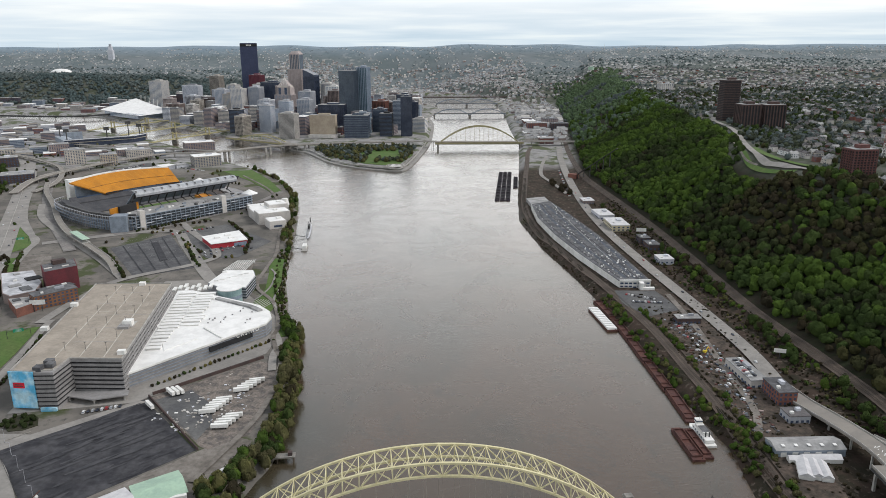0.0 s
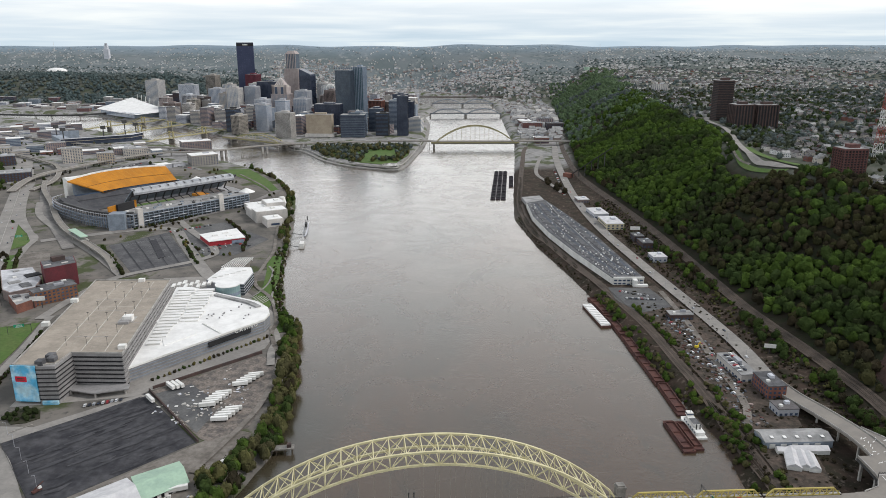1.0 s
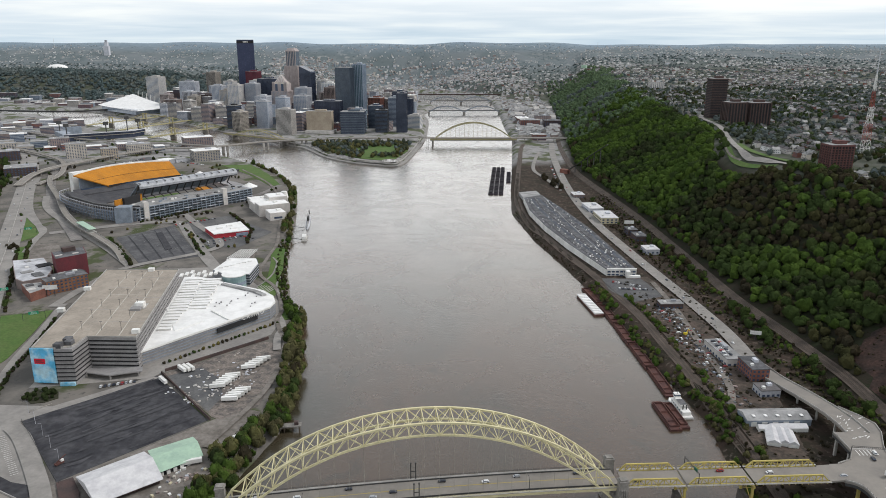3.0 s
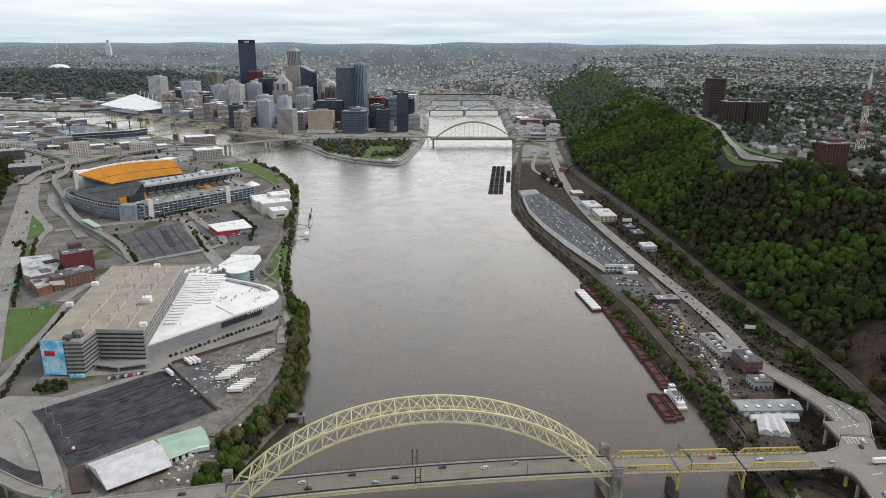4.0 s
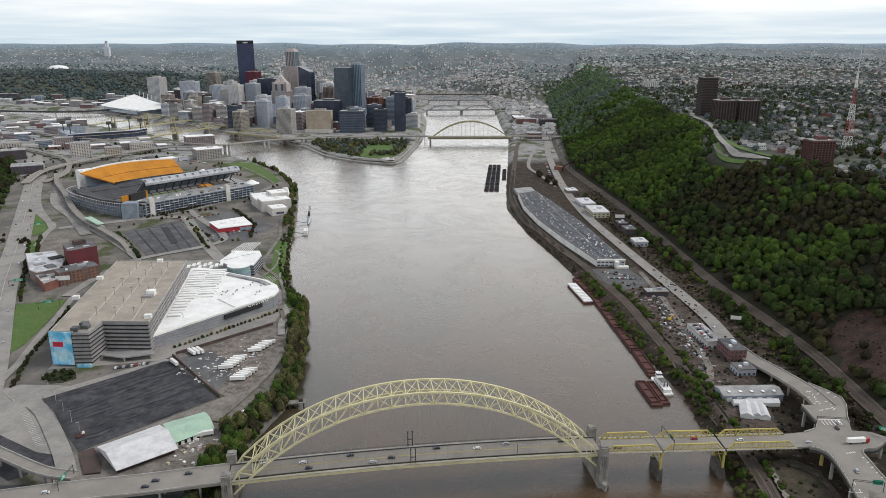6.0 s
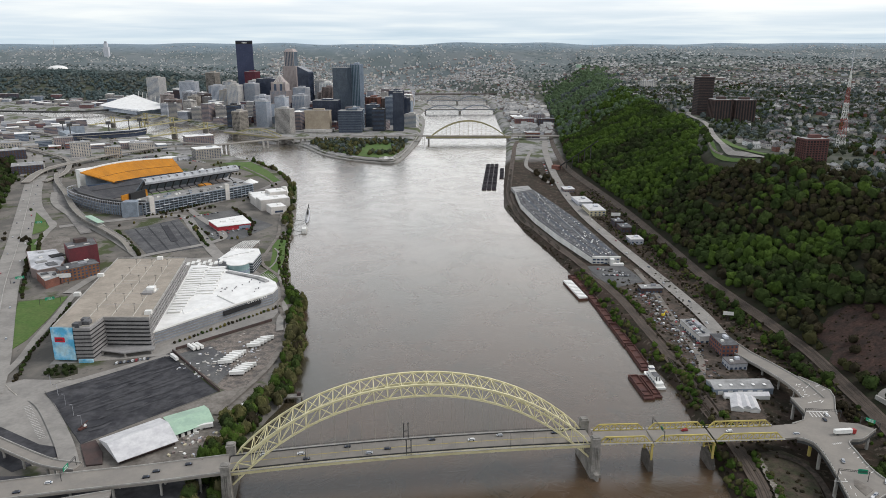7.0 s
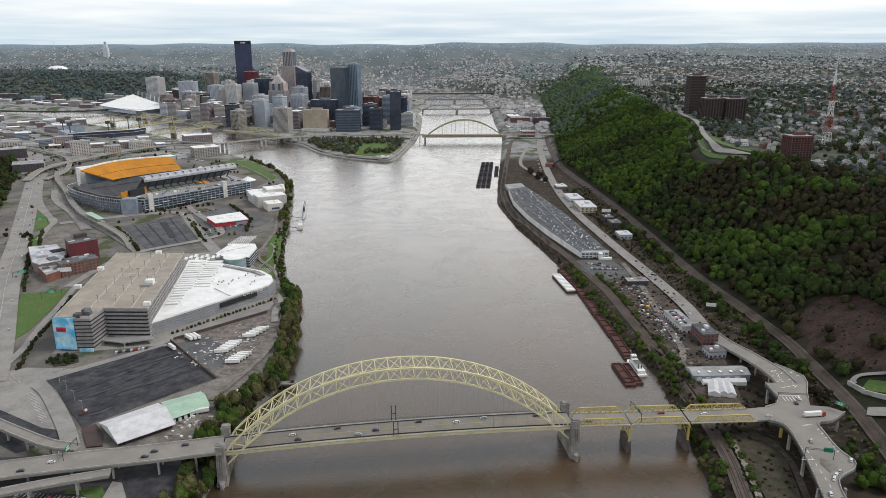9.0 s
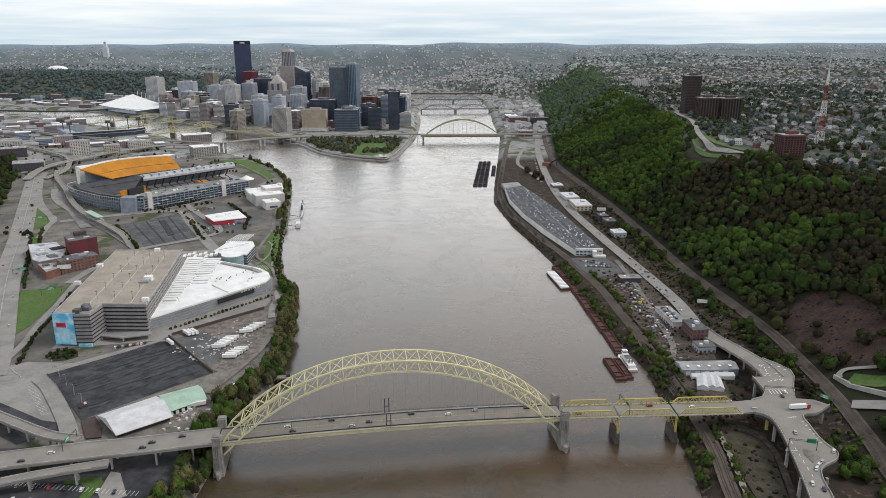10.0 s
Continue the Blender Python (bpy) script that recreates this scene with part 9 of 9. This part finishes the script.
for k in range(430):
    px_, py_ = random.uniform(-330, -70), random.uniform(1345, 1625)
    if bank_distance(np.array([px_]), np.array([py_]))[0] > 14 and not (-180 < px_ < -105 and 1390 < py_ < 1530):
        tree(px_, py_, random.uniform(4.0, 7.0), random.choice(("leaf_olive", "leaf_grey", "leaf_olive", "leaf_far", "leaf_grey")), "park trees")
for k in range(26):
    tree(-228 + k * 3.1 + random.uniform(-1, 1), 196 + k * 3.8, random.uniform(1.2, 2.0), random.choice(("leaf_mid", "leaf_bud", "leaf_ochre")), "casino trees")
for k in range(22):
    tree(random.uniform(-316, -293), random.uniform(128, 146), random.uniform(1.4, 2.4), "leaf_dark", "casino shrubs")
for sx, sy, a in along(smooth([(-377, 302), (-362, 231), (-351, 174), (-333, 116)], 6), 2.6):
    tree(sx + random.uniform(-1.5, 1.5), sy, random.uniform(1.2, 2.0), random.choice(("leaf_dark", "leaf_mid", "leaf_bud")), "casino shrubs")
for k in range(60):
    sx, sy, a = random.choice(along([(-470, 640), (-398, 726), (-310, 545)], 9) + along([(-430, 712), (-330, 800), (-300, 980)], 9) + along([(-398, 702), (-300, 565), (-260, 570)], 8))
    tree(sx + random.uniform(-2, 2), sy + random.uniform(-2, 2), random.uniform(1.6, 3.0), random.choice(("leaf_bud", "leaf_mid", "leaf_bud", "leaf_ochre")), "street trees")
for line_, gap_, kinds_ in (([(-452, 704), (-400, 770), (-350, 884)], 6.0, ("leaf_bud", "leaf_twig", "leaf_dark")), ([(-456, 606), (-372, 478)], 7.0, ("leaf_twig", "leaf_mid")), ([(-300, 528), (-340, 606)], 8.0, ("leaf_mid", "leaf_dark")), ([(-560, 590), (-528, 520), (-470, 400)], 7.0, ("leaf_mid", "leaf_twig")), ([(-440, 320), (-480, 400), (-560, 560)], 9.0, ("leaf_twig", "leaf_mid", "leaf_bud")), ([(-330, 765), (-268, 660), (-256, 580)], 7.0, ("leaf_twig", "leaf_bud", "leaf_mid")), ([(-640, 900), (-560, 1040), (-470, 1120), (-400, 1080)], 9.0, ("leaf_twig", "leaf_bud"))):
    for sx, sy, a in along(line_, gap_):
        tree(sx + random.uniform(-1.5, 1.5), sy + random.uniform(-1.5, 1.5), random.uniform(1.8, 3.4), random.choice(kinds_), "street trees")
for k in range(330):
    py_ = random.uniform(640, 1420)
    px_ = np.interp(py_, [640, 725, 836, 1054, 1355, 1464], [-672, -706, -752, -856, -1036, -1100]) - random.uniform(0, 90)
    tree(px_, py_, random.uniform(4.5, 8.0), random.choice(("leaf_mid", "leaf_dark", "leaf_bud", "leaf_mid")), "highway woods")
for k in range(40):
    px_, py_ = random.uniform(-680, -380), random.uniform(200, 900)
    if px_ < -430 - 0.42 * (py_ - 300):
        tree(px_ - 20, py_, random.uniform(2.0, 4.0), random.choice(("leaf_bud", "leaf_mid", "leaf_dark")), "highway trees")
for y0, y1, n in ((104, 196, 26), (232, 345, 26), (410, 600, 40)):
    for k in range(n):
        py_ = random.uniform(y0, y1)
        tree(np.interp(py_, FOOT_Y, FOOT_X) - random.uniform(13, 28), py_, random.uniform(3.2, 5.6), random.choice(("leaf_mid", "leaf_bright", "leaf_mid", "leaf_bud")), "hill foot trees")
for k in range(34):
    tree(random.uniform(296, 318), random.uniform(-130, 2), random.uniform(3.2, 5.5), random.choice(("leaf_mid", "leaf_bright", "leaf_bright")), "hill foot trees")
for k in range(20):
    tree(random.uniform(326, 331), random.uniform(48, 100), random.uniform(2.0, 3.2), "leaf_bud", "hill foot trees")
for k in range(420):
    px_, py_ = random.uniform(-1250, -430), random.uniform(980, 1720)
    if px_ < -430 - 0.95 * (py_ - 1180) and bank_distance(np.array([px_]), np.array([py_]))[0] > 12 and smooth_noise(px_, py_, 60.0, 0.3) > -0.1:
        tree(px_, py_, random.uniform(2.0, 4.2), random.choice(("leaf_bud", "leaf_olive", "leaf_mid", "leaf_dark")), "street trees")
for k in range(10):
    tree(random.uniform(222, 246), random.uniform(970, 1100), random.uniform(4, 6.5), "leaf_bud", "trackside trees")
for m, spots in REST.items():
    grow("town_trees", f"{WORDS[m]} trees along streets, park and river walk", "trees", spots, RICH, M[m])

# ---- vehicles ----
def car_meshes(paint, big=1.0):
    body = G().prism([(-2.2, -0.9), (2.1, -0.9), (2.3, -0.6), (2.3, 0.6), (2.1, 0.9), (-2.2, 0.9), (-2.3, 0.6), (-2.3, -0.6)], 0.3, 0.95)
    body.prism([(-1.7, -0.8), (1.0, -0.8), (1.0, 0.8), (-1.7, 0.8)], 1.35, 1.5 * big)
    cab = G().prism([(-1.9, -0.84), (1.4, -0.84), (1.4, 0.84), (-1.9, 0.84)], 0.95, 1.36, [(-1.6, -0.76), (0.8, -0.76), (0.8, 0.76), (-1.6, 0.76)])
    return body.mesh("body", paint), cab.mesh("cabin_glass", M["dark_glass"])


wheel_mesh = G().cyl((0, -0.11, 0), (0, 0.11, 0), 0.34, 10).mesh("wheel", M["tyre"])
CHASSIS = G().box(0, 0, 0, 3.5, 1.76, 0.45).mesh("chassis", M["tyre"])
CARS = {k: car_meshes(M["car_" + k]) for k in ("white", "dark", "silver", "red")}
NAMES = {"white": "white", "dark": "black", "silver": "silver grey", "red": "dark red"}


def car(x, y, z, rz, k, where):
    c = thing("car", f"{NAMES[k]} saloon car {where}", "car", "cars", x, y, z, rz)
    part("body", CARS[k][0], None, c)
    part("cabin_glass", CARS[k][1], None, c)
    if y > 60:
        part("chassis", CHASSIS, None, c)
        return
    for sx in (-1.4, 1.4):
        for sy in (-0.85, 0.85):
            w = part("wheel", wheel_mesh, None, c)
            w.matrix_basis = pose(sx, sy, 0.34)


random.seed(77)
ks = ["white", "dark", "silver", "dark", "white", "red", "silver"]
for u, v, k in ((-98, 5.2, "white"), (-74, 1.8, "white"), (-70, -5.0, "dark"), (-44, 5.0, "dark"), (-18, -1.8, "dark"), (12, 5.2, "dark"), (38, 1.6, "white"), (58, 5.1, "silver"), (96, 5.0, "dark"), (-30, -5.1, "silver"), (132, -4, "dark"), (186, 4.6, "red"), (216, 1.5, "white"), (260, -4, "silver")):
    px_, py_ = bridge_xy(u, v)
    car(px_, py_, deck_z(u) + 0.12, BR + (180 if v > 0 else 0), k, "crossing the bridge")
for x, y, z, rz, k in ((-140, -27, 21.35, 14, "dark"), (-158, -34, 20.9, 12, "dark"), (-162, -40, 20.75, 12, "dark"), (-221, -43, 19.0, 10, "white"), (-236, -52, 18.5, 192, "dark")):
    car(x, y, z, rz, k, "on the approach viaduct")
for x, y, z, rz, k in ((296, 29, 23.8, 80, "white"), (291, 22, 23.8, 84, "dark")):
    car(x, y, z, rz, k, "on the raised junction")
for i, (x, y, z) in enumerate(((258.5, -88.6, 23.8), (262.5, -94.6, 23.8), (276, -30, 23.8))):
    car(x, y, z, 252, ks[i], "leaving the junction")
for i, (x, y, a) in enumerate(((268.7, -73.1, 240), (272, -69, 225), (276, -65.5, 215), (290, -53, 60))):
    car(x, y, 23.8, a, ("white", "white", "silver", "white")[i], "queued on the slip road")
for i in range(44):
    y = 172 + i * 3.8
    car(251 + 7 * math.sin(i * 1.7) + (i % 3) * 3.2 - y * 0.008, y, land_at(252, y) + 0.45, random.choice((10, 70, 95, 100, 170)), ks[i % 7], "parked in the scruffy yard")
for i in range(14):
    car(264 + (i % 2) * 5, 198 + i * 2.6, 15.75, 8 + 90 * (i % 2), ks[(i * 3) % 7], "parked on the workshop roof")
for i, (x, y, a) in enumerate(along([(290, 240), (285, 350), (266, 546), (254, 712), (254, 907), (268, 1150)], 62)):
    car(x + (3 if i % 2 else -3), y, land_at(x, y) + 1.15, a + 180 * (i % 2), ks[i % 7], "on the hill-foot highway")
for i, (x, y, a) in enumerate(along([(-378, 160), (-478, 352), (-562, 530), (-655, 720), (-775, 964), (-908, 1230)], 47)):
    car(x + (8 if i % 2 else -8), y + (4 if i % 2 else -4), land_at(x, y) + 0.75, a + 180 * (i % 2), ks[(i * 2) % 7], "on the concrete highway")
for i in range(9):
    car(-264 + i * 3.0, 152 + i * 1.2, 8.35, 100, ks[i % 7], "parked before the casino")
for i in range(16):
    car(-312 + (i % 8) * 5.2, 590 + (i % 8) * 8.0 - (i // 8) * 22, 8.75, -50, ks[i % 7], "parked by the exhibition hall")
for i in range(18):
    car(-255 + i * 5.4, -62 - (i % 2) * 14 - i * 0.6, 8.75, 100, ks[(i * 5) % 7], "parked beneath the viaduct")
for i in range(10):
    car(218 + i * 3.2, 396 - i * 0.4, 8.8, 92, ks[i % 7], "parked at the warehouse")

lots = {}
rr_ = random.Random(23)
for line_, n_ in (([(-700, 1180), (-640, 1270)], 26), ([(-735, 1215), (-690, 1330)], 24), ([(-300, 640), (-250, 610)], 10), ([(-392, 690), (-340, 735)], 12), ([(-590, 1500), (-720, 1560)], 20), ([(-820, 1600), (-960, 1690)], 26), ([(-600, 1290), (-520, 1240)], 14), ([(216, 420), (246, 402)], 10), ([(240, 960), (262, 1240)], 22)):
    for i in range(n_):
        k_ = (i + rr_.uniform(-0.2, 0.2)) / n_
        px_, py_ = line_[0][0] + (line_[1][0] - line_[0][0]) * k_, line_[0][1] + (line_[1][1] - line_[0][1]) * k_
        g_ = lots.setdefault(rr_.choice(("car_white", "car_dark", "car_silver", "car_dark", "car_red")), G())
        a_ = math.degrees(math.atan2(line_[1][1] - line_[0][1], line_[1][0] - line_[0][0])) + 90
        z_ = land_at(px_, py_) + 0.5
        g_.box(px_, py_, z_, 4.4, 1.8, 0.9, a_).box(px_, py_, z_ + 0.9, 2.4, 1.6, 0.6, a_)
for k_, g_ in lots.items():
    tagged(part("parked_cars", g_, M[k_]), "rows of small parked cars in the far car parks", "cars", kind="stuff")

box = G().box(0, 0, 1.1, 12.4, 2.5, 2.8).mesh("box", M["white_paint"])
frame_ = G().box(0, 0, 0.75, 12, 1.6, 0.35).mesh("chassis", M["dark_steel"])
tw = G().cyl((0, -1.1, 0), (0, 1.1, 0), 0.5, 10).mesh("wheel_pair", M["tyre"])


def trailer(x, y, rz, label="white box trailer parked in the truck yard", z=8.5):
    t = thing("trailer", label, "trailer", "parked trailers", x, y, z, rz)
    part("box", box, None, t)
    part("chassis", frame_, None, t)
    for k in (-4.8, -3.6, 4.6):
        w = part("wheel_pair", tw, None, t)
        w.matrix_basis = pose(k, 0, 0.5)


for i in range(6):
    trailer(-168 + i * 1.4, 150 + i * 4.0, 12 + random.uniform(-3, 3))
for i in range(5):
    trailer(-152 + i * 2.2, 186 + i * 4.3, 14 + random.uniform(-3, 3))
for i in range(5):
    trailer(-152 + i * 1.6, 128 + i * 4.0, 8 + random.uniform(-4, 4))
for i in range(3):
    trailer(-208 + i * 3.2, 182 + i * 1.6, -46)
trailer(-216, 160, -48)
trailer(-134, 66, 60)
trailer(-152, 40, 20)
bw = (293.5, 3.2)
tk = thing("lorry", "white articulated lorry turning at the raised junction", "lorry", "lorries", bw[0], bw[1], 23.8, 6)
for nm, me in (("box", box), ("chassis", frame_)):
    part(nm, me, None, tk)
part("cab", G().box(7.8, 0, 0.6, 2.4, 2.4, 2.8), M["car_red"], tk)
for k in (-4.8, -3.6, 4.6, 7.8):
    w = part("wheel_pair", tw, None, tk)
    w.matrix_basis = pose(k, 0, 0.5)
sh = thing("skip_pile", "heap of crates, pallets and scrap by the shed", "clutter", x=-150, y=14, z=8.1)
for i in range(46):
    part("crate", G().box(random.uniform(-16, 14), random.uniform(-12, 22), 0, random.uniform(0.8, 2.6), random.uniform(0.8, 2.4), random.uniform(0.5, 1.8), random.uniform(0, 90)), M[random.choice(("cream", "beige", "white_paint", "grey_wall", "brown_wall"))], sh)
db = thing("yard_debris", "pale slabs, sheets and rubble strewn over the truck yard", "clutter", x=-160, y=165, z=8.2)
for i in range(120):
    u_, v_ = random.random(), random.random()
    px_, py_ = -20 + 44 * u_ - 30 * v_ + random.uniform(-6, 6), -46 + 40 * u_ + 62 * v_ * (0.4 + 0.6 * u_)
    part("slab", G().box(px_, py_, 0, random.uniform(0.6, 3.4), random.uniform(0.5, 1.8), random.uniform(0.15, 0.6), random.uniform(0, 180)), M[random.choice(("pale_wall", "white_paint", "grey_wall", "beige", "concrete"))], db)
scrap = {}
rr_ = random.Random(19)
for i in range(420):
    py_ = rr_.uniform(120, 345)
    px_ = rr_.uniform(237, 262 + 6 * math.sin(py_ / 30.0))
    scrap.setdefault(rr_.choice(("rust", "dark_roof", "dark_roof", "steel_blue", "bark", "bark", "rust", "brown_wall")), G()).box(px_, py_, 8.2, rr_.uniform(0.6, 3.6), rr_.uniform(0.5, 2.0), rr_.uniform(0.3, 1.5), rr_.uniform(0, 180))
for k_, g_ in scrap.items():
    tagged(part("scrap_heap", g_, M[k_]), "scrap metal, timber and crates strewn about the riverside yard", "clutter", kind="stuff")
zebra = thing("street_paint", "worn white crossing bars and stop lines at the casino corner", "road paint", kind="structure")
for k in range(9):
    part("crossing_bar", G().box(-331 + k * 1.5, 104 - k * 1.3, 8.55, 0.5, 3.6, 0.03, 40), M["pale_line"], zebra)
    part("crossing_bar", G().box(-300 + k * 1.2, 112 + k * 1.3, 8.55, 0.5, 3.2, 0.03, -48), M["pale_line"], zebra)
for a_, b_ in (((-322, 96), (-345, 118)),):
    part("lane_line", G().ribbon([(*a_, 8.56), (*b_, 8.56)], 0.3, 0), M["pale_line"], zebra)
ex = thing("excavator", "yellow excavator in the scrap yard", "excavator", x=250, y=262, z=8.4, rz=40)
part("tracks", G().box(0, 0, 0, 4.2, 3.0, 1.0), M["dark_steel"], ex)
part("house", G().box(-0.4, 0, 1.0, 3.4, 2.6, 1.8), M["yellow_paint"], ex)
part("boom", G().beam((1, 0, 2), (5, 0, 5), 0.5).beam((5, 0, 5), (7.5, 0, 1.5), 0.4), M["yellow_paint"], ex)
part("cab", G().box(0.8, 0.7, 2.2, 1.4, 1.1, 1.5), M["dark_glass"], ex)

# retaining walls, hedges, fences
rw = thing("retaining_wall", "dark retaining wall with railing between lot and truck yard", "wall")
part("wall", G().beam((-224, 178, 9.0), (-158.5, 99, 9.0), 0.9, 2.6), M["dark_brick"], rw)
rw = thing("retaining_wall", "dark planted retaining wall beside the casino walk", "wall")
part("wall", G().beam((-222, 181, 9.2), (-150, 252, 9.2), 1.2, 3.0), M["dark_brick"], rw)
fn = thing("chain_fence", "chain-link fence round the dark car park", "fence")
for x, y, a in along([(-298, 97), (-233, 20), (-226, 14)], 5):
    part("post", G().box(x, y, 8, 0.15, 0.15, 2.4), M["dark_steel"], fn)
part("rail", G().beam((-298, 97, 10.3), (-233, 20, 10.3), 0.12), M["dark_steel"], fn)
part("rail", G().beam((-298, 97, 9.2), (-233, 20, 9.2), 0.1), M["dark_steel"], fn)
cn = thing("mobile_crane", "red and white mobile crane arm on the lot", "crane", x=-241, y=40, z=8.3, rz=60)
part("carrier", G().box(0, 0, 0.5, 6, 2.2, 1.2), M["rust"], cn)
part("cab", G().box(2, 0, 1.7, 1.8, 2.0, 1.4), M["white_paint"], cn)
part("boom", G().beam((-2, 0, 2.2), (5, 0, 5), 0.45), M["rust"], cn)
# bay lines in the car parks
def bay_lines(x, y, rz, n, gap, length, parent_label):
    s = thing("bay_lines", parent_label, "road paint", kind="structure")
    c, sn = math.cos(radians(rz)), math.sin(radians(rz))
    for i in range(n):
        px_, py_ = x + c * i * gap, y + sn * i * gap
        part("bay_line", G().box(px_, py_, 8.36 + 0.5, 0.22, length, 0.03, rz), M["white_paint"], s)


bay_lines(-262, -58, -8, 40, 2.8, 5, "white bay lines beneath the viaduct")
bay_lines(-250, -86, -8, 36, 2.8, 5, "white bay lines beneath the viaduct")
bay_lines(-300, 74, -52, 22, 2.8, 5, "white bay lines in the fenced lot")
lot_grid = thing("lot_islands", "dark kerbed islands and worn aisles across the stadium car park", "kerb", kind="structure")
for f_ in (0.18, 0.40, 0.62, 0.82):
    a_ = (-452 + 57 * f_, 616 + 74 * f_)
    b_ = (-365 + 61 * f_, 486 + 38 * f_)
    part("aisle", G().ribbon([(a_[0] + 4, a_[1] - 5, 8.85), (b_[0] - 3, b_[1] + 4, 8.85)], 1.1, 0), M["lot_dark"], lot_grid)
part("island", G().prism([(-404, 640), (-398, 648), (-352, 560), (-358, 552)], 8.2, 8.95), M["lot_dark"], lot_grid)
faint = G()
for k in range(5):
    for i in range(24):
        faint.box(-452 + k * 24 + math.cos(radians(47)) * i * 3.0, 640 - k * 22 + math.sin(radians(47)) * i * 3.0, 8.6, 0.22, 5, 0.03, 47)
tagged(part("bay_lines", faint, M["grey_roof"]), "faint bay lines in the stadium car park", "road paint", kind="stuff")
# highway lane dashes
lane = G()
for off in (-8, -4, 4, 8):
    for x, y, a in along([(-378, 160), (-478, 352), (-562, 530), (-655, 720), (-775, 964), (-908, 1230)], 14):
        c, sn = math.cos(radians(a)), math.sin(radians(a))
        lane.box(x - sn * off, y + c * off, land_at(x, y) + 0.75, 4, 0.3, 0.03, a)
tagged(part("lane_dashes", lane, M["white_paint"]), "white lane dashes along the concrete highway", "road paint", kind="stuff")
med = thing("median_barrier", "grey concrete median barrier along the highway", "barrier")
part("wall", G().ribbon([(x, y, 9.6) for x, y in smooth([(-378, 160), (-478, 352), (-562, 530), (-655, 720), (-775, 964), (-908, 1230)], 5)], 0.9, 0, 1.2), M["concrete"], med)
for x, y in ((-398, 300), (-470, 372), (-590, 640)):
    sign_gantry(x, y, 8.2, 118, 20, 8, [(0, 9, 3.2)], "green road sign on a gantry over the highway")
# street lamps on the river road and along the lots
for i, (x, y, a) in enumerate(along([(-300, 110), (-240, 40)], 22) + along([(296, 200), (292, 263), (285, 350), (277, 432), (266, 546), (254, 712)], 38)):
    s = thing("street_lamp", "tall grey street lamp with a curved arm", "street lamp", "street lamps", x - 8 if x > 0 else x, y, land_at(x, y), a)
    part("pole", G().cyl((0, 0, 0), (0, 0, 10), 0.14, 6, 0.08), M["grey_wall"], s)
    part("arm", G().beam((0, 0, 10), (0, -2.4, 10.5), 0.1), M["grey_wall"], s)
    part("lantern", G().box(0, -2.6, 10.4, 0.4, 0.9, 0.18), M["dark_steel"], s)
